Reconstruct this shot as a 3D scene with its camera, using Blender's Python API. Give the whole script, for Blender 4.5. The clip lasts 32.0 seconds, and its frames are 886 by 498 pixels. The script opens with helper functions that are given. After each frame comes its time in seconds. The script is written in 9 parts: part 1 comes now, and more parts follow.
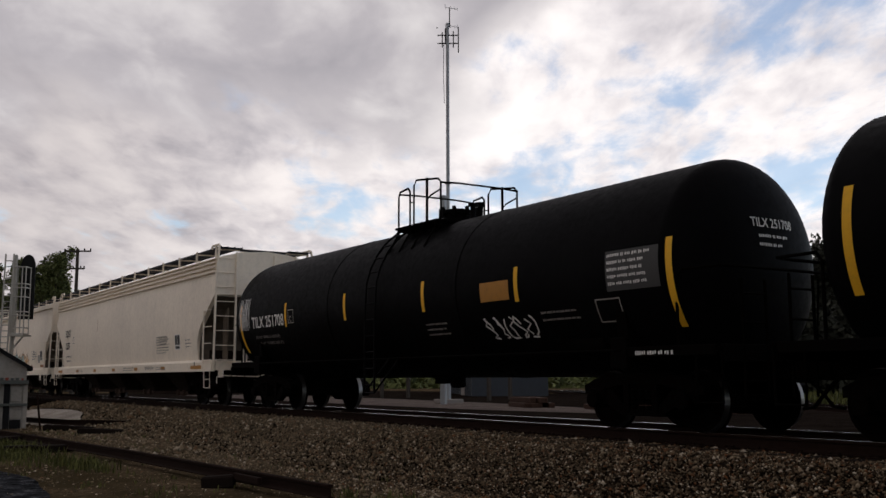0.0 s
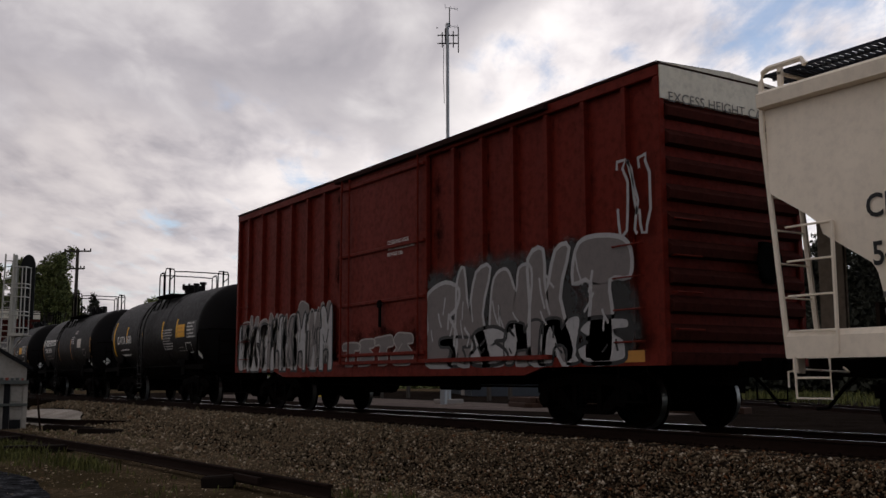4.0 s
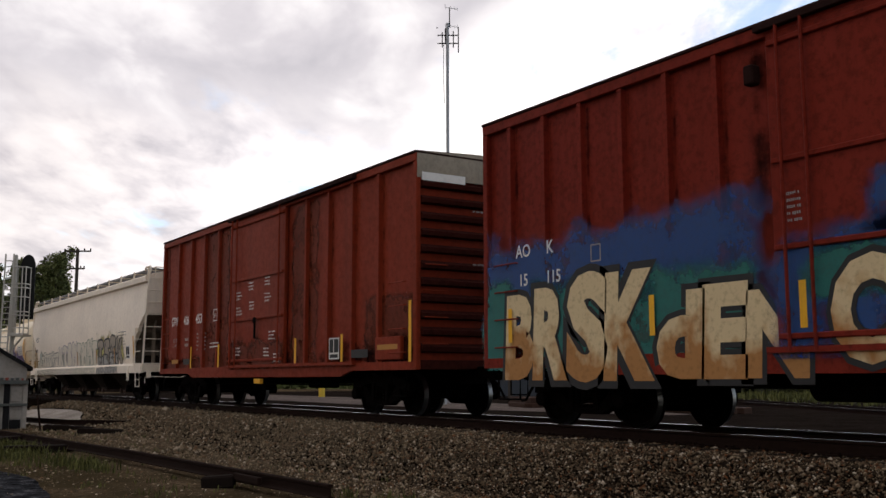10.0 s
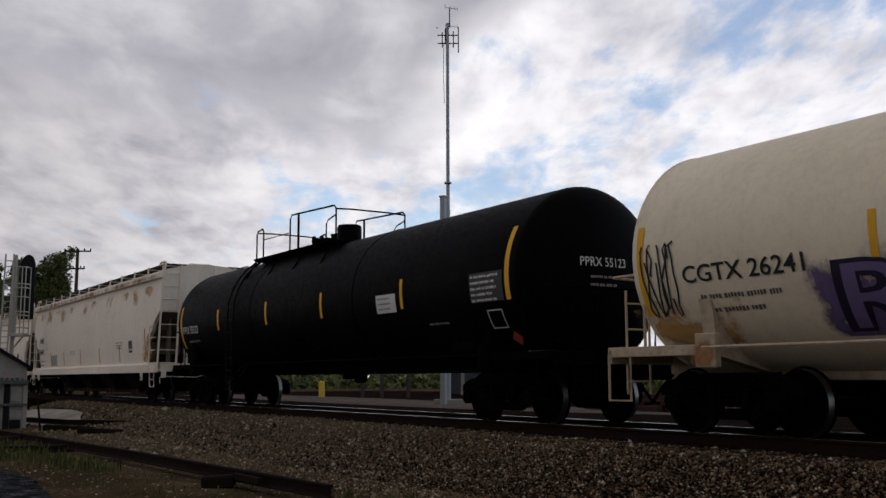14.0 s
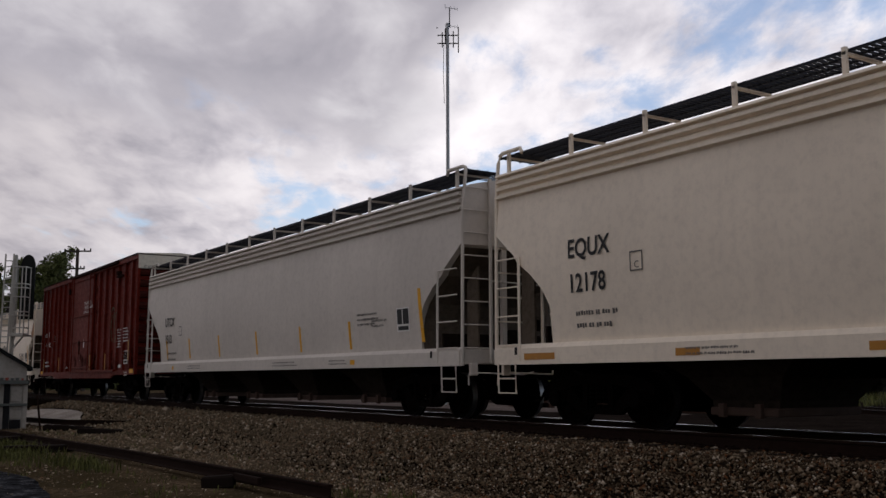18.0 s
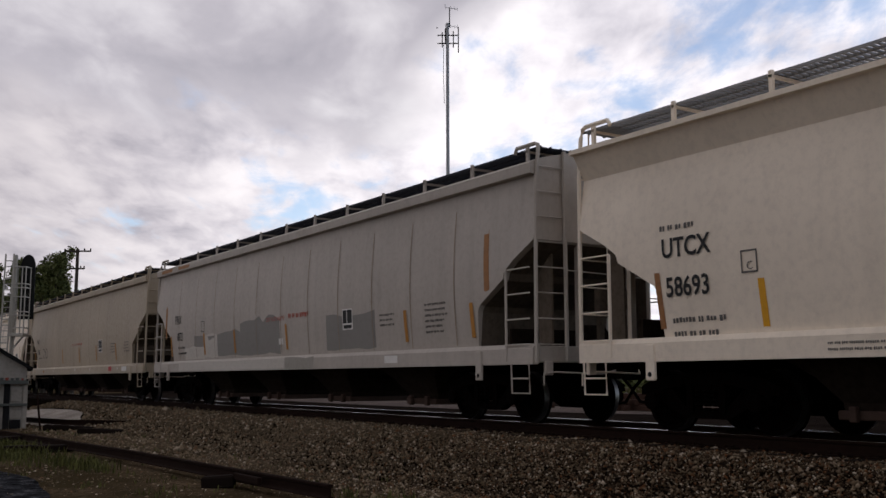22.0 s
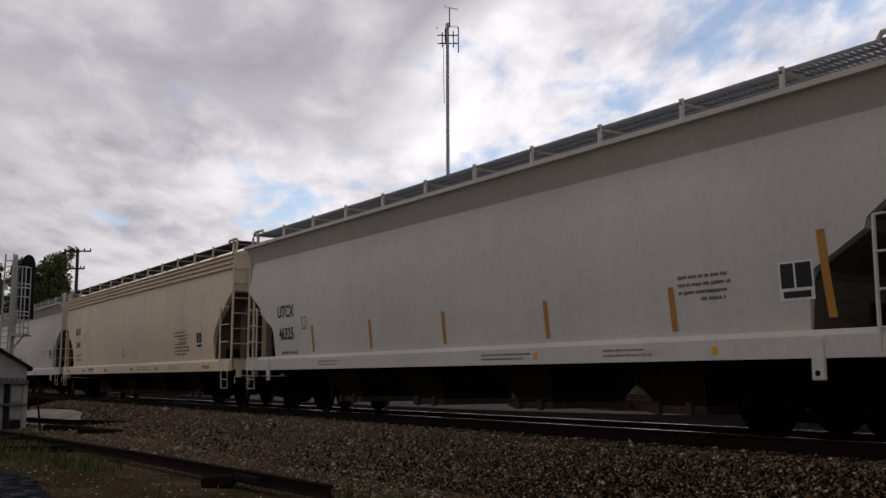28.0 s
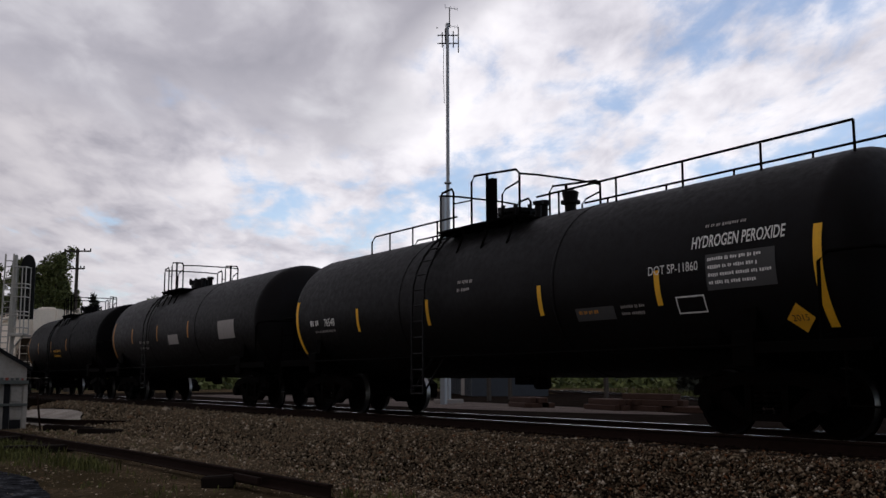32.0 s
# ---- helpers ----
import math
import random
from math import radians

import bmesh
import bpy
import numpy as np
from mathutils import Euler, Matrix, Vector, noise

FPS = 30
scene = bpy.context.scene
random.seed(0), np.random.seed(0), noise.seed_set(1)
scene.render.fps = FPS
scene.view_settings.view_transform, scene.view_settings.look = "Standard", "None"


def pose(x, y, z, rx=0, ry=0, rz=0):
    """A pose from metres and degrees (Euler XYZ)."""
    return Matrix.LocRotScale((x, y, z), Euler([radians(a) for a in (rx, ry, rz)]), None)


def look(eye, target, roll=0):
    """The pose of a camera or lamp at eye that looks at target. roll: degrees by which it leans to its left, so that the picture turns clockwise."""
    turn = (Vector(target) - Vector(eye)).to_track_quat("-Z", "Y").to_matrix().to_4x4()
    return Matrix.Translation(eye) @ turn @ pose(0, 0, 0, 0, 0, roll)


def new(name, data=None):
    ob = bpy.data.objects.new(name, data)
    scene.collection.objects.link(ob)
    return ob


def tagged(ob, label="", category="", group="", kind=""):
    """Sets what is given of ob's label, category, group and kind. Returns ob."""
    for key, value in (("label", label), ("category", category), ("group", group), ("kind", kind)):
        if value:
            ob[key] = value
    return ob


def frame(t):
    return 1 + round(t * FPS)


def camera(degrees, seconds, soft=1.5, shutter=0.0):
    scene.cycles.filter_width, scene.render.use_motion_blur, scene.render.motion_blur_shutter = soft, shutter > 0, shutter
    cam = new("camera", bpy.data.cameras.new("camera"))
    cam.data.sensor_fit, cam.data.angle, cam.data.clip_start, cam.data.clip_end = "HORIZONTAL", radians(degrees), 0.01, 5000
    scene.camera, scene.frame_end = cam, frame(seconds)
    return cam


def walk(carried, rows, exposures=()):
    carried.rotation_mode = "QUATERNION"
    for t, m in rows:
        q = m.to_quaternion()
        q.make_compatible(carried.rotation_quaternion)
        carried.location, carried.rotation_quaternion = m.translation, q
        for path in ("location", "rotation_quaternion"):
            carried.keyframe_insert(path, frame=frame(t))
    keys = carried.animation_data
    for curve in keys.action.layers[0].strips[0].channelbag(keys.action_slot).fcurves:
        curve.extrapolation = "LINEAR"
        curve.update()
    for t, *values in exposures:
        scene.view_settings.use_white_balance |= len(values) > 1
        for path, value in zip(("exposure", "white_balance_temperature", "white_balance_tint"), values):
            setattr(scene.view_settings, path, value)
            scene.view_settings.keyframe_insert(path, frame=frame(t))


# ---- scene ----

# ---------------------------------------------------------------- camera
SECONDS = 32.0
EYE = Vector((0.0, 0.0, 0.7316))          # z = 0 is the top of the rails
YAW, PITCH = radians(32.9016), radians(7.4208)
AIM = EYE + Vector((-math.cos(YAW) * math.cos(PITCH), math.sin(YAW) * math.cos(PITCH), math.sin(PITCH)))
cam = camera(47.98, SECONDS, soft=1.5, shutter=0.0)
EXPOSURES = [(0, 0.2, 6550, 10), (2, 0.22, 6700, 11), (5.5, 0.15, 6400, 10), (7.2, 0.1, 6400, 10), (8.3, 0.32, 6500, 10), (9.2, 0.58, 6550, 10), (10, 0.82, 6550, 9), (11, 0.78, 6500, 8), (12, 0.74, 6350, 7),
             (13, 0.4, 6150, 7), (14, 0.12, 6200, 9), (17, 0.12, 6300, 12), (19, 0.12, 6300, 12), (20, 0.38, 6350, 12), (21, 0.6, 6450, 12), (22, 0.30, 6300, 12), (24, 0.2, 6300, 12), (29, 0.13, 6250, 11), (32, 0.12, 6150, 11)]
walk(cam, [(0, look(EYE, AIM, -0.147)), (SECONDS, look(EYE, AIM, -0.147))], EXPOSURES)

YC = 11.16         # centre line of the main track
SPEED = 14.678     # metres a second, towards +x

# ---------------------------------------------------------------- world, sun
SUN_EL, SUN_AZ = radians(48), radians(200)
world = bpy.data.worlds.new("sky_world")
scene.world = world
world.use_nodes = True
wn = world.node_tree
wn.nodes.clear()
sky_tex = wn.nodes.new("ShaderNodeTexSky")
sky_tex.sky_type = "NISHITA"
sky_tex.sun_disc = False
sky_tex.sun_elevation, sky_tex.sun_rotation = SUN_EL, SUN_AZ
bg = wn.nodes.new("ShaderNodeBackground")
bg.inputs["Strength"].default_value = 0.15
wo = wn.nodes.new("ShaderNodeOutputWorld")
wn.links.new(sky_tex.outputs[0], bg.inputs[0])
wn.links.new(bg.outputs[0], wo.inputs[0])

sun = new("sun", bpy.data.lights.new("sun", "SUN"))
sun.data.energy, sun.data.angle, sun.data.color = 1.25, radians(14), (1.0, 0.91, 0.79)
SUN_DIR = Vector((math.sin(SUN_AZ) * math.cos(SUN_EL), math.cos(SUN_AZ) * math.cos(SUN_EL), math.sin(SUN_EL)))
sun.matrix_world = look(SUN_DIR * 50, (0, 0, 0))

# ---------------------------------------------------------------- materials
def nodes_of(name):
    m = bpy.data.materials.new(name)
    m.use_nodes = True
    nt = m.node_tree
    nt.nodes.clear()
    out = nt.nodes.new("ShaderNodeOutputMaterial")
    return m, nt, out


def node(nt, kind, **kw):
    n = nt.nodes.new(kind)
    for k, v in kw.items():
        n.inputs[k.replace("_", " ")].default_value = v
    return n


def ramp(nt, src, stops):
    r = nt.nodes.new("ShaderNodeValToRGB")
    els = r.color_ramp.elements
    while len(els) < len(stops):
        els.new(0.5)
    for e, (p, c) in zip(els, stops):
        e.position = p
        e.color = c if len(c) == 4 else (*c, 1)
    nt.links.new(src, r.inputs[0])
    return r


def mix(nt, fac, a, b, blend="MIX"):
    m = nt.nodes.new("ShaderNodeMix")
    m.data_type, m.blend_type = "RGBA", blend
    for sock, v in ((m.inputs[0], fac), (m.inputs[6], a), (m.inputs[7], b)):
        if isinstance(v, bpy.types.NodeSocket):
            nt.links.new(v, sock)
        elif isinstance(v, (tuple, list)):
            sock.default_value = (*v, 1) if len(v) == 3 else v
        else:
            sock.default_value = v
    return m.outputs[2]


def coords(nt, scale=(1, 1, 1), which="Object"):
    tc = nt.nodes.new("ShaderNodeTexCoord")
    mp = nt.nodes.new("ShaderNodeMapping")
    mp.inputs["Scale"].default_value = scale
    nt.links.new(tc.outputs[which], mp.inputs[0])
    return mp.outputs[0]


def noise_tex(nt, vec, scale, detail=5, rough=0.6):
    n = node(nt, "ShaderNodeTexNoise", Scale=scale, Detail=detail, Roughness=rough)
    nt.links.new(vec, n.inputs["Vector"])
    return n.outputs["Fac"]


def bump(nt, src, strength, dist=0.02):
    b = node(nt, "ShaderNodeBump", Strength=strength, Distance=dist)
    nt.links.new(src, b.inputs["Height"])
    return b.outputs[0]


def finish(nt, out, color, rough=0.6, metal=0.0, normal=None, spec=0.4):
    p = nt.nodes.new("ShaderNodeBsdfPrincipled")
    for sock, v in ((p.inputs["Base Color"], color), (p.inputs["Roughness"], rough)):
        if isinstance(v, bpy.types.NodeSocket):
            nt.links.new(v, sock)
        else:
            sock.default_value = (*v, 1) if isinstance(v, tuple) else v
    p.inputs["Metallic"].default_value = metal
    p.inputs["Specular IOR Level"].default_value = spec
    if normal:
        nt.links.new(normal, p.inputs["Normal"])
    nt.links.new(p.outputs[0], out.inputs[0])
    return p


def paint(name, base, dirt=0.35, dirt_col=(0.10, 0.085, 0.07), rust=0.0, rough=0.5, streak=0.5, seed=0.0, rust_col=(0.16, 0.06, 0.025), spec=0.35):
    """Painted steel: broad fading, vertical wash streaks, dirt and rust spots."""
    m, nt, out = nodes_of(name)
    shift = nt.nodes.new("ShaderNodeTexCoord")
    add = nt.nodes.new("ShaderNodeVectorMath")
    add.operation = "ADD"
    add.inputs[1].default_value = (seed * 7.3, seed * 3.1, seed)
    nt.links.new(shift.outputs["Object"], add.inputs[0])
    vec = add.outputs[0]

    def scaled(s):
        mp = nt.nodes.new("ShaderNodeMapping")
        mp.inputs["Scale"].default_value = s
        nt.links.new(vec, mp.inputs[0])
        return mp.outputs[0]
    broad = noise_tex(nt, scaled((0.35, 0.35, 0.5)), 1.0, 4)
    wash = noise_tex(nt, scaled((3.2, 3.2, 0.25)), 1.0, 6, 0.65)
    grain = noise_tex(nt, scaled((9, 9, 9)), 1.0, 8, 0.7)
    c = mix(nt, ramp(nt, broad, [(0.3, (0, 0, 0)), (0.75, (1, 1, 1))]).outputs[0], base, tuple(min(1, b * 1.18 + 0.005) for b in base))
    stre = ramp(nt, wash, [(0.45, (0, 0, 0)), (0.78, (streak, streak, streak))])
    c = mix(nt, stre.outputs[0], c, mix(nt, 0.45, base, dirt_col))
    gr = ramp(nt, grain, [(0.46, (0, 0, 0)), (0.72, (dirt, dirt, dirt))])
    c = mix(nt, gr.outputs[0], c, dirt_col)
    if rust > 0:
        rn = noise_tex(nt, scaled((0.9, 0.9, 0.45)), 1.0, 9, 0.72)
        rr = ramp(nt, rn, [(0.66 - 0.25 * rust, (0, 0, 0)), (0.80 - 0.2 * rust, (rust, rust, rust))])
        c = mix(nt, rr.outputs[0], c, rust_col)
    ro = ramp(nt, grain, [(0.3, (rough - 0.08,) * 3), (0.7, (rough + 0.18,) * 3)])
    finish(nt, out, c, ro.outputs[0], 0.0, bump(nt, broad, 0.25, 0.03), spec)
    return m


def decal(name, col, wear=0.3, rough=0.6):
    m, nt, out = nodes_of(name)
    v = coords(nt, (6, 6, 6))
    n = noise_tex(nt, v, 1.5, 8, 0.7)
    c = mix(nt, ramp(nt, n, [(0.48, (0, 0, 0)), (0.75, (wear,) * 3)]).outputs[0], col, tuple(0.35 * x + 0.03 for x in col))
    finish(nt, out, c, rough, 0.0, None, 0.25)
    return m


def plain(name, col, rough=0.6, metal=0.0, var=0.3, scale=4.0, bumpy=0.2, spec=None):
    m, nt, out = nodes_of(name)
    v = coords(nt)
    n = noise_tex(nt, v, scale, 7, 0.68)
    n2 = noise_tex(nt, v, scale * 0.15, 3)
    lo = tuple(x * (1 - var) for x in col)
    hi = tuple(min(1, x * (1 + var)) for x in col)
    c = mix(nt, n, lo, hi)
    c = mix(nt, ramp(nt, n2, [(0.35, (0, 0, 0)), (0.7, (0.5, 0.5, 0.5))]).outputs[0], c, tuple(x * (1 - 0.6 * var) for x in col))
    finish(nt, out, c, rough, metal, bump(nt, n, bumpy, 0.01), (0.12 if max(col) < 0.08 else 0.4) if spec is None else spec)
    return m


M = {}
M["white"] = paint("hopper_white", (0.79, 0.69, 0.56), 0.14, streak=0.18, seed=1)
M["grey"] = paint("hopper_grey", (0.555, 0.505, 0.445), 0.14, streak=0.18, seed=2)
M["tan"] = paint("hopper_tan", (0.61, 0.495, 0.335), 0.13, streak=0.25, seed=3, rust=0.15)
M["rusty"] = paint("hopper_rusty", (0.70, 0.595, 0.42), 0.25, streak=0.45, seed=4, rust=0.4, rust_col=(0.52, 0.30, 0.12))
M["drabtan"] = paint("hopper_drab_tan", (0.37, 0.305, 0.22), 0.13, streak=0.3, seed=16, rust=0.3, rust_col=(0.30, 0.20, 0.12))
M["drab"] = paint("hopper_drab", (0.41, 0.365, 0.315), 0.13, streak=0.3, seed=5, rust=0.12)
M["black"] = paint("tank_black", (0.0008, 0.0006, 0.0009), 0.3, dirt_col=(0.0018, 0.0014, 0.0013), rough=0.46, streak=0.35, seed=6, spec=0.02)
M["black2"] = paint("tank_black_dull", (0.0019, 0.0014, 0.0017), 0.5, dirt_col=(0.007, 0.004, 0.003), rough=0.48, streak=0.5, seed=7, spec=0.085)
M["tankwhite"] = paint("tank_white", (0.78, 0.67, 0.49), 0.14, streak=0.22, seed=8, rust=0.1)
M["tankdirty"] = paint("tank_frame_dirty", (0.46, 0.36, 0.245), 0.5, dirt_col=(0.10, 0.06, 0.035), streak=0.6, seed=17, rust=0.5, rust_col=(0.17, 0.075, 0.03))
M["red"] = paint("box_red", (0.168, 0.0175, 0.0085), 0.6, dirt_col=(0.032, 0.007, 0.004), streak=0.65, seed=9, spec=0.05)
M["darkred"] = paint("box_dark_red", (0.120, 0.0125, 0.0065), 0.6, dirt_col=(0.024, 0.005, 0.003), streak=0.65, seed=14, spec=0.05)
M["brown"] = paint("box_brown_repaint", (0.13, 0.024, 0.010), 0.5, dirt_col=(0.02, 0.007, 0.004), streak=0.6, seed=15, spec=0.05)
M["maroon"] = paint("box_maroon", (0.074, 0.0095, 0.0068), 0.55, dirt_col=(0.022, 0.006, 0.005), streak=0.6, seed=10, spec=0.05)
M["orange"] = paint("box_orange", (0.20, 0.026, 0.009), 0.5, spec=0.05, dirt_col=(0.06, 0.018, 0.01), streak=0.65, seed=11, rust=0.3, rust_col=(0.07, 0.03, 0.018))
M["cream"] = paint("cap_cream", (0.56, 0.50, 0.40), 0.3, streak=0.3, seed=12)
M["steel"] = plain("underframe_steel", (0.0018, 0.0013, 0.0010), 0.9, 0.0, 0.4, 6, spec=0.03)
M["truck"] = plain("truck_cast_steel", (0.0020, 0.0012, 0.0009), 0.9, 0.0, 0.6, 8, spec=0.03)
M["tread"] = plain("wheel_tread", (0.22, 0.21, 0.20), 0.38, 1.0, 0.2, 10)
M["railtop"] = plain("rail_head_polished", (0.62, 0.62, 0.62), 0.22, 1.0, 0.12, 3)
M["railrust"] = plain("rail_rust", (0.016, 0.0085, 0.006), 0.9, 0.0, 0.45, 8, spec=0.05)
M["tie"] = plain("tie_wood", (0.013, 0.009, 0.007), 0.9, 0.0, 0.4, 7, 0.5, spec=0.05)
M["grate"] = plain("walkway_grating", (0.026, 0.028, 0.036), 0.6, 0.3, 0.3, 6)
M["galv"] = plain("galvanised_grating", (0.24, 0.24, 0.24), 0.5, 0.4, 0.3, 6)
M["yellow"] = decal("reflector_yellow", (0.80, 0.42, 0.02), 0.25)
M["amber"] = decal("reflector_amber", (0.44, 0.20, 0.035), 0.4)
M["ink"] = decal("stencil_black", (0.02, 0.02, 0.02), 0.25)
M["inkfade"] = decal("stencil_faded", (0.13, 0.12, 0.11), 0.4)
M["chalk"] = decal("stencil_white", (0.72, 0.70, 0.66), 0.25)
M["chalkfade"] = decal("stencil_white_faded", (0.30, 0.27, 0.25), 0.4)
M["redink"] = decal("stencil_red", (0.42, 0.10, 0.07), 0.3)
M["silver"] = plain("galvanised_mast", (0.32, 0.33, 0.34), 0.5, 0.5, 0.2, 5)
M["ladderwhite"] = plain("signal_white_paint", (0.38, 0.36, 0.315), 0.6, 0.0, 0.2, 5)
M["flatblack"] = plain("signal_black", (0.012, 0.012, 0.012), 0.7, 0.0, 0.3, 5)
M["polewood"] = plain("pole_wood", (0.06, 0.05, 0.042), 0.9, 0.0, 0.4, 9)

# ---------------------------------------------------------------- mesh helpers
class Mesh:
    """Collects faces of one part."""

    def __init__(self):
        self.v, self.f = [], []

    def add(self, verts, faces):
        o = len(self.v)
        self.v += [tuple(p) for p in verts]
        self.f += [tuple(i + o for i in f) for f in faces]
        return self

    def box(self, x0, x1, y0, y1, z0, z1, c=0.0):
        x0, x1 = min(x0, x1), max(x0, x1)
        y0, y1 = min(y0, y1), max(y0, y1)
        z0, z1 = min(z0, z1), max(z0, z1)
        if c <= 0:
            vs = [(x, y, z) for x in (x0, x1) for y in (y0, y1) for z in (z0, z1)]
            return self.add(vs, [(0, 1, 3, 2), (4, 6, 7, 5), (0, 4, 5, 1), (2, 3, 7, 6), (0, 2, 6, 4), (1, 5, 7, 3)])
        vs, ix = [], {}
        for i, x in enumerate((x0, x1)):
            for j, y in enumerate((y0, y1)):
                for k, z in enumerate((z0, z1)):
                    dx, dy, dz = (c if i == 0 else -c), (c if j == 0 else -c), (c if k == 0 else -c)
                    for a, p in enumerate(((x, y + dy, z + dz), (x + dx, y, z + dz), (x + dx, y + dy, z))):
                        ix[i, j, k, a] = len(vs)
                        vs.append(p)
        fs = []
        for s in (0, 1):
            fs.append(tuple(ix[s, j, k, 0] for j, k in ((0, 0), (1, 0), (1, 1), (0, 1))))
            fs.append(tuple(ix[i, s, k, 1] for i, k in ((0, 0), (1, 0), (1, 1), (0, 1))))
            fs.append(tuple(ix[i, j, s, 2] for i, j in ((0, 0), (1, 0), (1, 1), (0, 1))))
            for r in (0, 1):
                fs.append((ix[s, r, 0, 0], ix[s, r, 1, 0], ix[s, r, 1, 1], ix[s, r, 0, 1]))
                fs.append((ix[s, 0, r, 0], ix[s, 1, r, 0], ix[s, 1, r, 2], ix[s, 0, r, 2]))
                fs.append((ix[0, s, r, 1], ix[1, s, r, 1], ix[1, s, r, 2], ix[0, s, r, 2]))
                for k in (0, 1):
                    fs.append((ix[s, r, k, 0], ix[s, r, k, 1], ix[s, r, k, 2]))
        return self.add(vs, fs)

    def prism(self, poly, y0, y1):
        """A polygon in x, z, drawn out along y."""
        n = len(poly)
        vs = [(x, y0, z) for x, z in poly] + [(x, y1, z) for x, z in poly]
        return self.add(vs, [tuple(range(n)), tuple(range(2 * n - 1, n - 1, -1))] + [(i, (i + 1) % n, n + (i + 1) % n, n + i) for i in range(n)])

    def prism_x(self, poly, x0, x1):
        """A polygon in y, z, drawn out along x."""
        n = len(poly)
        vs = [(x0, y, z) for y, z in poly] + [(x1, y, z) for y, z in poly]
        return self.add(vs, [tuple(range(n)), tuple(range(2 * n - 1, n - 1, -1))] + [(i, (i + 1) % n, n + (i + 1) % n, n + i) for i in range(n)])

    def loft(self, rings, cap=True):
        n = len(rings[0])
        vs = [p for r in rings for p in r]
        fs = []
        for a in range(len(rings) - 1):
            for i in range(n):
                j = (i + 1) % n
                fs.append((a * n + i, a * n + j, a * n + n + j, a * n + n + i))
        if cap:
            fs.append(tuple(range(n - 1, -1, -1)))
            fs.append(tuple(range((len(rings) - 1) * n, len(rings) * n)))
        return self.add(vs, fs)

    def path(self, pts, r, n=6, close=False):
        pts = [Vector(p) for p in pts]
        rings = []
        for i, p in enumerate(pts):
            a = pts[i - 1] if i else p
            b = pts[i + 1] if i < len(pts) - 1 else p
            d = (b - a).normalized()
            u = d.cross(Vector((0, 0, 1)) if abs(d.z) < 0.9 else Vector((1, 0, 0))).normalized()
            w = d.cross(u)
            rr = r[i] if isinstance(r, (list, tuple)) else r
            rings.append([p + (u * math.cos(t) + w * math.sin(t)) * rr for t in (2 * math.pi * k / n for k in range(n))])
        return self.loft(rings)

    def rev(self, prof, axis="x", n=32, at=(0, 0, 0)):
        """A profile of (along, radius) turned round an axis."""
        rings = []
        for s, r in prof:
            ring = []
            for k in range(n):
                t = 2 * math.pi * k / n
                a, b = r * math.cos(t), r * math.sin(t)
                p = {"x": (s, a, b), "y": (a, s, b), "z": (a, b, s)}[axis]
                ring.append((p[0] + at[0], p[1] + at[1], p[2] + at[2]))
            rings.append(ring)
        return self.loft(rings)

    def make(self, name, smooth=None):
        me = bpy.data.meshes.new(name)
        me.from_pydata(self.v, [], self.f)
        me.validate()
        if smooth is not None:
            b = bmesh.new()
            b.from_mesh(me)
            bmesh.ops.recalc_face_normals(b, faces=b.faces)
            b.to_mesh(me)
            b.free()
            me.shade_smooth()
            if smooth > 0:
                me.set_sharp_from_angle(angle=radians(smooth))
        else:
            b = bmesh.new()
            b.from_mesh(me)
            bmesh.ops.recalc_face_normals(b, faces=b.faces)
            b.to_mesh(me)
            b.free()
        return me


def part(name, mesh, mat, parent, label="", smooth=None, at=None):
    me = mesh if isinstance(mesh, bpy.types.Mesh) else mesh.make(name, smooth)
    if not me.materials:
        me.materials.append(mat)
    ob = new(name, me)
    if parent:
        ob.parent = parent
    if at is not None:
        ob.matrix_basis = at
    if label:
        ob["label"] = label
    return ob


def thing(name, label, category, group="", at=None, kind=""):
    ob = new(name)
    ob.empty_display_size = 0.5
    if at is not None:
        ob.matrix_basis = at
    return tagged(ob, label, category, group, kind)


def solo(name, mesh, mat, label, category="", kind="", group="", smooth=None):
    return tagged(part(name, mesh, mat, None, "", smooth), label, category, group, kind)


# lettering: outlines of the built-in font, one flat mesh for each text
FONT_CACHE = {}


def lettering(text, bold=0.0):
    key = (text, bold)
    if key not in FONT_CACHE:
        cu = bpy.data.curves.new("lettering", "FONT")
        cu.body, cu.size, cu.offset, cu.resolution_u = text, 1.0, bold, 3
        cu.align_x, cu.align_y = "LEFT", "BOTTOM_BASELINE"
        ob = new("lettering_form", cu)
        bpy.context.view_layer.update()
        me = bpy.data.meshes.new_from_object(ob.evaluated_get(bpy.context.evaluated_depsgraph_get()))
        vs = [(v.co.x, v.co.y) for v in me.vertices]
        fs = [tuple(p.vertices) for p in me.polygons]
        bpy.data.meshes.remove(me)
        bpy.data.objects.remove(ob)
        bpy.data.curves.remove(cu)
        x0, x1 = min(v[0] for v in vs), max(v[0] for v in vs)
        FONT_CACHE[key] = ([(x - x0, y) for x, y in vs], fs, x1 - x0)
    return FONT_CACHE[key]

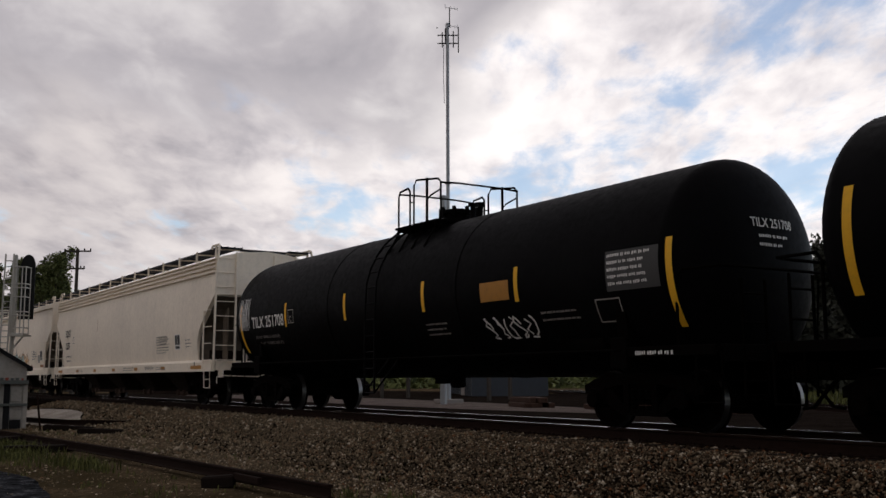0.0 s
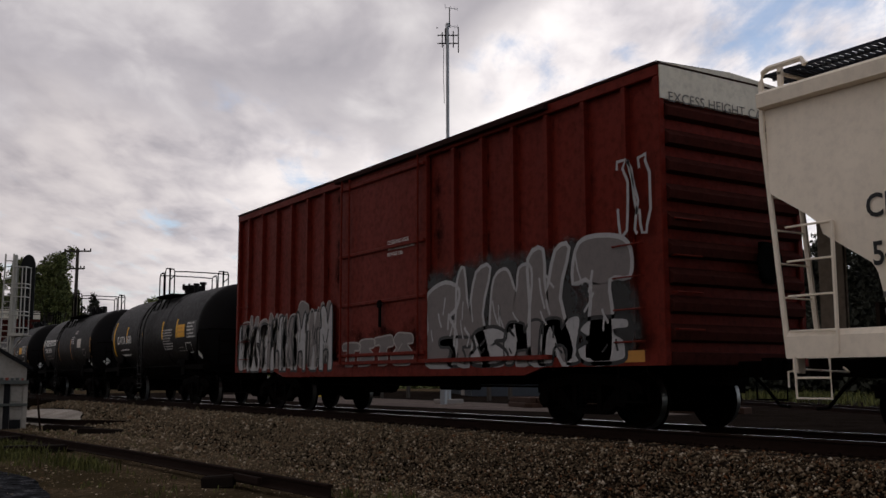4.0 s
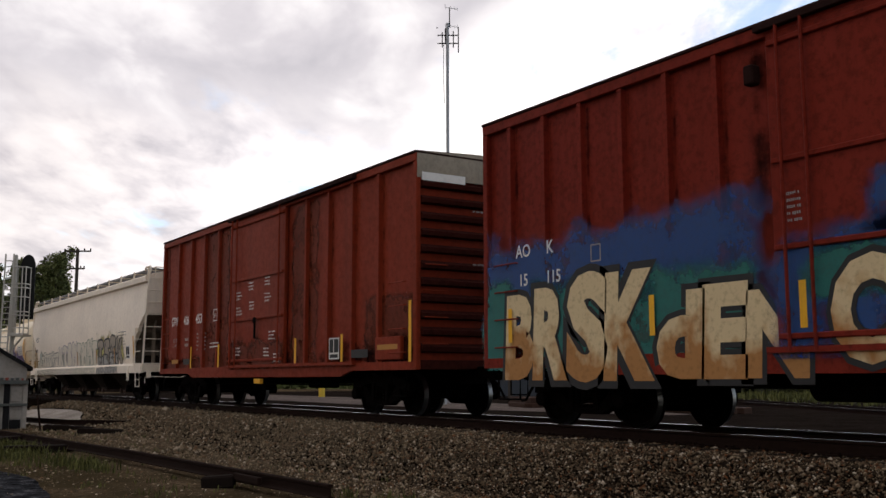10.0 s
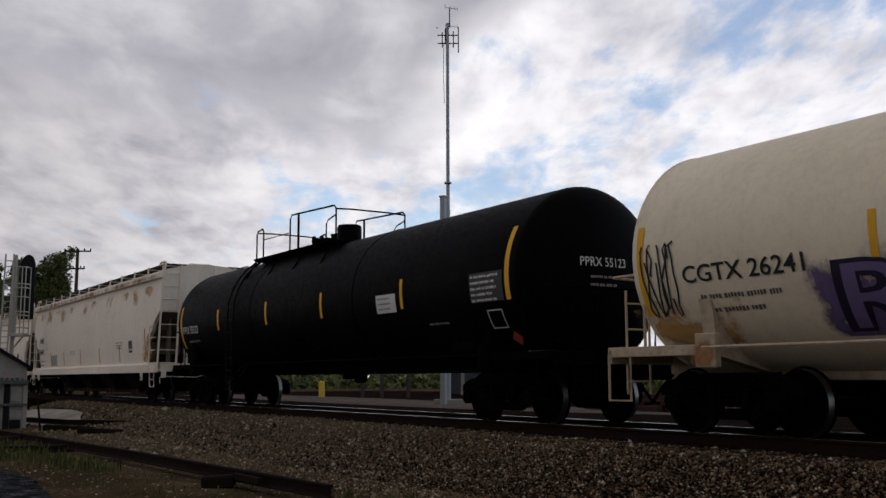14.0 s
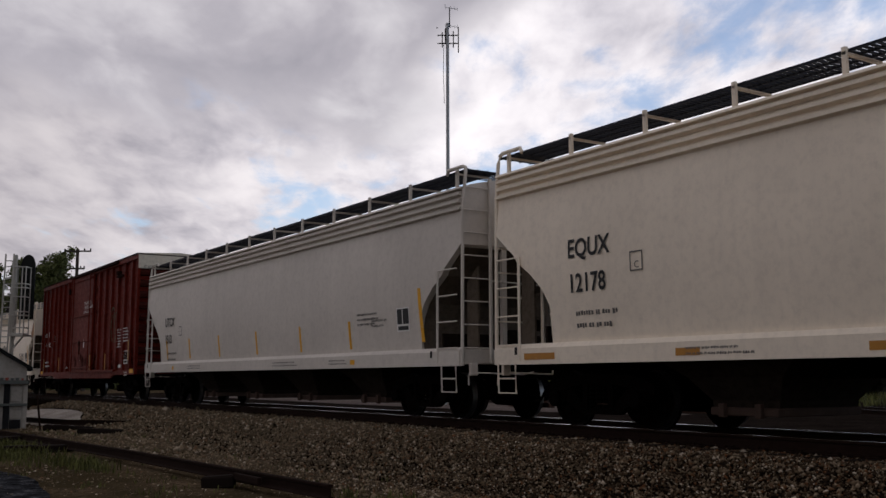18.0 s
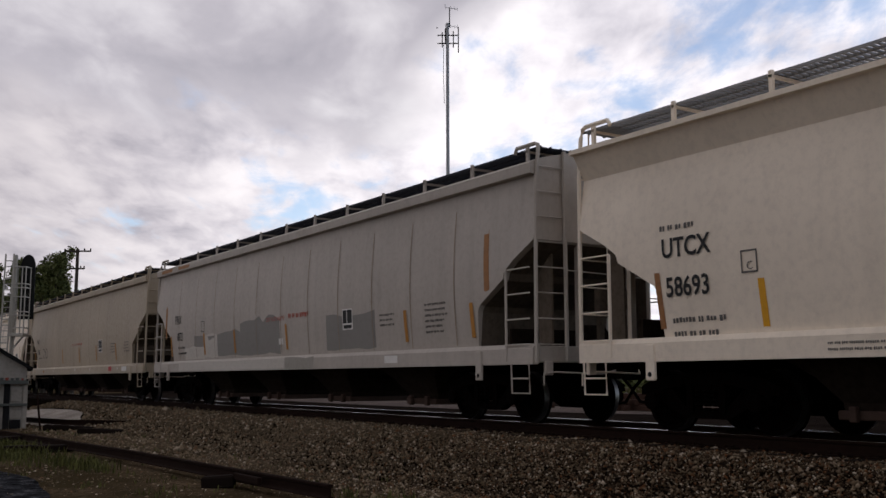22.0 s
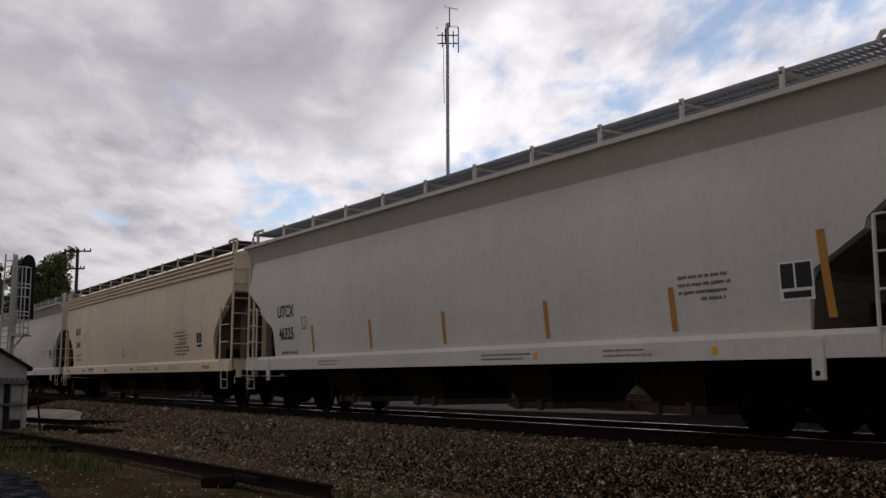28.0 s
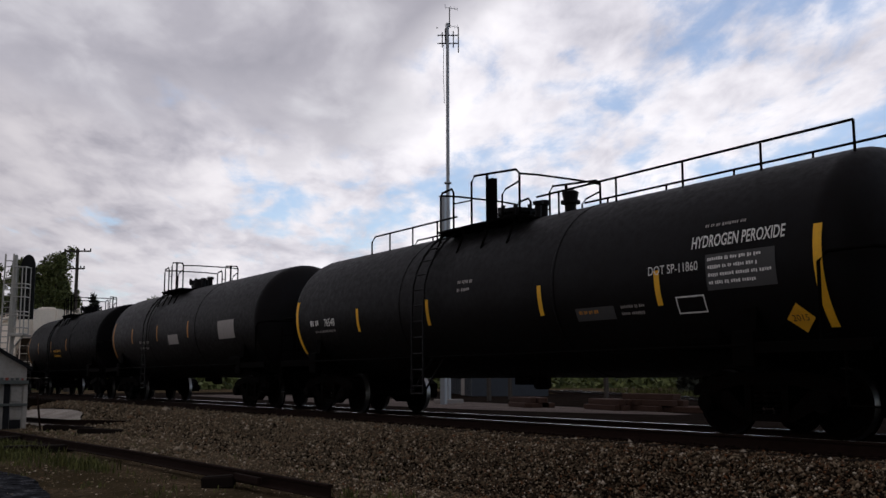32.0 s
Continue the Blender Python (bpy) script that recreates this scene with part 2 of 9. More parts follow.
for words in ("TILX 251708", "EQUX", "12357", "12178", "CEFX", "54592", "5608", "PROX 16394", "PROX 15024", "DWC", "794", "490", "AO", "K", "15", "115", "111", "892",
              "GTW", "406", "453", "MLLX", "CGTX 26241", "PPRX 55123", "NAHX", "896431", "UTCX", "1513", "58693", "FINX", "10721", "10580", "98171", "CCBX", "58980",
              "46325", "26445", "PSPX", "2135", "76548", "HYDROGEN PEROXIDE", "DOT SP-11860", "2015", "C", "F", "LD LMT", "LT WT", "NEW 09-95", "DO NOT HUMP", "EXCESS HEIGHT CAR",
              "CLOSE AND LOCK", "BOTH DOORS BEFORE", "MOVING CAR", "IMPORTANT", "CLOSE THIS DOOR", "BEFORE CLOSING", "MAIN DOOR", "FERMER CETTE PORTE", "AVANT DE FERMER", "LA PORTE PRINCIPALE",
              "FERMER ET VERROUILLER", "LES DEUX PORTES", "AVANT", "DE DEPLACER LE WAGON", "CENTER FLOW", "60 K", "50 K", "PLATE"):
    lettering(words)
for letters, bolds in (("BRSKdEN", (0.055, 0.11)), ("OES", (0.05, 0.10)), ("RISEALON", (0.0, 0.045, 0.05)), ("RY", (0.07, 0.08, 0.12, 0.13))):
    for one in letters:
        for b in bolds:
            lettering(one, b)

# ---------------------------------------------------------------- marks on a side
# a surface is a function (x, z, lift) -> place in the car's space, on the side that faces -y


def flat_side(y, tilt=None):
    return lambda x, z, e=0.006: (x, y - e, z)


def round_side(r, zc):
    """z is the height along the shell, taken round it from the middle."""
    def f(x, z, e=0.006):
        t = (z - zc) / r
        return (x, -(r + e) * math.cos(t), zc + (r + e) * math.sin(t))
    return f


def end_face(x):
    """On the front end; the first coordinate runs along y."""
    return lambda y, z, e=0.006: (x + e, y, z)


def head_face(E, head, r, zc):
    """On the domed front head of a tank; the first coordinate runs along y."""
    return lambda y, z, e=0.006: (E - head + head * math.sqrt(max(0.02, 1 - (y * y + (z - zc) ** 2) / (r * r))) + 2 * e, y, z)


def patch(mesh, surf, x0, x1, z0, z1, e=0.006, nz=None, skew=0.0, nx=1):
    nz = nz or 1 + int(abs(z1 - z0) / 0.10)
    vs, fs = [], []
    for i in range(nz + 1):
        z = z0 + (z1 - z0) * i / nz
        for j in range(nx + 1):
            vs.append(surf(x0 + (x1 - x0) * j / nx + skew * i / nz, z, e))
    for i in range(nz):
        for j in range(nx):
            a = i * (nx + 1) + j
            fs.append((a, a + 1, a + nx + 2, a + nx + 1))
    mesh.add(vs, fs)
    return mesh


def poly_patch(mesh, surf, pts, e=0.006):
    """A rounded outline of (x, z) as a fan round its middle, with a ring between."""
    n = len(pts)
    cx, cz = sum(p[0] for p in pts) / n, sum(p[1] for p in pts) / n
    vs = [surf(cx, cz, e)] + [surf(cx + (x - cx) * 0.5, cz + (z - cz) * 0.5, e) for x, z in pts] + [surf(x, z, e) for x, z in pts]
    fs = [(0, 1 + i, 1 + (i + 1) % n) for i in range(n)]
    fs += [(1 + i, 1 + n + i, 1 + n + (i + 1) % n, 1 + (i + 1) % n) for i in range(n)]
    mesh.add(vs, fs)
    return mesh


def stroke(mesh, surf, pts, w, e=0.009):
    """A painted line through points (x, z)."""
    P = [Vector((x, z)) for x, z in pts]
    vs = []
    for i, p in enumerate(P):
        d = P[min(i + 1, len(P) - 1)] - P[max(i - 1, 0)]
        d = Vector((-d.y, d.x)).normalized() * w / 2
        vs += [surf(p.x + d.x, p.y + d.y, e), surf(p.x - d.x, p.y - d.y, e)]
    mesh.add(vs, [(2 * i, 2 * i + 1, 2 * i + 3, 2 * i + 2) for i in range(len(P) - 1)])
    return mesh


def mark(car, surf, kind, x, z, w=0.1, h=0.5, mat="yellow", label="", e=0.006, skew=0.0):
    me = patch(Mesh(), surf, x, x + w, z, z + h, e, skew=skew)
    return part(kind, me, M[mat], car, label)


def sliced(vs, fs, n):
    """A flat letter cut into n level strips, so that it can bend round a shell."""
    b = bmesh.new()
    pts = [b.verts.new((x, y, 0)) for x, y in vs]
    for f in fs:
        b.faces.new([pts[i] for i in f])
    lo, hi = min(y for _, y in vs), max(y for _, y in vs)
    for k in range(1, n):
        bmesh.ops.bisect_plane(b, geom=b.verts[:] + b.edges[:] + b.faces[:], dist=1e-5, plane_co=(0, lo + (hi - lo) * k / n, 0), plane_no=(0, 1, 0))
    b.verts.index_update()
    out = [(v.co.x, v.co.y) for v in b.verts], [tuple(v.index for v in f.verts) for f in b.faces]
    b.free()
    return out


def write(car, surf, text, x, z, h, mat="ink", squeeze=1.0, e=0.0125, name="lettering", skew=0.0, bold=0.0, label="", tilt=0.0, cuts=0):
    vs, fs, w = lettering(text, bold)
    if cuts:
        vs, fs = sliced(vs, fs, cuts)
    k = h / 0.70
    me = Mesh().add([surf(x + a * k * squeeze + b * k * skew, z + b * k + a * k * tilt, e) for a, b in vs], fs)
    ob = part(name, me, M[mat], car, label)
    if h < 0.15:
        ob["kind"] = "stuff"
    return w * k * squeeze


def small_print(car, surf, x, z, w, lines, mat="inkfade", pitch=0.09, h=0.045, seed=1, frame_mat=None, e=0.007):
    """Writing too small to read: rows of short bars."""
    rnd = random.Random(seed)
    me = Mesh()
    lw = 0.55 * h
    for i in range(lines):
        zz, xx = z - i * pitch, x
        end = x + w * rnd.uniform(0.7, 1.0)
        while xx < end - lw:
            for _ in range(rnd.randint(2, 7)):
                if xx > end - lw:
                    break
                ww = lw * rnd.uniform(0.7, 1.15)
                patch(me, surf, xx, xx + ww, zz - h * rnd.uniform(0.75, 1.0), zz - h * rnd.uniform(0, 0.15), e)
                xx += ww + 0.28 * lw + 0.003
            xx += 0.9 * lw
    return tagged(part("small_print", me, M[mat], car), kind="stuff")


def framed(car, surf, x, z, w, h, mat="inkfade", t=0.02, fill=None, name="stencil_box"):
    me = Mesh()
    for a, b, c, d in ((x, x + w, z, z + t), (x, x + w, z + h - t, z + h), (x, x + t, z + t, z + h - t), (x + w - t, x + w, z + t, z + h - t)):
        patch(me, surf, a, b, c, d, 0.009)
    if fill:
        part("placard", patch(Mesh(), surf, x, x + w, z, z + h, 0.006), M[fill], car)
    return part(name, me, M[mat], car)


def consolidated(car, surf, x, z, s=0.5, back="chalk", fore="ink"):
    """The block stencil: a light plate with dark panels."""
    part("placard", patch(Mesh(), surf, x, x + s, z, z + s * 0.95, 0.006), M[back], car)
    me = Mesh()
    patch(me, surf, x + 0.03, x + s * 0.44, z + s * 0.30, z + s * 0.90, 0.009)
    patch(me, surf, x + s * 0.50, x + s * 0.95, z + s * 0.30, z + s * 0.90, 0.009)
    patch(me, surf, x + 0.05, x + s * 0.9, z + s * 0.06, z + s * 0.22, 0.009)
    part("stencil_panel", me, M[fore], car)


def diamond(car, surf, x, z, s, mat="chalk", text=None):
    me = Mesh().add([surf(x, z - s, 0.02), surf(x + s, z, 0.02), surf(x, z + s, 0.02), surf(x - s, z, 0.02)], [(0, 1, 2, 3)])
    part("hazard_placard", me, M[mat], car)
    if text:
        vs, fs, w = lettering(text)
        k = s * 0.42 / 0.7
        part("lettering", Mesh().add([surf(x - w * k / 2 + a * k, z - 0.15 * s + b * k, 0.024) for a, b in vs], fs), M["ink"], car)


# ---------------------------------------------------------------- running gear, shared by all cars
def side_frame_mesh():
    m = Mesh()
    top = [(-1.18, 0.62), (-0.95, 0.72), (-0.45, 0.80), (0.45, 0.80), (0.95, 0.72), (1.18, 0.62)]
    low = [(1.18, 0.50), (0.92, 0.54), (0.42, 0.64), (-0.42, 0.64), (-0.92, 0.54), (-1.18, 0.50)]
    m.prism(top + low, -0.09, 0.09)
    m.prism([(-0.98, 0.50), (-0.62, 0.58), (-0.30, 0.30), (0.30, 0.30), (0.62, 0.58), (0.98, 0.50), (0.38, 0.20), (-0.38, 0.20)], -0.08, 0.08)
    for s in (-1, 1):
        m.box(s * 0.28 - 0.05, s * 0.28 + 0.05, -0.1, 0.1, 0.26, 0.68)
        m.box(s * 0.89 - 0.17, s * 0.89 + 0.17, -0.11, 0.11, 0.36, 0.60, 0.03)
        m.rev([(-0.20, 0.09), (-0.19, 0.12), (0.05, 0.12)], "y", 14, (s * 0.89, -0.02, 0.42))
    for x in (-0.15, 0.0, 0.15):
        for k in range(5):
            m.rev([(0.30 + 0.06 * k, 0.045), (0.32 + 0.06 * k, 0.065), (0.345 + 0.06 * k, 0.045)], "z", 8, (x, -0.05, 0))
    return m.make("side_frame")


def wheelset_mesh():
    m = Mesh()
    m.rev([(-0.98, 0.07), (-0.75, 0.08), (0.75, 0.08), (0.98, 0.07)], "y", 12)
    for s in (-1, 1):
        prof = [(s * 0.81, 0.10), (s * 0.83, 0.14), (s * 0.79, 0.20), (s * 0.77, 0.34), (s * 0.82, 0.365), (s * 0.82, 0.415), (s * 0.72, 0.425), (s * 0.70, 0.455), (s * 0.685, 0.45), (s * 0.685, 0.365), (s * 0.73, 0.33), (s * 0.74, 0.20), (s * 0.70, 0.10)]
        m.rev(prof, "y", 28)
    return m


WHEELS = wheelset_mesh().make("wheelset", 35)
WHEELS.materials.append(M["truck"])
WHEELS.materials.append(M["tread"])
for poly in WHEELS.polygons:
    c = poly.center
    if 0.70 < abs(c.y) < 0.825 and 0.40 < math.hypot(c.x, c.z) < 0.45 and abs(poly.normal.y) < 0.7:
        poly.material_index = 1
SIDE_FRAME = side_frame_mesh()
BOLSTER = Mesh().box(-0.24, 0.24, -1.05, 1.05, 0.44, 0.70, 0.03).box(-0.16, 0.16, -0.2, 0.2, 0.70, 0.86).make("truck")
WHEEL_LIST = []


def add_truck(car, x):
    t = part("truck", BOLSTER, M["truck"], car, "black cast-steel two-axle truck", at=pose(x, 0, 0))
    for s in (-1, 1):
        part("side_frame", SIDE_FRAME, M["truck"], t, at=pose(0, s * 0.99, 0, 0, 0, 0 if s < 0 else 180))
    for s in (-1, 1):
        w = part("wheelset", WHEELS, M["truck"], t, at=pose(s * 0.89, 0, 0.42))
        WHEEL_LIST.append((w, s * 0.89, car))
    return t


def coupler_mesh():
    m = Mesh()
    m.box(-0.1, 0.62, -0.09, 0.09, 0.74, 0.96, 0.02)
    m.prism([(0.60, 0.70), (0.80, 0.70), (0.80, 1.0), (0.60, 1.0)], -0.16, 0.10)
    m.box(0.70, 0.86, 0.05, 0.17, 0.72, 0.98, 0.02)
    m.path([(0.05, 0.30, 0.78), (0.25, 0.33, 0.60), (0.50, 0.30, 0.36), (0.72, 0.22, 0.34)], 0.025, 6)
    return m.make("coupler")


COUPLER = coupler_mesh()


def add_couplers(car, half, reach):
    """half: end of the frame; reach: how far each coupler stands out."""
    for s in (-1, 1):
        part("coupler", COUPLER, M["truck"], car, at=pose(s * (half + reach - 0.82), 0, 0, 0, 0, 0 if s > 0 else 180))


def ladder(car, mat, pts_a, pts_b, rungs, r=0.022, name="ladder", label=""):
    """Two stiles, each a list of points, with rungs between them."""
    m = Mesh().path(pts_a, r, 5).path(pts_b, r, 5)

    def along(pts, f):
        L = [0]
        for a, b in zip(pts, pts[1:]):
            L.append(L[-1] + (Vector(b) - Vector(a)).length)
        d = f * L[-1]
        for i in range(len(pts) - 1):
            if d <= L[i + 1] + 1e-6:
                k = (d - L[i]) / (L[i + 1] - L[i])
                return Vector(pts[i]).lerp(Vector(pts[i + 1]), k)
        return Vector(pts[-1])
    for i in range(rungs):
        f = (i + 0.5) / rungs
        m.path([along(pts_a, f), along(pts_b, f)], r * 0.75, 5)
    return part(name, m, mat, car, label)


# ---------------------------------------------------------------- covered hoppers
RUNGS = {}


def rung_mesh(m):
    if m.name not in RUNGS:
        RUNGS[m.name] = Mesh().path([(0, -0.29, 0), (0, 0.29, 0)], 0.012, 5).make("rung")
        RUNGS[m.name].materials.append(m)
    return RUNGS[m.name]


def hopper(L, mat, style="flange", label="", cut="angular", board="grate", seams=0, bays=4, sill_mat=None, eave=None, over=0.0, name="covered_hopper_car"):
    car = thing(name, label, "hopper car", "train of freight cars")
    m = M[mat]
    ms = M[sill_mat or mat]
    E = L / 2
    B = E + over           # the body may reach past the sill
    zr = eave or (4.16 if style == "flange" else 4.06)    # roof edge
    band = 3.66

    def side_y(z):
        """How far out the side stands at height z."""
        b = -1.44 - 0.085 * math.sin(math.pi * max(0, min(1, (z - 1.2) / 2.6)))
        if style == "band":
            b += 0.055 * max(0, min(1, (z - 2.9) / (band - 2.9)))
            if z > band:
                b -= 0.25 * (z - band) / (zr - band)
        return b
    surf = lambda x, z, e=0.006: (x, side_y(z) - e, z)

    def ring(x, zb):
        """Half outline from the bottom at zb over the roof, mirrored."""
        zs = [zb + (band - zb) * k / 7 for k in range(8)] + [band + (zr - band) * k / 2 for k in (1, 2)]
        left = [(x, side_y(z), z) for z in zs]
        roof = [(x, -1.30, zr + 0.10), (x, -0.7, zr + 0.24), (x, 0, zr + 0.30)]
        half = left + roof
        return half + [(px, -py, pz) for px, py, pz in reversed(half[:-1])]
    ct = 3.08 if cut == "round" else 2.92
    if cut == "round":
        steps = [(0.0, ct), (0.05, ct - 0.04), (0.50, 2.70), (0.58, 2.58), (0.92, 2.36), (1.20, 2.11), (1.36, 1.86), (1.41, 1.62), (1.37, 1.40), (1.24, 1.24)]
    else:
        steps = [(0.0, ct), (0.04, ct - 0.03), (0.55, 2.62), (0.78, 2.46), (0.82, 2.34), (1.50, 1.96), (1.56, 1.86), (1.62, 1.24)]
    if over > 0:
        steps = [(0.80 * d, z) for d, z in steps]
    steps = [(max(d, steps[i - 1][0] + 0.002) if i else d, z) for i, (d, z) in enumerate(steps)]
    
    def shear(r, s):
        """The end leans out towards the roof where the body overhangs."""
        return [(x - s * over * max(0.0, min(1.0, (zr - z) / (zr - 1.0))), y, z) for x, y, z in r]
    rings = [shear(ring(-B + d, z), -1) for d, z in steps] + [shear(ring(B - d, z), 1) for d, z in reversed(steps)]
    part("body", Mesh().loft(rings), m, car, smooth=28)
    for s in (-1, 1):
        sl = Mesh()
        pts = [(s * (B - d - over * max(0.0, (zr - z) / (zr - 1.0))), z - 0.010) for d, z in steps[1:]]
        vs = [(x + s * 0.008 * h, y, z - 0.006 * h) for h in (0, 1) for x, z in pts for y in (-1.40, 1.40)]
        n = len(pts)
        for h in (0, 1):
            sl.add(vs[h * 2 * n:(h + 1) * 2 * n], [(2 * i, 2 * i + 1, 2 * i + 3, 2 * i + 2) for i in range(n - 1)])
        # dirty sheet whose colour also carries the shade beneath the end
        part("slope_sheet", sl, M["grime_shade"], car, "dirty sloping end sheet, darkened for shade")
    # side sill, end sill, centre sill
    for s in (-1, 1):
        part("side_sill", Mesh().prism_x([(s * 1.45, 0.95), (s * 1.56, 0.95), (s * 1.56, 1.20), (s * 1.50, 1.27), (s * 1.40, 1.27), (s * 1.40, 1.22), (s * 1.45, 1.2)], -E, E), ms, car)
        part("end_sill", Mesh().box(s * E - s * 0.16, s * E, -1.44, 1.44, 0.98, 1.24, 0.015), ms, car)
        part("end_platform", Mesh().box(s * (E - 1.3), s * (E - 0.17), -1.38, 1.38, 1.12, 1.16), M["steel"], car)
        # end posts and bolster web
        for y in (-0.55, 0.55):
            part("end_post", Mesh().box(s * (E - 0.10), s * (E - 0.02), y - 0.05, y + 0.05, 1.24, ct + 0.02), m, car)
        # web takes the dark bay colour in place of shade
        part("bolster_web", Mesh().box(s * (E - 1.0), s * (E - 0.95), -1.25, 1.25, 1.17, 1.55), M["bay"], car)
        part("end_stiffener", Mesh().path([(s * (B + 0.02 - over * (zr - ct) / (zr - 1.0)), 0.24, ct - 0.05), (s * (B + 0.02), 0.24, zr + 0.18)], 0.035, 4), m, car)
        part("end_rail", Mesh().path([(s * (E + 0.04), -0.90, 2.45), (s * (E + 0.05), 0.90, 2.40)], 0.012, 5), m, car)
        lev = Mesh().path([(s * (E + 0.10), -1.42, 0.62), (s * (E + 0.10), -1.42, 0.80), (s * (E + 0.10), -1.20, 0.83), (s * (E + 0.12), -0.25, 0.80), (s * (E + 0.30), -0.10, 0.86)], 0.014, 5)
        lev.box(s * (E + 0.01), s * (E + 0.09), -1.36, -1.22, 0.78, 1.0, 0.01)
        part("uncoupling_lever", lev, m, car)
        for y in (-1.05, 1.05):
            part("shear_plate", Mesh().prism([(s * (E - 0.12), 1.18), (s * (E - 0.45), 1.18), (s * (E - 0.45), 2.45), (s * (E - 0.12), 2.72)], y - 0.02, y + 0.02), M["grime_shade"], car)
        me = Mesh()
        me.rev([(0, 0.16), (0.05, 0.2), (0.45, 0.2), (0.5, 0.16)], "y", 12, (s * (E - 0.45), -0.2, 1.42))
        me.box(s * (E - 0.30), s * (E - 0.12), 0.30, 0.55, 1.6, 2.2, 0.03)
        # front brake gear likewise darkened in its colour for shade
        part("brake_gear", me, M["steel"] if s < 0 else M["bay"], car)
        if s > 0:
            bw = Mesh().box(E - 0.02, E + 0.10, -0.28, 0.02, 1.72, 2.20, 0.03).box(E - 0.04, E + 0.04, -0.20, -0.10, 1.2, 1.75)
            # housing and wheel coloured dark for the shade of the end
            part("brake_housing", bw, M["grime_shade"], car)
            part("brake_wheel", Mesh().rev([(E + 0.12, 0.04), (E + 0.12, 0.20), (E + 0.15, 0.25), (E + 0.17, 0.20), (E + 0.15, 0.04)], "x", 14, (0, 0.12, 2.02)), M["grime_shade"], car)
        # ladders: side ladder, end ladder, sill step
        for yy in (-1, 1):
            y = yy * 1.56
            x0, x1 = s * (E - 0.68), s * (E - 0.06)
            zl = 2.65 if cut == "round" else 2.47
            sl = Mesh().path([(x0, y, 1.0), (x0, y, zl)], 0.024, 5)
            for z in (1.26, 1.26 + (zl - 1.26) / 3, 1.26 + (zl - 1.26) / 1.5, zl):
                sl.path([(x0, y, z), (x1, y, z)], 0.014, 5)
            part("side_ladder", sl, m, car)
            zk = zr + (0.27 if style == "flange" else 0.37)
            cp = Mesh().path([(s * (E + 0.02), yy * 1.50, 0.96), (s * (E + 0.02 + 0.9 * over), yy * 1.48, 3.7), (s * (B + 0.03), yy * 1.42, zk - 0.10), (s * (B + 0.01), yy * 1.40, zk + 0.02), (s * (B - 0.07), yy * 1.40, zk + 0.055), (s * (B - 0.55), yy * 1.40, zk + 0.055), (s * (B - 0.60), yy * 1.40, zk - 0.03)], 0.034, 6)
            part("corner_post", cp, m, car)
            zz = [1.0] + [1.26 + 0.405 * k for k in range(8)] + [zr + 0.22]
            xs_ = [s * (E + 0.04 + over * (z - 1.0) / (zr - 1.0)) for z in zz]
            el = part("end_ladder", Mesh().path([(x, yy * 0.90, z) for x, z in zip(xs_, zz)], 0.036, 6), m, car)
            for x, z in list(zip(xs_, zz))[1:-1]:
                part("rung", rung_mesh(m), m, el, at=pose(x, yy * 1.19, z))
            q0, q1 = s * (E - 0.56), s * (E - 0.10)
            st = Mesh().path([(q0, y, 0.98), (q0, y * 0.99, 0.50), (q1, y * 0.99, 0.50), (q1, y, 0.98)], 0.016, 5).path([(q0, y, 0.73), (q1, y, 0.73)], 0.014, 5)
            part("sill_step", st, ms, car)
        # jacking pad with its hole
        for yy in (() if cut == "round" else (-1, 1)):
            xx = s * (E - 1.45)
            part("jacking_pad", Mesh().box(xx - 0.085, xx + 0.085, yy * 1.53, yy * 1.585, 0.70, 1.18, 0.012), ms, car)
            part("pad_hole", Mesh().rev([(yy * 1.585, 0.035), (yy * 1.590, 0.035)], "y", 10, (xx, 0, 0.78)), M["flatblack"], car)
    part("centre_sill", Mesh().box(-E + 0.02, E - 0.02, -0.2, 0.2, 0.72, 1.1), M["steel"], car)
    # bays
    x0, x1 = -E + 2.7, E - 2.7
    for k in range(bays):
        a, b = x0 + (x1 - x0) * k / bays, x0 + (x1 - x0) * (k + 1) / bays
        c = (a + b) / 2
        me = Mesh()
        rr = []
        for z, fx, fy in ((1.22, 0.96, 1.40), (1.06, 0.70, 1.30), (0.74, 0.44, 1.02), (0.44, 0.31, 0.80), (0.34, 0.30, 0.80)):
            hx = (b - a) / 2 * fx
            rr.append([(c - hx, -fy, z), (c + hx, -fy, z), (c + hx, fy, z), (c - hx, fy, z)])
        me.loft(rr)
        # shade under the car is put into the bay colour
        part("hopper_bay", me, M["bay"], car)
        g = Mesh().box(c - 0.55, c + 0.55, -0.85, 0.85, 0.24, 0.35, 0.015)
        for q in (-0.3, 0.3):
            g.box(c + q - 0.05, c + q + 0.05, -0.93, -0.85, 0.22, 0.40, 0.01)
        part("outlet_gate", g, M["gate"], car)
    # eave
    for s in (-1, 1):
        me = Mesh()
        if style == "flange":
            me.prism_x([(s * 1.46, zr - 0.20), (s * 1.56, zr - 0.18), (s * 1.57, zr - 0.02), (s * 1.50, zr + 0.03), (s * 1.40, zr + 0.04)], -B, B)
        elif style == "ribs":
            for k in range(3):
                z = band + 0.06 + 0.13 * k
                rib = Mesh().prism_x([(s * 1.45, z - 0.05), (s * 1.525, z - 0.025), (s * 1.525, z + 0.025), (s * 1.45, z + 0.05)], -B + 0.03, B - 0.03)
                part("eave_rib", rib, m, car)
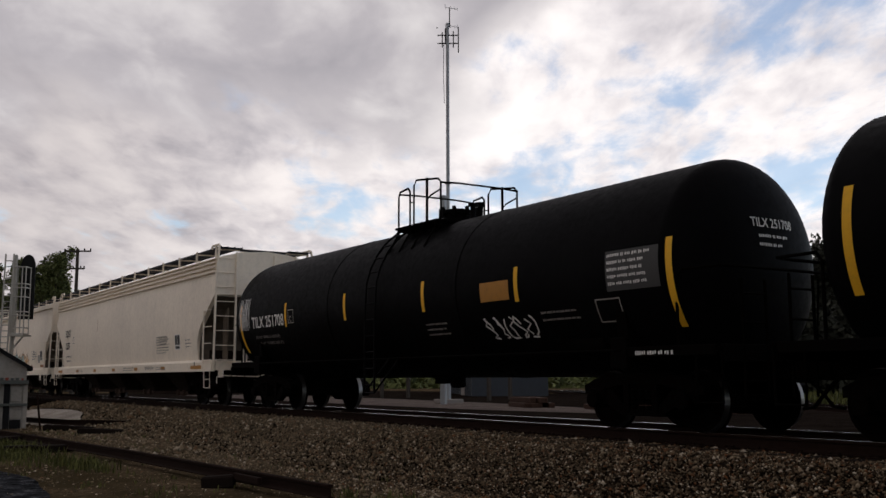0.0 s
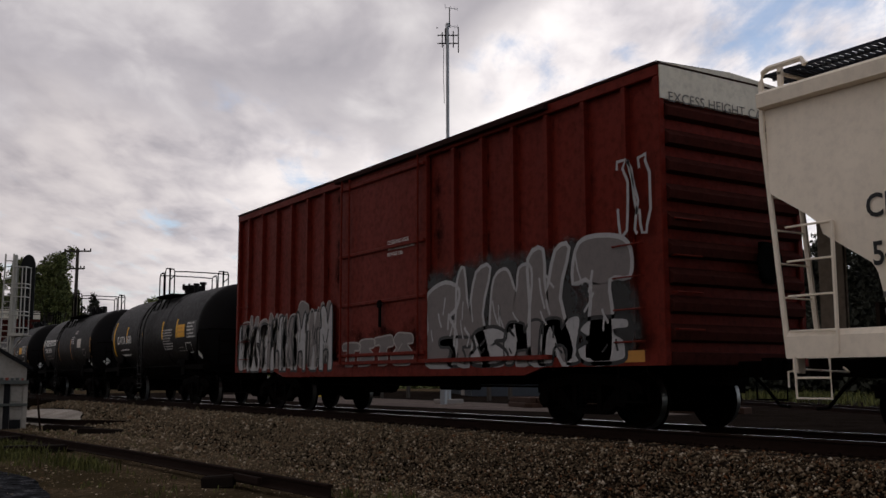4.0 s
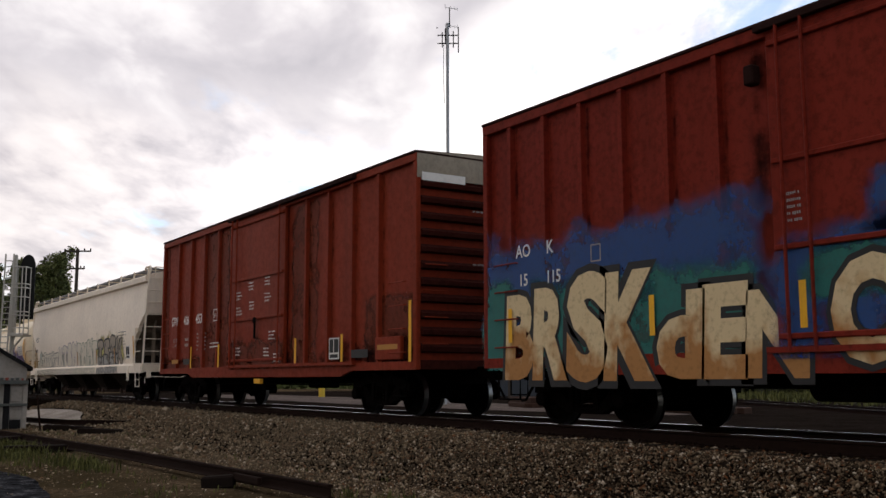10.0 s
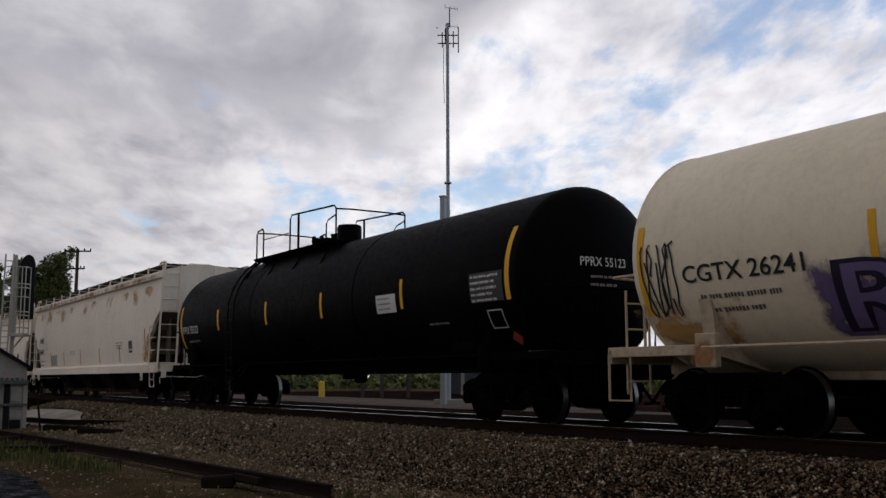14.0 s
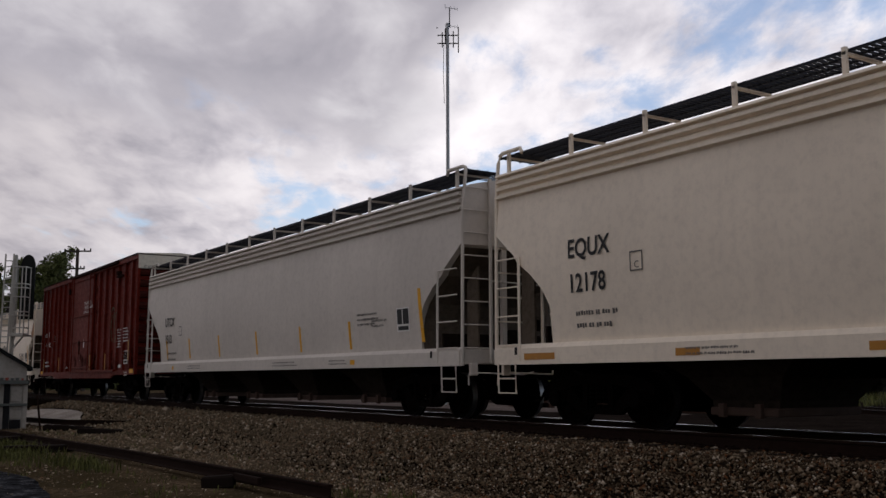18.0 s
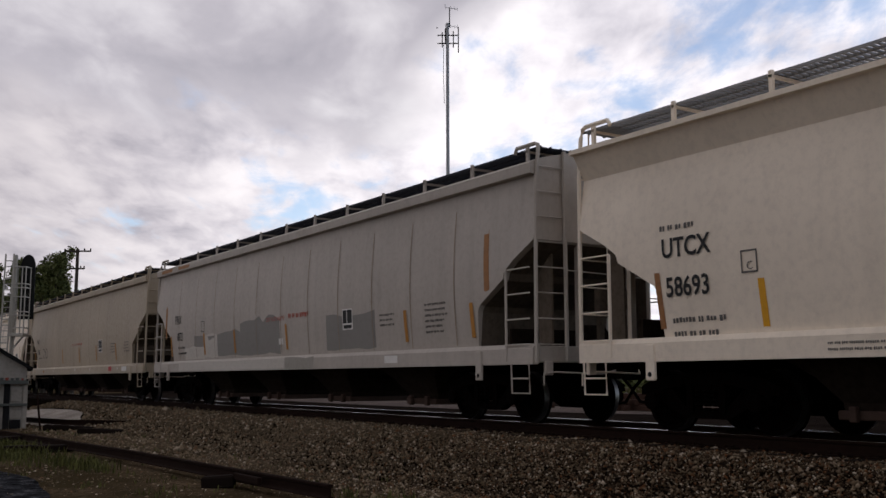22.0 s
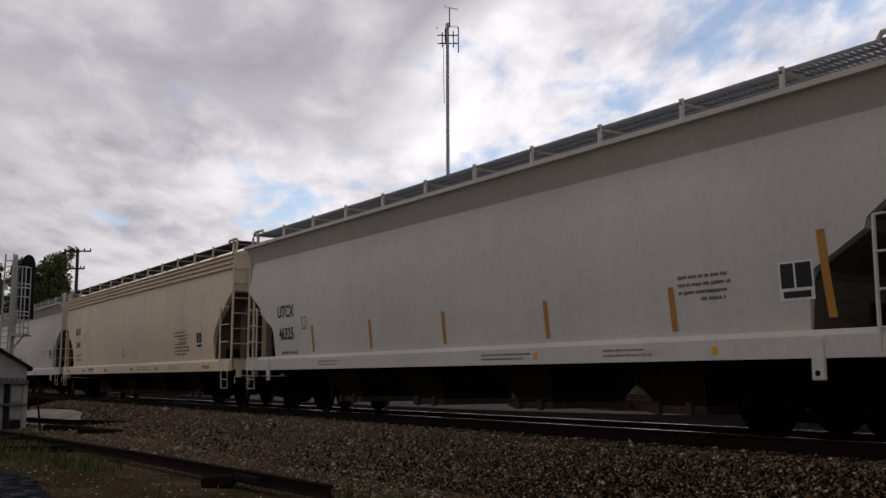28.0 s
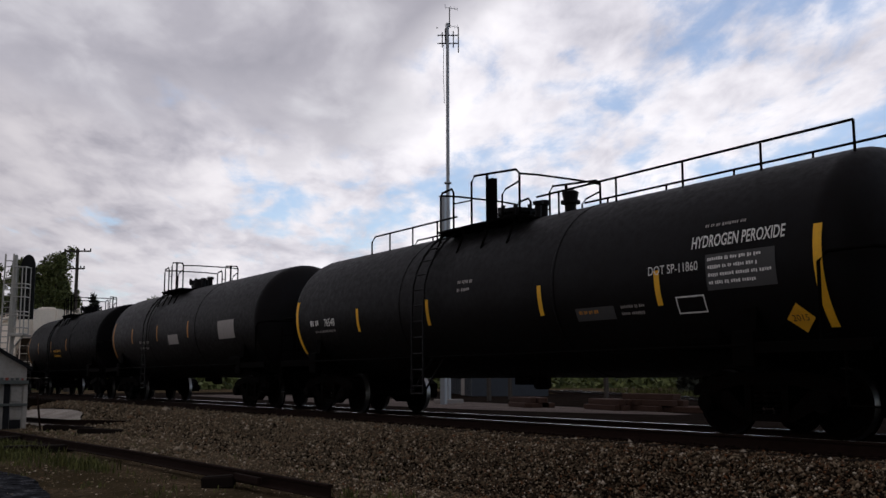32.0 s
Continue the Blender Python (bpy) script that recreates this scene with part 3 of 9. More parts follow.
            me.prism_x([(s * 1.44, zr - 0.01), (s * 1.53, zr), (s * 1.51, zr + 0.04), (s * 1.40, zr + 0.06)], -B + 0.01, B - 0.01)
        else:
            me.prism_x([(s * 1.58, zr - 0.05), (s * 1.69, zr - 0.04), (s * 1.69, zr + 0.03), (s * 1.45, zr + 0.09)], -B, B)
        part("eave", me, m, car)
    # hatches along the crown
    x = -E + 0.9
    while x < E - 0.9:
        part("hatch_cover", Mesh().box(x, x + 1.25, -0.36, 0.36, zr + 0.27, zr + 0.40, 0.03), m, car)
        x += 1.4
    # running boards on brackets
    zb = zr + (0.27 if style == "flange" else 0.37)
    bm_ = M[board]
    for s in (-1, 1):
        me = Mesh()
        for yy in (0.74, 0.95, 1.16, 1.37):
            me.box(-B - 0.05, B + 0.05, s * yy - 0.012, s * yy + 0.012, zb - 0.035, zb)
        x = -B
        while x < B:
            me.box(x, x + 0.035, s * 0.74, s * 1.37, zb - 0.028, zb - 0.004)
            x += 0.085
        part("running_board", me, bm_, car)
        n = int(L / 1.55)
        for k in range(n + 1):
            xx = -B + 0.25 + (2 * B - 0.5) * k / n
            part("board_bracket", Mesh().box(xx - 0.03, xx + 0.03, s * 1.385, s * 1.43, zr + 0.02, zb + 0.02).box(xx - 0.025, xx + 0.025, s * 0.72, s * 1.43, zb - 0.07, zb - 0.036), m, car)
    for s in (-1, 1):
        me = Mesh()
        for k in range(9):
            xx = s * (B - 0.05 - 0.06 * k)
            me.box(xx - 0.014, xx + 0.014, -1.37, 1.37, zb - 0.042, zb - 0.036)
        part("end_walkway", me, bm_, car)["kind"] = "stuff"
        if board != "galv":
            continue
        me = Mesh().path([(s * (B + 0.04), -1.27, zr), (s * (B + 0.04), -1.25, zb + 0.03), (s * (B - 0.55), -1.25, zb + 0.03)], 0.022, 5)
        me.path([(s * (B + 0.04), -1.25, zb + 0.03), (s * (B + 0.04), 1.25, zb + 0.03)], 0.022, 5)
        part("walkway_rail", me, m, car)
    for k in range(seams):
        xx = -E + 1.5 + (L - 3.0) * (k + 0.5) / seams
        me = Mesh()
        zs = [1.30 + (band - 1.30) * i / 8 for i in range(9)]
        for z0, z1 in zip(zs, zs[1:]):
            patch(me, surf, xx - 0.011, xx + 0.011, z0, z1, 0.010, nz=1)
        part("weld_seam", me, M["seam"], car, "rust-stained vertical weld seam")
    for s in (-1, 1):
        add_truck(car, s * (E - 1.95))
    add_couplers(car, E, 0.72)
    car["surface"] = 0
    return car, surf, E


def hopper_marks(car, surf, E, rep, num, ink="ink", stripes=(), stripe_mat="amber", x=1.95, z=2.35, h=0.30, weights=True, square=True, corner=True, blockx=None):
    write(car, surf, rep, -E + x + 0.05, z, h, ink, 0.87, e=0.013, bold=0.020)
    if num:
        write(car, surf, num, -E + x + 0.09, z - 0.52, h, ink, 0.86, e=0.013, bold=0.020)
    if weights:
        small_print(car, surf, -E + x + 0.16, z - 0.80, 1.05, 2, "inkfade", 0.18, 0.08, 5)
    if square:
        framed(car, surf, -E + x + 1.36, z - 0.32, 0.25, 0.28)
        write(car, surf, "C", -E + x + 1.45, z - 0.28, 0.10, "inkfade")
    for sx in stripes:
        mark(car, surf, "reflector_stripe", sx, 1.34, 0.10, 0.58, stripe_mat, skew=-0.02)
    if corner:
        mark(car, surf, "reflector_stripe", E - 1.35, 1.40, 0.11, 1.0, stripe_mat, skew=-0.08)
    bx = E - 3.3 if blockx is None else blockx
    consolidated(car, surf, bx, 1.62, 0.48)
    small_print(car, surf, bx - 1.6, 2.05, 1.1, 3, "inkfade", 0.1, 0.05, 8)


def sill_marks(car, E, blocks, seed=3):
    """Labels along the side sill."""
    surf = flat_side(-1.56)
    for x, w, mat in blocks:
        mark(car, surf, "sill_label", x, 1.02, w, 0.10, mat)
    small_print(car, surf, -E + 4.2, 1.13, 1.2, 2, "inkfade", 0.07, 0.035, seed)
    small_print(car, surf, 1.2, 1.13, 1.6, 2, "inkfade", 0.07, 0.035, seed + 1)
    small_print(car, surf, E - 5.0, 1.13, 1.0, 2, "inkfade", 0.07, 0.035, seed + 2)


# ---------------------------------------------------------------- box cars
def boxcar(L, mat, label, H=5.17, zb=0.78, pitch=0.885, door=(-1.79, 1.79), split=None, cap_mat="cream", ribs=9):
    car = thing("box_car", label, "box car", "train of freight cars")
    m = M[mat]
    E, W = L / 2, 1.46
    surf = flat_side(-W)
    zt = H - 0.12
    body = Mesh()
    zs = zb + 0.26
    body.box(-E + 0.06, E - 0.06, -W + 0.09, W - 0.09, zs, zt)
    part("body", body, m, car)
    # roof with a low ridge and seams
    rf = Mesh().prism_x([(-W - 0.03, zt - 0.018), (W + 0.03, zt - 0.018), (W + 0.03, zt + 0.022), (0, zt + 0.10), (-W - 0.03, zt + 0.022)], -E, E)
    for k in range(1, 14):
        xx = -E + L * k / 14
        rf.prism_x([(-W + 0.10, zt + 0.015), (W - 0.10, zt + 0.015), (W - 0.10, zt + 0.03), (0, zt + 0.13), (-W + 0.10, zt + 0.03)], xx - 0.03, xx + 0.03)
    part("roof", rf, M["roofdark"], car)
    d0, d1 = door
    xposts = [-E + 0.05, E - 0.05]
    for s in (-1, 1):
        x = (d1 if s > 0 else -d0) + pitch * 0.93
        while x < E - 0.45:
            xposts.append(s * x)
            x += pitch
    leaves = [(d0, d1)] if split is None else [(d0, split), (split, d1)]
    for s in (-1, 1):
        part("top_chord", Mesh().box(-E, E, s * (W - 0.08), s * (W + 0.012), zt - 0.18, zt - 0.022, 0.01), m, car)
        # side sill, deep between the trucks
        sp = [(-E, zs + 0.02), (-E, zb + 0.12), (-E + 2.6, zb + 0.12), (-E + 3.1, zb), (E - 3.1, zb), (E - 2.6, zb + 0.12), (E, zb + 0.12), (E, zs + 0.02)]
        part("side_sill", Mesh().prism(sp, s * (W - 0.06), s * (W + 0.005)), m, car)
        # posts and sheets
        for xx in xposts:
            part("side_post", Mesh().add(
                [(xx - 0.05, s * (W - 0.095), zs + 0.02), (xx - 0.042, s * W, zs + 0.02), (xx + 0.042, s * W, zs + 0.02), (xx + 0.05, s * (W - 0.095), zs + 0.02),
                 (xx - 0.05, s * (W - 0.095), zt - 0.18), (xx - 0.042, s * W, zt - 0.18), (xx + 0.042, s * W, zt - 0.18), (xx + 0.05, s * (W - 0.095), zt - 0.18)],
                [(0, 1, 5, 4), (1, 2, 6, 5), (2, 3, 7, 6), (0, 3, 2, 1), (4, 5, 6, 7), (0, 4, 7, 3)]), m, car)
    # door leaves on the side seen
    for a, b in leaves:
        a, b = a + 0.02, b - 0.02
        dr = part("door", Mesh().box(a, b, -W - 0.025, -W + 0.07, zs + 0.05, zt - 0.16, 0.012), M.get(mat + "_door", m), car, "plug door leaf with locking rods")
        h = zt - zs
        for f in (0.02, 0.30, 0.58, 0.97):
            part("door_rail", Mesh().box(a + 0.04, b - 0.04, -W - 0.075, -W - 0.025, zs + 0.06 + h * f * 0.93, zs + 0.13 + h * f * 0.93, 0.012), m, dr)
        for f in (0.06, 0.16, 0.94):
            xx = a + (b - a) * f
            part("locking_rod", Mesh().path([(xx, -W - 0.09, zs), (xx, -W - 0.09, zt - 0.1)], 0.022, 6), m, dr)
        xx = (a + b) / 2 + 0.15
        part("door_wheel", Mesh().rev([(-W - 0.13, 0.05), (-W - 0.13, 0.08), (-W - 0.10, 0.09), (-W - 0.09, 0.05)], "y", 14, (xx, 0, zs + 1.15)), M["steel"], dr)
        part("door_handle", Mesh().box(xx - 0.03, xx + 0.03, -W - 0.12, -W - 0.08, zs + 0.7, zs + 1.2), M["steel"], dr)
    part("door_track", Mesh().box(d0 - 0.1, min(E - 0.2, d1 + (d1 - d0) * 1.0), -W - 0.09, -W + 0.004, zs - 0.02, zs + 0.05), m, car)
    part("door_top_track", Mesh().box(d0 - 0.1, min(E - 0.2, d1 + (d1 - d0) * 1.0), -W - 0.11, -W - 0.013, zt - 0.12, zt - 0.025, 0.01), M["roofdark"], car)
    sheet = flat_side(-W + 0.09)
    mist(car, sheet, -E + 0.1, E - 0.1, zs, zs + 0.45, "end_grime_shade", 3, 0.5, 0.003, cut=0.85)
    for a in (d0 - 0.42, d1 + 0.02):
        mist(car, sheet, a, a + 0.40, zs, zt - 0.2, "end_grime_shade", 4, 0.22, 0.0035, cut=0.98)
    mist(car, flat_side(-W - 0.025), d0 + 0.1, d1 - 0.1, zs + 0.06, zs + 0.9, "end_grime_shade", 5, 0.6, 0.003, cut=0.95)
    # dark line on each post's +x side: its shadow put into the paint
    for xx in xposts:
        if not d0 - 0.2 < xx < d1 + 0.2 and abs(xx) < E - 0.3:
            mist(car, sheet, xx + 0.05, xx + 0.16, zs + 0.3, zt - 0.2, "end_grime_shade", 6, 0.12, 0.004, cut=0.95)
    # ends: ribbed sheets between corner posts
    for s in (-1, 1):
        top = zt - 0.50
        for yy in (-1, 1):
            part("corner_post", Mesh().box(s * (E - 0.12), s * (E + 0.004), yy * (W - 0.10), yy * (W + 0.006), zb + 0.12, zt - 0.185, 0.012), m, car)
        n = ribs
        for k in range(n):
            z0 = zs + 0.05 + (top - zs - 0.05) * k / n
            z1 = zs + 0.05 + (top - zs - 0.05) * (k + 1) / n
            zm = z0 + (z1 - z0) * 0.42
            poly = [(s * (E - 0.075), z0), (s * (E - 0.07), z0 + 0.12), (s * (E + 0.06), z0 + 0.15), (s * (E + 0.075), zm + 0.10), (s * (E - 0.05), z1 - 0.02), (s * (E - 0.075), z1)]
            # end ribs painted darker so the unlit end's shade is in the colour
            part("end_rib", Mesh().prism(poly, -W + 0.10, W - 0.10), M["end_grime_shade"], car)
        part("end_cap", Mesh().prism_x([(-W + 0.012, zt - 0.50), (W - 0.012, zt - 0.50), (W - 0.012, zt - 0.03), (-W + 0.012, zt - 0.03)], s * (E - 0.05), s * (E + 0.02)), M[cap_mat], car, "cream-painted top panel of the end")
        part("end_gable", Mesh().prism_x([(-W + 0.04, zt + 0.012), (W - 0.04, zt + 0.012), (0, zt + 0.095)], s * (E - 0.05), s * (E + 0.006)), M[cap_mat], car)
        # end sill takes the same shade-darkened red
        part("end_sill", Mesh().box(s * (E - 0.2), s * (E + 0.02), -W + 0.1, W - 0.1, zb + 0.12, zs + 0.04, 0.012), M["end_grime_shade"], car)
        # grabs and ladders at the corners
        for yy in (-1, 1):
            x0, x1 = s * (E - 0.95), s * (E - 0.38)
            y = yy * (W + 0.055)
            for z in (zb + 0.45, zb + 0.9, zb + 1.35, zb + 1.8):
                part("grab_iron", Mesh().path([(x0, yy * W, z), (x0, y, z), (x1, y, z), (x1, yy * W, z)], 0.013, 5), m, car)
            part("sill_step", Mesh().path([(x0, yy * (W - 0.02), zb + 0.15), (x0, yy * (W - 0.02), 0.40), (x1, yy * (W - 0.02), 0.40), (x1, yy * (W - 0.02), zb + 0.15)], 0.02, 5), M["steel"], car)
        for z in (zb + 0.6, zb + 1.1, zb + 1.6, zb + 2.1):
            part("end_grab", Mesh().path([(s * E, -W + 0.15, z), (s * (E + 0.09), -W + 0.15, z), (s * (E + 0.09), -W + 0.65, z), (s * E, -W + 0.65, z)], 0.013, 5), m, car)
    # handbrake on the front end
    me = Mesh().rev([(E + 0.10, 0.05), (E + 0.10, 0.26), (E + 0.13, 0.28), (E + 0.14, 0.24), (E + 0.13, 0.05)], "x", 16, (0, 0.55, zb + 1.6)).box(E + 0.03, E + 0.1, 0.42, 0.68, zb + 1.3, zb + 1.9)
    part("hand_brake", me, M["steel"], car)
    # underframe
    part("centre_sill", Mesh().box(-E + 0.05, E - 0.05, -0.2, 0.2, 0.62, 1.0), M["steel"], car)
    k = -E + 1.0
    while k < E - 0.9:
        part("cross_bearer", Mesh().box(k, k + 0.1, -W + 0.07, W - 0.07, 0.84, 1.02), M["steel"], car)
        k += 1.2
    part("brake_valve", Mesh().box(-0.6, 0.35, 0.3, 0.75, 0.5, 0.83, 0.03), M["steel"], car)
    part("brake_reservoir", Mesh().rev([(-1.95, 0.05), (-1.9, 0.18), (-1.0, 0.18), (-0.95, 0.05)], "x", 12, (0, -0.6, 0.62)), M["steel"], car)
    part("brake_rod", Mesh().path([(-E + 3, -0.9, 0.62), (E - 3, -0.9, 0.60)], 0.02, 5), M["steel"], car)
    for s in (-1, 1):
        add_truck(car, s * (E - 2.05))
    add_couplers(car, E, 0.70)
    return car, surf, E


# ---------------------------------------------------------------- tank cars
def tank(L, r, zc, mat, label, plat=0.8, long_rail=False, dome=0.0, dome_x=0.3, frame_mat=None, plat_x=0.0, rail_h=0.80, head=0.56, lad=None, trim=0.0, trim_rear=0.0):
    car = thing("tank_car", label, "tank car", "train of freight cars")
    m = M[mat]
    fm = M[frame_mat or ("steel" if mat.startswith("black") else mat)]
    E = L / 2
    surf = round_side(r, zc)
    prof = []
    for k in range(23):
        t = math.pi / 2 * k / 22
        prof.append((head - head * math.cos(t), max(0.03, r * math.sin(t))))
    n = 6
    for k in range(1, n):
        prof.append((trim_rear + head + (L - trim - trim_rear - 2 * head) * k / n, r))
    cap = [(L - trim - s, rr) for s, rr in reversed(prof[:23])]
    prof = [(s + (trim_rear if i < 23 else 0), rr) for i, (s, rr) in enumerate(prof)] + cap
    prof = [(s - E, rr) for s, rr in prof]
    me = Mesh().rev(prof, "x", 48, (0, 0, zc))
    part("tank_shell", me, m, car, smooth=24 if head < 0.5 else 40)
    for _ in (0,):
        for x in ((-E + trim_rear + head, E - trim - head) if head < 0.5 else ()) + (-E + 0.55 + (L - 1.1) / 3, E - 0.55 - (L - 1.1) / 3):
            part("jacket_band", Mesh().rev([(x - 0.03, r + 0.004), (x - 0.02, r + 0.010), (x + 0.02, r + 0.010), (x + 0.03, r + 0.004)], "x", 48, (0, 0, zc)), m, car, smooth=30)
    # stub sills, bolsters, end platforms
    for s in (-1, 1):
        part("stub_sill", Mesh().box(s * (E - 3.4), s * (E + 0.30), -0.2, 0.2, 0.70, 1.06, 0.02), fm, car)
        xb = s * (E - 1.55)
        z0 = zc - r * 0.80
        part("body_bolster", Mesh().prism_x([(-1.36, 1.02), (-1.36, 1.20), (-r * 0.92, zc - r * 0.40), (-r * 0.5, z0), (r * 0.5, z0), (r * 0.92, zc - r * 0.40), (1.36, 1.20), (1.36, 1.02), (0.3, 0.80), (-0.3, 0.80)], xb - 0.10, xb + 0.10), fm, car)
        part("jacking_pad", Mesh().box(xb - 0.17, xb + 0.17, -1.48, -1.36, 0.86, 1.30, 0.015), fm, car)
        part("end_platform", Mesh().box(s * (E - 0.55), s * (E + 0.30), -1.42, 1.42, 1.06, 1.13, 0.01), fm, car)
        part("end_sill", Mesh().box(s * (E + 0.24), s * (E + 0.32), -1.42, 1.42, 0.93, 1.16, 0.01), fm, car)
        part("platform_beam", Mesh().box(s * (E - 1.5), s * (E + 0.2), -1.46, -1.38, 1.02, 1.16, 0.01), fm, car)
        rail = Mesh().path([(s * (E - 0.45), -1.43, 1.12), (s * (E - 0.45), -1.43, 2.05), (s * (E - 0.35), -1.40, 2.16), (s * (E + 0.22), -1.36, 2.16), (s * (E + 0.28), -1.0, 2.16), (s * (E + 0.28), 1.0, 2.16), (s * (E + 0.22), 1.36, 2.16), (s * (E - 0.35), 1.40, 2.16), (s * (E - 0.45), 1.43, 1.12)], 0.022, 6)
        part("end_handrail", rail, fm, car)
        x0, x1 = s * (E - 0.15), s * (E + 0.28)
        part("sill_step", Mesh().path([(x0, -1.43, 1.05), (x0, -1.43, 0.42), (x1, -1.43, 0.42), (x1, -1.43, 1.05)], 0.022, 5), fm, car)
        ladder(car, fm, [(s * (E + 0.31), -1.05, 0.5), (s * (E + 0.31), -1.05, 2.0)], [(s * (E + 0.31), -0.6, 0.5), (s * (E + 0.31), -0.6, 2.0)], 4, 0.02, "end_ladder")
    # long side rail under the shell
    part("side_handrail", Mesh().path([(-E + 1.5, -1.47, 1.12), (E - 1.5, -1.47, 1.12)], 0.024, 6), fm, car)
    part("drain_pipe", Mesh().rev([(zc - r - 0.20, 0.11), (zc - r - 0.16, 0.16), (zc - r + 0.1, 0.14)], "z", 12, (0.3, 0, 0)).box(-0.25, 0.15, -0.2, 0.2, zc - r - 0.12, zc - r + 0.05), M["steel"], car)
    # brake cylinder
    part("brake_reservoir", Mesh().rev([(-0.05, 0.05), (0, 0.17), (0.75, 0.17), (0.8, 0.05)], "x", 14, (E - 2.9, -1.05, 1.25)), fm, car)
    # top platform, manway, rails
    top = zc + r
    px, hw = plat_x, plat
    zp = top - 0.10
    gr = Mesh()
    for s in (-1, 1):
        for yy in (0.46, 0.62, 0.78, 0.94):
            gr.box(px - hw, px + hw, s * yy - 0.07, s * yy + 0.07, zp, zp + 0.035)
        for k in range(4):
            xx = px - hw + 0.1 + (2 * hw - 0.2) * k / 3
            gr.box(xx - 0.03, xx + 0.03, s * 0.40, s * 1.0, zp - 0.06, zp - 0.002)
            gr.path([(xx, s * 0.95, zp - 0.05), (xx, s * r * 0.80, zc + r * 0.60)], 0.02, 5)
    part("platform", gr, M["steel"] if mat != "tankwhite" else m, car)
    mw = Mesh().rev([(top - 0.05, 0.30), (top + 0.20, 0.30), (top + 0.20, 0.38), (top + 0.26, 0.38), (top + 0.30, 0.22)], "z", 20, (px, 0, 0))
    manway = part("manway", mw, m, car)
    for k in range(8):
        t = k * math.pi / 4
        bx, by = px + 0.35 * math.cos(t), 0.35 * math.sin(t)
        part("bolt", Mesh().box(bx - 0.03, bx + 0.03, by - 0.03, by + 0.03, top + 0.14, top + 0.33), m, manway)
    vv = Mesh().rev([(top - 0.05, 0.07), (top + 0.28, 0.07), (top + 0.28, 0.11), (top + 0.36, 0.11)], "z", 10, (px + 0.65, 0.1, 0)).rev([(top - 0.05, 0.06), (top + 0.22, 0.06), (top + 0.23, 0.10), (top + 0.29, 0.10)], "z", 10, (px + 0.85, -0.2, 0))
    part("valve", vv, m, car)
    if dome > 0:
        part("valve_housing", Mesh().rev([(top - 0.1, 0.30), (top + dome, 0.30), (top + dome + 0.05, 0.27), (top + dome + 0.06, 0.02)], "z", 24, (dome_x, 0, 0)), m, car, smooth=35)
    zr = top - 0.08 + rail_h
    rr = M["steel"] if mat != "tankwhite" else M["galv"]
    for s in (-1, 1):
        y = s * 0.92
        q = Mesh().path([(px - hw, y, zp - 0.18), (px - hw, y, zr - 0.12), (px - hw + 0.06, y, zr - 0.03), (px - hw + 0.38, y, zr), (px - hw + 0.45, y, zr - 0.08), (px - hw + 0.45, y, zp)], 0.022, 6)
        q.path([(px - 0.2, y, zp), (px - 0.2, y, zr + 0.02), (px - 0.1, y, zr + 0.12), (px + hw - 0.1, y, zr + 0.02), (px + hw, y, zr - 0.06), (px + hw, y, zp - 0.12)], 0.022, 6)
        q.path([(px - hw + 0.45, y, zr - 0.30), (px - 0.2, y, zr - 0.32)], 0.014, 5)
        q.path([(px + hw - 0.5, y, zp), (px + hw - 0.5, y, zr - 0.36), (px + hw - 0.4, y, zr - 0.28), (px + hw, y, zr - 0.20)], 0.018, 5)
        q.path([(px + 0.30, y, zp), (px + 0.30, y, zr + 0.10)], 0.03, 5)
        part("platform_railing", q, rr, car)
    for s in (-1, 1):
        part("platform_end_rail", Mesh().path([(px + s * hw, -0.92, zr - 0.07), (px + s * hw, -0.5, zr - 0.05), (px + s * hw, 0.5, zr - 0.05), (px + s * hw, 0.92, zr - 0.07)], 0.02, 5), rr, car)
    lx = px - hw - 0.02 if lad is None else lad
    for _ in (0,):
        pa, pb = [], []
        for z in (0.45, 1.0, zc - 0.2):
            pa.append((lx, -r - 0.13, z))
            pb.append((lx + 0.40, -r - 0.13, z))
        for k in range(1, 7):
            t = math.radians(68) * k / 6
            pa.append((lx, -(r + 0.13) * math.cos(t), zc + (r + 0.13) * math.sin(t)))
            pb.append((lx + 0.40, -(r + 0.13) * math.cos(t), zc + (r + 0.13) * math.sin(t)))
        ladder(car, m, pa, pb, 12, 0.024, "side_ladder")
        part("ladder_brace", Mesh().path([(lx, -r - 0.13, 0.46), (lx + 0.40, -r - 0.13, 0.46), (lx + 1.0, -1.47, 1.12)], 0.02, 5).path([(lx, -r - 0.13, 0.46), (lx + 0.62, -1.47, 1.12)], 0.02, 5), m, car)
    if long_rail:
        for s in (-1, 1):
            g = Mesh().path([(px - hw - 3.4, s * 0.55, top - 0.12), (px - hw - 3.4, s * 0.55, top + 0.17), (px - hw - 3.25, s * 0.55, top + 0.27), (px - hw, s * 0.55, top + 0.27)], 0.02, 5)
            g.path([(px + hw, s * 0.55, top + 0.27), (E - 0.5, s * 0.55, top + 0.27)], 0.02, 5)
            for k in range(3):
                g.path([(px - hw - 2.6 + 0.95 * k, s * 0.55, top - 0.15), (px - hw - 2.6 + 0.95 * k, s * 0.55, top + 0.27)], 0.018, 5)
            for k in range(5):
                xx = px + hw + 0.6 + (E - 1.1 - px - hw) * k / 4
                g.path([(xx, s * 0.55, top - 0.15), (xx, s * 0.55, top + 0.27)], 0.018, 5)
            part("crown_railing", g, M["steel"], car)
    for s in (-1, 1):
        add_truck(car, s * (E - 1.55))
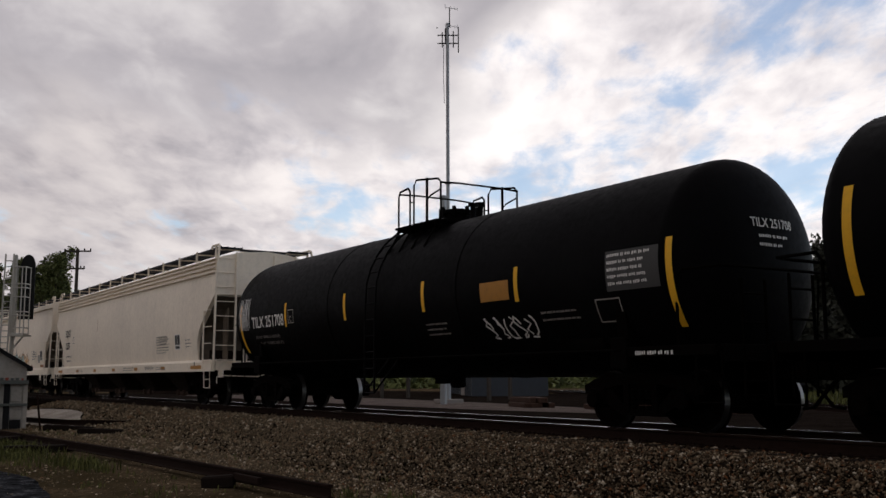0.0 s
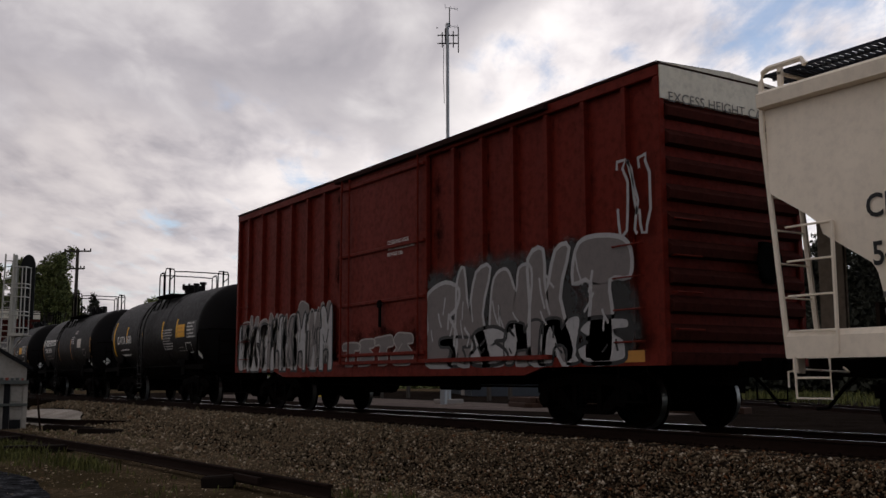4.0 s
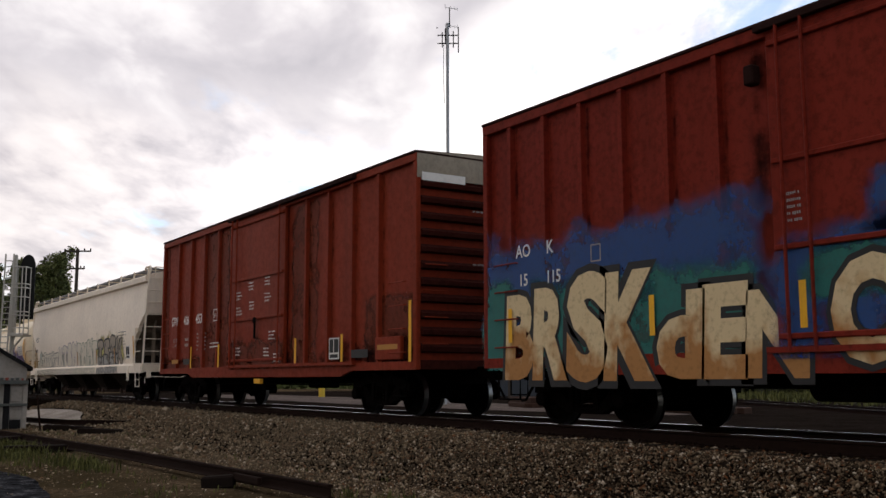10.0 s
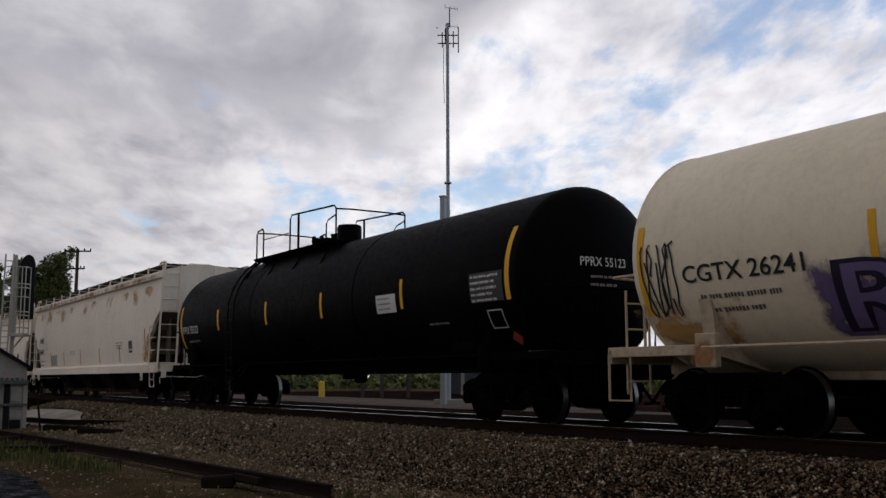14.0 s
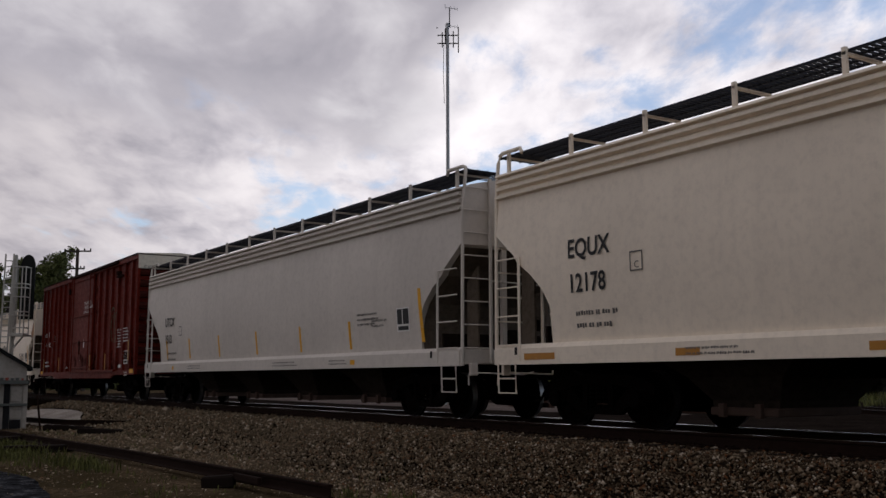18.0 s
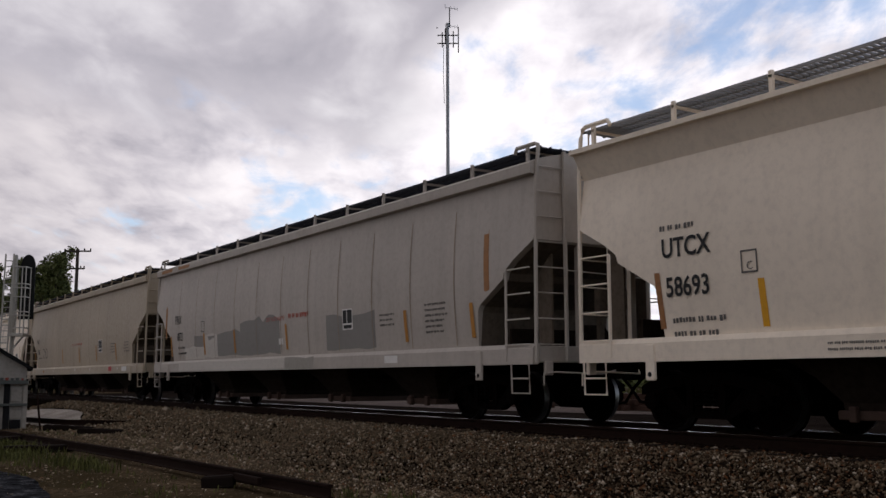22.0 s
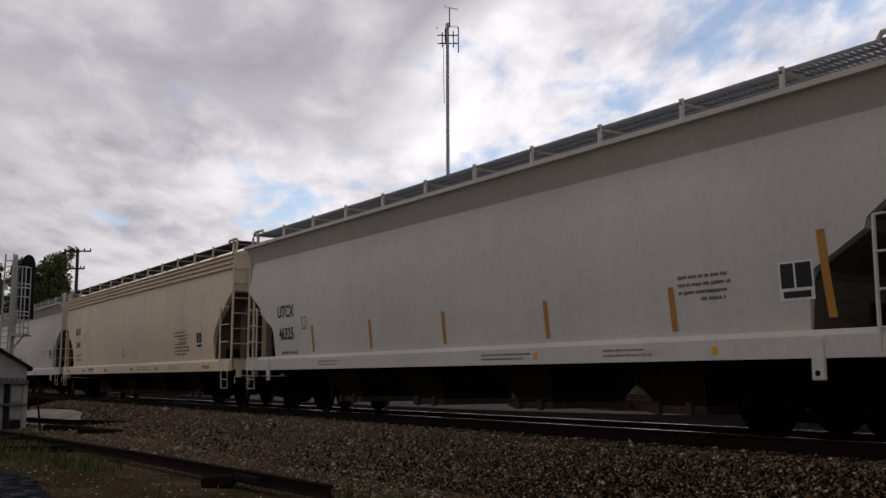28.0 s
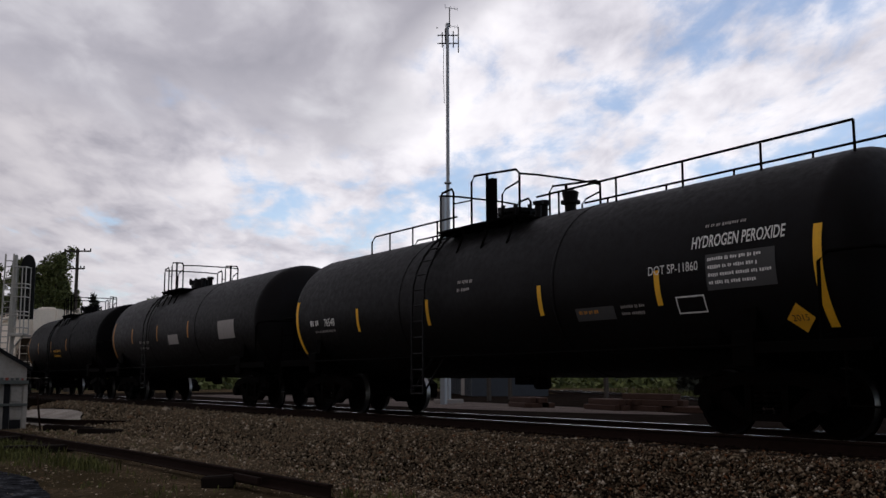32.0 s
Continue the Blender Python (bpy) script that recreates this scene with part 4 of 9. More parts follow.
    add_couplers(car, E + 0.3, 0.62)
    return car, surf, E


def tank_stripes(car, surf, zc, xs, ends=(), mat="yellow", h=0.62, z=None):
    z = zc - 0.25 if z is None else z
    for x in xs:
        mark(car, surf, "reflector_stripe", x, z, 0.10, h, mat)
    for x in ends:
        mark(car, surf, "reflector_stripe", x, z - 0.45, 0.12, 1.25, mat)


# ---------------------------------------------------------------- spray paint
def scrawl(car, surf, x0, x1, z0, z1, mat, seed, lw=0.03, n=4):
    """A thin hand-drawn tag."""
    rnd = random.Random(seed)
    for k in range(n):
        cx = x0 + (x1 - x0) * (k + 0.5) / n
        w, h = (x1 - x0) / n, z1 - z0
        pts = []
        ph = rnd.uniform(0, 6)
        for i in range(12):
            t = i / 11
            pts.append((cx + w * 0.5 * math.sin(ph + t * rnd.uniform(4, 7)), z0 + h * (0.5 + 0.5 * math.cos(ph * 1.7 + t * 5.2)) + 0.02 * i / 11))
        part("graffiti_tag", stroke(Mesh(), surf, pts, lw, 0.0150 + 0.0002 * k), M[mat], car)


SOFT = {}


def soft_paint(mat):
    """The same spray paint, thinning out by drops towards its edge."""
    if mat not in SOFT:
        m = M[mat].copy()
        m.name = M[mat].name + "_soft"
        nt = m.node_tree
        out = next(n for n in nt.nodes if n.type == "OUTPUT_MATERIAL")
        bsdf = out.inputs[0].links[0].from_socket
        at = nt.nodes.new("ShaderNodeAttribute")
        at.attribute_name = "spread"
        v = coords(nt)
        a, b = noise_tex(nt, v, 1.7, 4, 0.6), noise_tex(nt, v, 22, 4, 0.7)
        add = nt.nodes.new("ShaderNodeMath")
        add.operation = "MULTIPLY_ADD"
        nt.links.new(a, add.inputs[0])
        add.inputs[1].default_value = 2.4
        nt.links.new(at.outputs["Fac"], add.inputs[2])
        add2 = nt.nodes.new("ShaderNodeMath")
        add2.operation = "MULTIPLY_ADD"
        nt.links.new(b, add2.inputs[0])
        add2.inputs[1].default_value = 0.4
        nt.links.new(add.outputs[0], add2.inputs[2])
        mr = nt.nodes.new("ShaderNodeMapRange")
        mr.interpolation_type = "SMOOTHSTEP"
        nt.links.new(add2.outputs[0], mr.inputs[0])
        mr.inputs[1].default_value, mr.inputs[2].default_value = 1.55, 2.40
        mr.inputs[4].default_value = 0.95
        ms = nt.nodes.new("ShaderNodeMixShader")
        tr = nt.nodes.new("ShaderNodeBsdfTransparent")
        nt.links.new(mr.outputs[0], ms.inputs[0])
        nt.links.new(tr.outputs[0], ms.inputs[1])
        nt.links.new(bsdf, ms.inputs[2])
        nt.links.new(ms.outputs[0], out.inputs[0])
        SOFT[mat] = m
    return SOFT[mat]


def mist(car, surf, x0, x1, z0, z1, mat, seed, feather=0.3, e=0.003, cut=0.5):
    """Sprayed colour with a soft, cloudy edge."""
    x0, x1, z1 = x0 - 0.4 * feather, x1 + 0.4 * feather, z1 + 0.4 * feather
    nx, nz = max(4, int((x1 - x0) / 0.12)), max(4, int((z1 - z0) / 0.12))
    vs, near = [], []
    for i in range(nx + 1):
        for k in range(nz + 1):
            x, z = x0 + (x1 - x0) * i / nx, z0 + (z1 - z0) * k / nz
            vs.append(surf(x, z, e))
            near.append(min(1.0, (x - x0) / feather, (x1 - x) / feather) * min(1.0, (z1 - z) / feather, 0.6 + (z - z0) / feather) + 0.5 - cut)
    me = Mesh().add(vs, [(i * (nz + 1) + k, (i + 1) * (nz + 1) + k, (i + 1) * (nz + 1) + k + 1, i * (nz + 1) + k + 1) for i in range(nx) for k in range(nz)]).make("sprayed_colour")
    at = me.attributes.new("spread", "FLOAT", "POINT")
    at.data.foreach_set("value", near)
    me.materials.append(soft_paint(mat))
    part("sprayed_colour", me, None, car)["kind"] = "stuff"


def throwup(car, surf, x0, x1, z0, z1a, z1b, count, fill, line, seed, lw=0.035, inner=3, lean=0.12):
    """Bubble letters that cannot be read: pale bodies with thin drawn outlines, growing along the run."""
    rnd = random.Random(seed)
    w = (x1 - x0) / count
    for k in range(count):
        a = x0 + w * k
        H = (z1a + (z1b - z1a) * (k + 0.5) / count - z0) * rnd.uniform(0.86, 1.06)
        ww = w * rnd.uniform(0.98, 1.16)
        style = rnd.randrange(4)
        shapes = {0: [(0.05, 0), (0.0, 0.55), (0.08, 0.9), (0.3, 1.0), (0.52, 0.93), (0.60, 0.72), (0.72, 0.95), (0.92, 1.0), (1.0, 0.8), (0.95, 0.35), (1.0, 0.02), (0.72, -0.02), (0.66, 0.3), (0.5, 0.36), (0.38, 0.28), (0.34, 0.0)],
                  1: [(0.1, 0.02), (0.0, 0.3), (0.16, 0.5), (0.04, 0.74), (0.2, 0.97), (0.6, 1.0), (0.95, 0.9), (0.98, 0.68), (0.72, 0.62), (0.92, 0.46), (1.0, 0.22), (0.86, 0.03), (0.5, -0.02)],
                  2: [(0.28, 0), (0.30, 0.62), (0.02, 0.64), (0.0, 0.9), (0.3, 1.0), (0.8, 0.98), (1.0, 0.88), (0.96, 0.66), (0.70, 0.62), (0.74, 0.3), (0.68, 0.0)],
                  3: [(0.0, 0.05), (0.03, 0.5), (0.0, 0.96), (0.28, 1.02), (0.36, 0.6), (0.62, 0.98), (0.95, 0.97), (0.76, 0.55), (1.0, 0.1), (0.8, -0.02), (0.52, 0.3), (0.4, 0.0)]}
        sh = [(px + rnd.uniform(-0.05, 0.05), pz + rnd.uniform(-0.04, 0.04)) for px, pz in shapes[style]]
        raw = [(a + ww * px + lean * H * pz, z0 + H * pz) for px, pz in sh]
        pts = []
        n = len(raw)
        for i in range(n):
            p0, p1, p2, p3 = raw[i - 1], raw[i], raw[(i + 1) % n], raw[(i + 2) % n]
            for t in (0.0, 0.34, 0.67):
                q = []
                for c in (0, 1):
                    q.append(0.5 * (2 * p1[c] + (p2[c] - p0[c]) * t + (2 * p0[c] - 5 * p1[c] + 4 * p2[c] - p3[c]) * t * t + (3 * p1[c] - p0[c] - 3 * p2[c] + p3[c]) * t ** 3))
                pts.append((q[0], max(z0 - 0.01, q[1])))
        lift = 0.0062 + 0.0014 * (k % 2)
        part("graffiti_fill", poly_patch(Mesh(), surf, pts, lift), M[fill], car)["kind"] = "stuff"
        part("graffiti_outline", stroke(Mesh(), surf, pts + pts[:2], lw * rnd.uniform(0.8, 1.25), lift + 0.0022), M[line], car)["kind"] = "stuff"
        me = Mesh()
        for q in range(inner):
            bx, bz = a + ww * rnd.uniform(0.2, 0.8), z0 + H * rnd.uniform(0.1, 0.7)
            dx, dz = ww * rnd.uniform(-0.2, 0.2), H * rnd.uniform(0.1, 0.28)
            stroke(me, surf, [(bx, bz), (bx + 0.6 * dx, bz + 0.5 * dz), (bx + dx + lean * dz, bz + dz)], lw * rnd.uniform(0.5, 0.9), lift + 0.003)
        if inner:
            part("graffiti_stroke", me, M[line], car)["kind"] = "stuff"


def big_letter(car, surf, ch, x, z, w, h, fill, line, e=0.010, edge=0.05, fat=0.0, tilt=0.0, cuts=0):
    """A readable painted letter stretched to a width, with a drawn outline."""
    wide = lettering(ch, fat)[2] * h / 0.70
    wide2 = lettering(ch, fat + edge)[2] * h / 0.70
    write(car, surf, ch, x - 0.5 * (wide2 - wide) * w / wide, z, h, line, w / wide, e, "graffiti_outline", 0.06, fat + edge, tilt=tilt, cuts=cuts)
    write(car, surf, ch, x, z, h, fill, w / wide, e + 0.004, "graffiti_fill", 0.06, fat, tilt=tilt, cuts=cuts)


def weather(car, surf, x0, x1, z0, z1, mat, seed, n=9, drip=0.0, name="paint_patch", e=0.003):
    """A patch of other paint or stain with a ragged edge."""
    rnd = random.Random(seed)
    top = [(x0 + (x1 - x0) * i / n + rnd.uniform(-0.05, 0.05), z1 + rnd.uniform(-0.5, 0.5) * (z1 - z0) * 0.2) for i in range(n + 1)]
    low = [(x0 + (x1 - x0) * i / n + rnd.uniform(-0.02, 0.02), z0 - drip * rnd.random() ** 3 + rnd.uniform(-0.04, 0.04) * (z1 - z0)) for i in range(n + 1)]
    me = Mesh()
    m = max(2, int((z1 - z0) / 0.25))
    vs = []
    for i in range(n + 1):
        for k in range(m + 1):
            f = k / m
            vs.append(surf(low[i][0] * (1 - f) + top[i][0] * f, low[i][1] * (1 - f) + top[i][1] * f, e))
    me.add(vs, [(i * (m + 1) + k, (i + 1) * (m + 1) + k, (i + 1) * (m + 1) + k + 1, i * (m + 1) + k + 1) for i in range(n) for k in range(m)])
    return part(name, me, M[mat], car)

M["gate"] = plain("outlet_gate_steel", (0.075, 0.050, 0.040), 0.85, 0, 0.5, 5, spec=0.05)
# red darkened for shaded ends and post lines, also used as grime
M["end_grime_shade"] = paint("end_grime_shade_red", (0.042, 0.0085, 0.0055), 0.6, dirt_col=(0.010, 0.005, 0.004), rough=0.8, seed=33, spec=0.03)
M["capdirty"] = paint("cap_dirty", (0.25, 0.205, 0.145), 0.5, streak=0.6, seed=34, rust=0.4)
# dirt and the shade under the body ends together in one colour
M["grime_shade"] = paint("slope_grime_shade", (0.115, 0.092, 0.070), 0.5, dirt_col=(0.030, 0.022, 0.016), rough=0.9, seed=31, spec=0.03)
# near-black for the shade under the car, over some real grime
M["bay"] = paint("bay_shade_grime", (0.018, 0.0125, 0.009), 0.7, dirt_col=(0.006, 0.004, 0.003), rough=0.9, seed=32, spec=0.03)
def burnt_material():
    """Cream spray paint fading into burnt orange."""
    m, nt, out = nodes_of("spray_cream_burnt")
    n = noise_tex(nt, coords(nt, (1.0, 1.0, 0.8)), 2.2, 3, 0.5)
    n2 = noise_tex(nt, coords(nt), 14, 5)
    sx = nt.nodes.new("ShaderNodeSeparateXYZ")
    nt.links.new(coords(nt), sx.inputs[0])
    ma = nt.nodes.new("ShaderNodeMath")
    ma.operation = "MULTIPLY_ADD"
    nt.links.new(sx.outputs[2], ma.inputs[0])
    ma.inputs[1].default_value = -0.28
    nt.links.new(n, ma.inputs[2])
    c = mix(nt, ramp(nt, ma.outputs[0], [(0.08, (0, 0, 0)), (0.24, (0.9, 0.9, 0.9))]).outputs[0], (0.66, 0.52, 0.30), (0.36, 0.15, 0.035))
    c = mix(nt, ramp(nt, n2, [(0.5, (0, 0, 0)), (0.75, (0.4, 0.4, 0.4))]).outputs[0], c, (0.10, 0.05, 0.02))
    finish(nt, out, c, 0.6, 0.0, None, 0.15)
    return m


def fade_material():
    """Spray paint fading from pink at the top to salmon below."""
    m, nt, out = nodes_of("spray_pink_salmon")
    sx = nt.nodes.new("ShaderNodeSeparateXYZ")
    nt.links.new(coords(nt), sx.inputs[0])
    mr = nt.nodes.new("ShaderNodeMapRange")
    nt.links.new(sx.outputs[2], mr.inputs[0])
    mr.inputs[1].default_value, mr.inputs[2].default_value = 1.20, 1.55
    n = noise_tex(nt, coords(nt), 9, 5)
    c = mix(nt, mr.outputs[0], (0.42, 0.105, 0.055), (0.34, 0.03, 0.085))
    c = mix(nt, ramp(nt, n, [(0.5, (0, 0, 0)), (0.75, (0.6, 0.6, 0.6))]).outputs[0], c, (0.10, 0.015, 0.02))
    finish(nt, out, c, 0.6, 0.0, None, 0.15)
    return m


M["g_redfade"] = fade_material()
M["g_dim"] = decal("spray_dim_silver", (0.15, 0.13, 0.125), 0.5)
M["g_burnt"] = burnt_material()
M["g_ghost"] = decal("spray_thin_white", (0.66, 0.60, 0.49), 0.25)
M["g_olive"] = decal("spray_olive", (0.15, 0.135, 0.075), 0.5)
M["g_mauve"] = decal("spray_mauve", (0.30, 0.255, 0.29), 0.5)
M["g_sage"] = decal("spray_sage", (0.17, 0.22, 0.15), 0.5)
M["g_bronze"] = decal("spray_bronze", (0.33, 0.28, 0.215), 0.7)
M["g_lime"] = decal("spray_lime_yellow", (0.56, 0.50, 0.16), 0.5)
M["seam"] = decal("seam_rust", (0.30, 0.225, 0.155), 0.5)
M["roofdark"] = paint("box_roof_dark", (0.022, 0.009, 0.0075), 0.4, dirt_col=(0.010, 0.006, 0.005), rough=0.8, seed=13, spec=0.03)
M["g_blue"] = decal("spray_blue", (0.016, 0.058, 0.19), 0.5)
M["g_green"] = decal("spray_green", (0.05, 0.16, 0.07), 0.5)
M["g_teal"] = decal("spray_teal", (0.02, 0.14, 0.12), 0.5)
M["g_orange"] = decal("spray_orange", (0.55, 0.20, 0.07), 0.5)
M["g_lilac"] = decal("spray_lilac", (0.38, 0.35, 0.43), 0.4)
M["g_purple"] = decal("spray_purple", (0.145, 0.10, 0.23), 0.4)
M["g_night"] = decal("spray_night_purple", (0.018, 0.012, 0.035), 0.3)
M["g_tag"] = decal("spray_tag_green", (0.095, 0.16, 0.085), 0.4)
M["g_plum"] = decal("spray_plum", (0.05, 0.015, 0.045), 0.4)
M["g_violet"] = decal("spray_violet", (0.165, 0.12, 0.25), 0.4)
M["g_pink"] = decal("spray_pink", (0.42, 0.12, 0.20), 0.5)
M["g_red"] = decal("spray_red", (0.34, 0.035, 0.035), 0.6)
M["g_silver"] = decal("spray_silver", (0.34, 0.33, 0.33), 0.5)
M["g_grey"] = decal("spray_grey", (0.36, 0.35, 0.32), 0.5)
M["g_palegreen"] = decal("spray_pale_green", (0.44, 0.46, 0.38), 0.5)
M["patch_grey"] = decal("patch_grey", (0.34, 0.315, 0.27), 0.4)
M["patch_pale"] = decal("touch_up_pale", (0.56, 0.52, 0.46), 0.3)
M["patch_white"] = decal("touch_up_white", (0.82, 0.75, 0.64), 0.2)
M["patch_dark"] = decal("painted_out_grey", (0.25, 0.235, 0.215), 0.25)
M["patch_blue"] = decal("faded_blue", (0.36, 0.50, 0.50), 0.4)
M["patch_orange"] = decal("faded_orange", (0.70, 0.42, 0.18), 0.4)
M["patch_rust"] = decal("rust_stain", (0.34, 0.16, 0.06), 0.7)
M["patch_rust2"] = decal("rust_wash", (0.62, 0.37, 0.13), 0.3)
M["signyellow"] = decal("sign_yellow", (0.72, 0.36, 0.02), 0.3)
M["signred"] = decal("sign_red", (0.45, 0.06, 0.06), 0.3)
M["plate_grey"] = decal("plate_grey", (0.055, 0.053, 0.052), 0.5)

# ---------------------------------------------------------------- the train, front to rear
TRAIN = []   # car and its middle along the track at time 0


def put(car, rear, front):
    TRAIN.append((car, (rear + front) / 2))


def data_board(c, s, x0, x1, z0, z1, seed=2, back="plate_grey", fore="chalk"):
    """A board of tabulated small writing."""
    part("data_board", patch(Mesh(), s, x0, x1, z0, z1, 0.006), M[back], c)
    small_print(c, s, x0 + 0.04, z1 - 0.04, (x1 - x0) - 0.08, int((z1 - z0) / 0.10), fore, 0.10, 0.05, seed, e=0.010)


def tank_weights(c, s, x, z, seed, mat="chalkfade"):
    small_print(c, s, x, z, 1.35, 2, mat, 0.19, 0.075, seed)


def logo_bars(c, s, x0, x1, z0, z1):
    """The owner's name as plain white blocks, slanted up with the shell, beside a leaf-shaped device."""
    me = Mesh()
    w = (x1 - x0 - 0.45) / 6
    for k in range(6):
        a = x0 + 0.45 + w * k
        patch(me, s, a, a + w * 0.26, z0, z1, 0.009)
        patch(me, s, a + w * 0.26, a + w * 0.82, z1 - 0.09, z1, 0.009)
        patch(me, s, a + w * 0.60, a + w * 0.82, z0 + 0.10 * (k % 2), z1 - 0.09, 0.009)
        if k % 2:
            patch(me, s, a + w * 0.26, a + w * 0.6, z0, z0 + 0.08, 0.009)
    part("name_bars", me, M["chalk"], c, "white painted owner's name")
    me = Mesh()
    for dx, dz, w_, h_ in ((0.13, 0.22, 0.16, 0.22), (0.05, 0.08, 0.12, 0.2), (0.21, 0.08, 0.12, 0.2)):
        poly_patch(me, s, [(x0 + dx + w_ / 2 * math.cos(t), (z0 + dz) + h_ / 2 * math.sin(t)) for t in (k * math.pi / 5 for k in range(10))], 0.009)
    part("emblem", me, M["chalk"], c)


def boxed_stripes(c, s, xs, z0=1.12, h=0.62, mat="yellow"):
    for x in xs:
        mark(c, s, "reflector_stripe", x - 0.05, z0, 0.10, h, mat, e=0.035)


def box_door_text(c, s, x, z, lines, h=0.105):
    for i, t in enumerate(lines):
        write(c, s, t, x + 0.03 * (i % 2), z - i * h * 1.6, h, "chalk", 0.9, e=0.045)


def tank_zero():
    c, s, E = tank(17.2, 1.56, 2.34, "black", "glossy black tank car with yellow reflector stripes", trim_rear=0.13)
    tank_stripes(c, s, 2.30, (), (-E + 0.82, E - 0.85))
    small_print(c, s, -E + 1.3, 1.1, 0.9, 1, "chalk", 0.1, 0.07, 3)
    write(c, s, "TILX 251708", -E + 2.0, 2.1, 0.28, "chalk", 0.9, bold=0.012)
    put(c, -7.55, 9.65)


def tank_graffiti():
    c, s, E = tank(16.2, 1.55, 2.30, "black", "long glossy black tank car with white numbers and graffiti tag", plat=0.8, plat_x=0.3, trim=0.10, trim_rear=-0.24)
    tank_stripes(c, s, 2.20, (-4.75, -1.74, 1.39, 4.23), (), h=0.56, z=1.95)
    tank_stripes(c, s, 2.05, (), (-E + 0.55, E - 0.52), h=0.6)
    write(c, s, "TILX 251708", -6.75, 2.00, 0.27, "chalk", 0.95, bold=0.014)
    write(c, s, "LD LMT  187900 LB   85230 KG", -6.6, 1.72, 0.075, "chalkfade", 1.0)
    write(c, s, "LT  WT    75100 LB   34090 KG", -6.5, 1.56, 0.075, "chalkfade", 1.0)
    framed(c, s, -4.55, 2.02, 0.30, 0.32, "chalkfade")
    write(c, s, "C", -4.46, 2.06, 0.13, "chalkfade")
    scrawl(c, s, -7.60, -6.95, 2.05, 2.75, "chalk", 3, 0.018, 5)
    scrawl(c, s, -7.55, -6.9, 2.0, 2.65, "chalk", 4, 0.016, 6)
    scrawl(c, s, -7.6, -7.0, 1.95, 2.5, "chalk", 14, 0.014, 6)
    mark(c, s, "warning_sign", 3.28, 2.0, 0.80, 0.32, "amber")
    data_board(c, s, 6.40, 7.45, 1.95, 2.52, 5)
    framed(c, s, 6.10, 1.50, 0.52, 0.36, "chalkfade")
    scrawl(c, s, 3.25, 4.6, 1.32, 1.72, "chalk", 9, 0.035, 5)
    small_print(c, s, 1.4, 1.72, 0.9, 3, "chalkfade", 0.1, 0.04, 7)
    small_print(c, s, 4.8, 1.75, 1.1, 2, "chalkfade", 0.12, 0.04, 8)
    small_print(c, s, 7.0, 1.02, 1.0, 1, "chalk", 0.1, 0.06, 8)
    h = head_face(E - 0.10, 0.56, 1.55, 2.30)
    write(c, h, "TILX 251708", -0.30, 2.80, 0.13, "chalk", 0.9, bold=0.010)
    small_print(c, h, -0.16, 2.70, 0.70, 2, "chalk", 0.12, 0.05, 5)
    small_print(c, flat_side(-1.48), 6.9, 1.10, 0.95, 1, "chalk", 0.1, 0.06, 8)
    put(c, -25.1, -8.9)


def hopper_clean(rear, front, rep, num, seed):
    c, s, E = hopper(front - rear, "white", "ribs", "clean white covered hopper car with yellow sill labels", "round")
    hopper_marks(c, s, E, rep, num, x=1.82, z=2.52, h=0.27, corner=False, blockx=6.55)
    small_print(c, s, 4.7, 2.08, 1.35, 7, "inkfade", 0.085, 0.04, seed)
    small_print(c, s, 7.5, 1.9, 0.6, 3, "inkfade", 0.1, 0.04, seed)
    sill_marks(c, E, [(-9.0, 0.75, "amber"), (-5.78, 0.42, "amber"), (-2.98, 0.40, "amber"), (-0.30, 0.40, "amber"), (2.5, 0.4, "amber"), (5.4, 0.42, "amber"), (8.22, 0.9, "amber")], seed)
    write(c, flat_side(-1.56), "CENTER FLOW", 3.75, 1.04, 0.10, "ink")
    for x in (-9.25, 8.5):
        part("sill_slot", patch(Mesh(), flat_side(-1.56), x, x + 0.07, 1.10, 1.22, 0.004), M["flatblack"], c)
    return c, s, E


def hopper_first():
    c, s, E = hopper_clean(-46.4, -26.6, "EQUX", "12357", 3)
    mark(c, s, "rust_run", -2.8, 2.55, 0.03, 0.45, "patch_rust")
    put(c, -46.4, -26.6)


def hopper_patch():
    c, s, E = hopper(18.35, "white", "flange", "white covered hopper car with faded orange and blue paint patch", "angular", over=0.28)
    hopper_marks(c, s, E, "CEFX", "54592", x=1.05, z=2.45, h=0.25, corner=False, blockx=7.2)
    mark(c, s, "old_panel", 6.7, 1.52, 0.42, 0.36, "patch_grey")
    for x, w in ((-7.85, 0.62), (-4.95, 0.42), (-2.57, 0.45), (4.9, 0.42), (7.13, 0.9), (-0.3, 0.35)):
        mark(c, s, "sill_label", x, 1.31, w, 0.12, "patch_rust")
    small_print(c, s, -1.05, 2.2, 1.5, 3, "inkfade", 0.12, 0.05, 2)
    small_print(c, s, 5.3, 2.1, 0.9, 4, "inkfade", 0.12, 0.05, 4)
    mist(c, s, 0.3, 4.5, 1.28, 2.15, "patch_orange", 5, 0.8, 0.003, cut=0.75)
    mist(c, s, 0.7, 1.9, 1.45, 2.1, "patch_blue", 6, 0.5, 0.005, cut=0.6)
    mist(c, s, 1.9, 3.5, 1.40, 1.95, "patch_blue", 7, 0.5, 0.005, cut=0.7)
    mist(c, flat_side(-1.56), 0.4, 3.8, 0.97, 1.2, "patch_orange", 8, 0.4, 0.003, cut=0.4)
    sill_marks(c, E, [], 5)
    put(c, -66.25, -47.9)


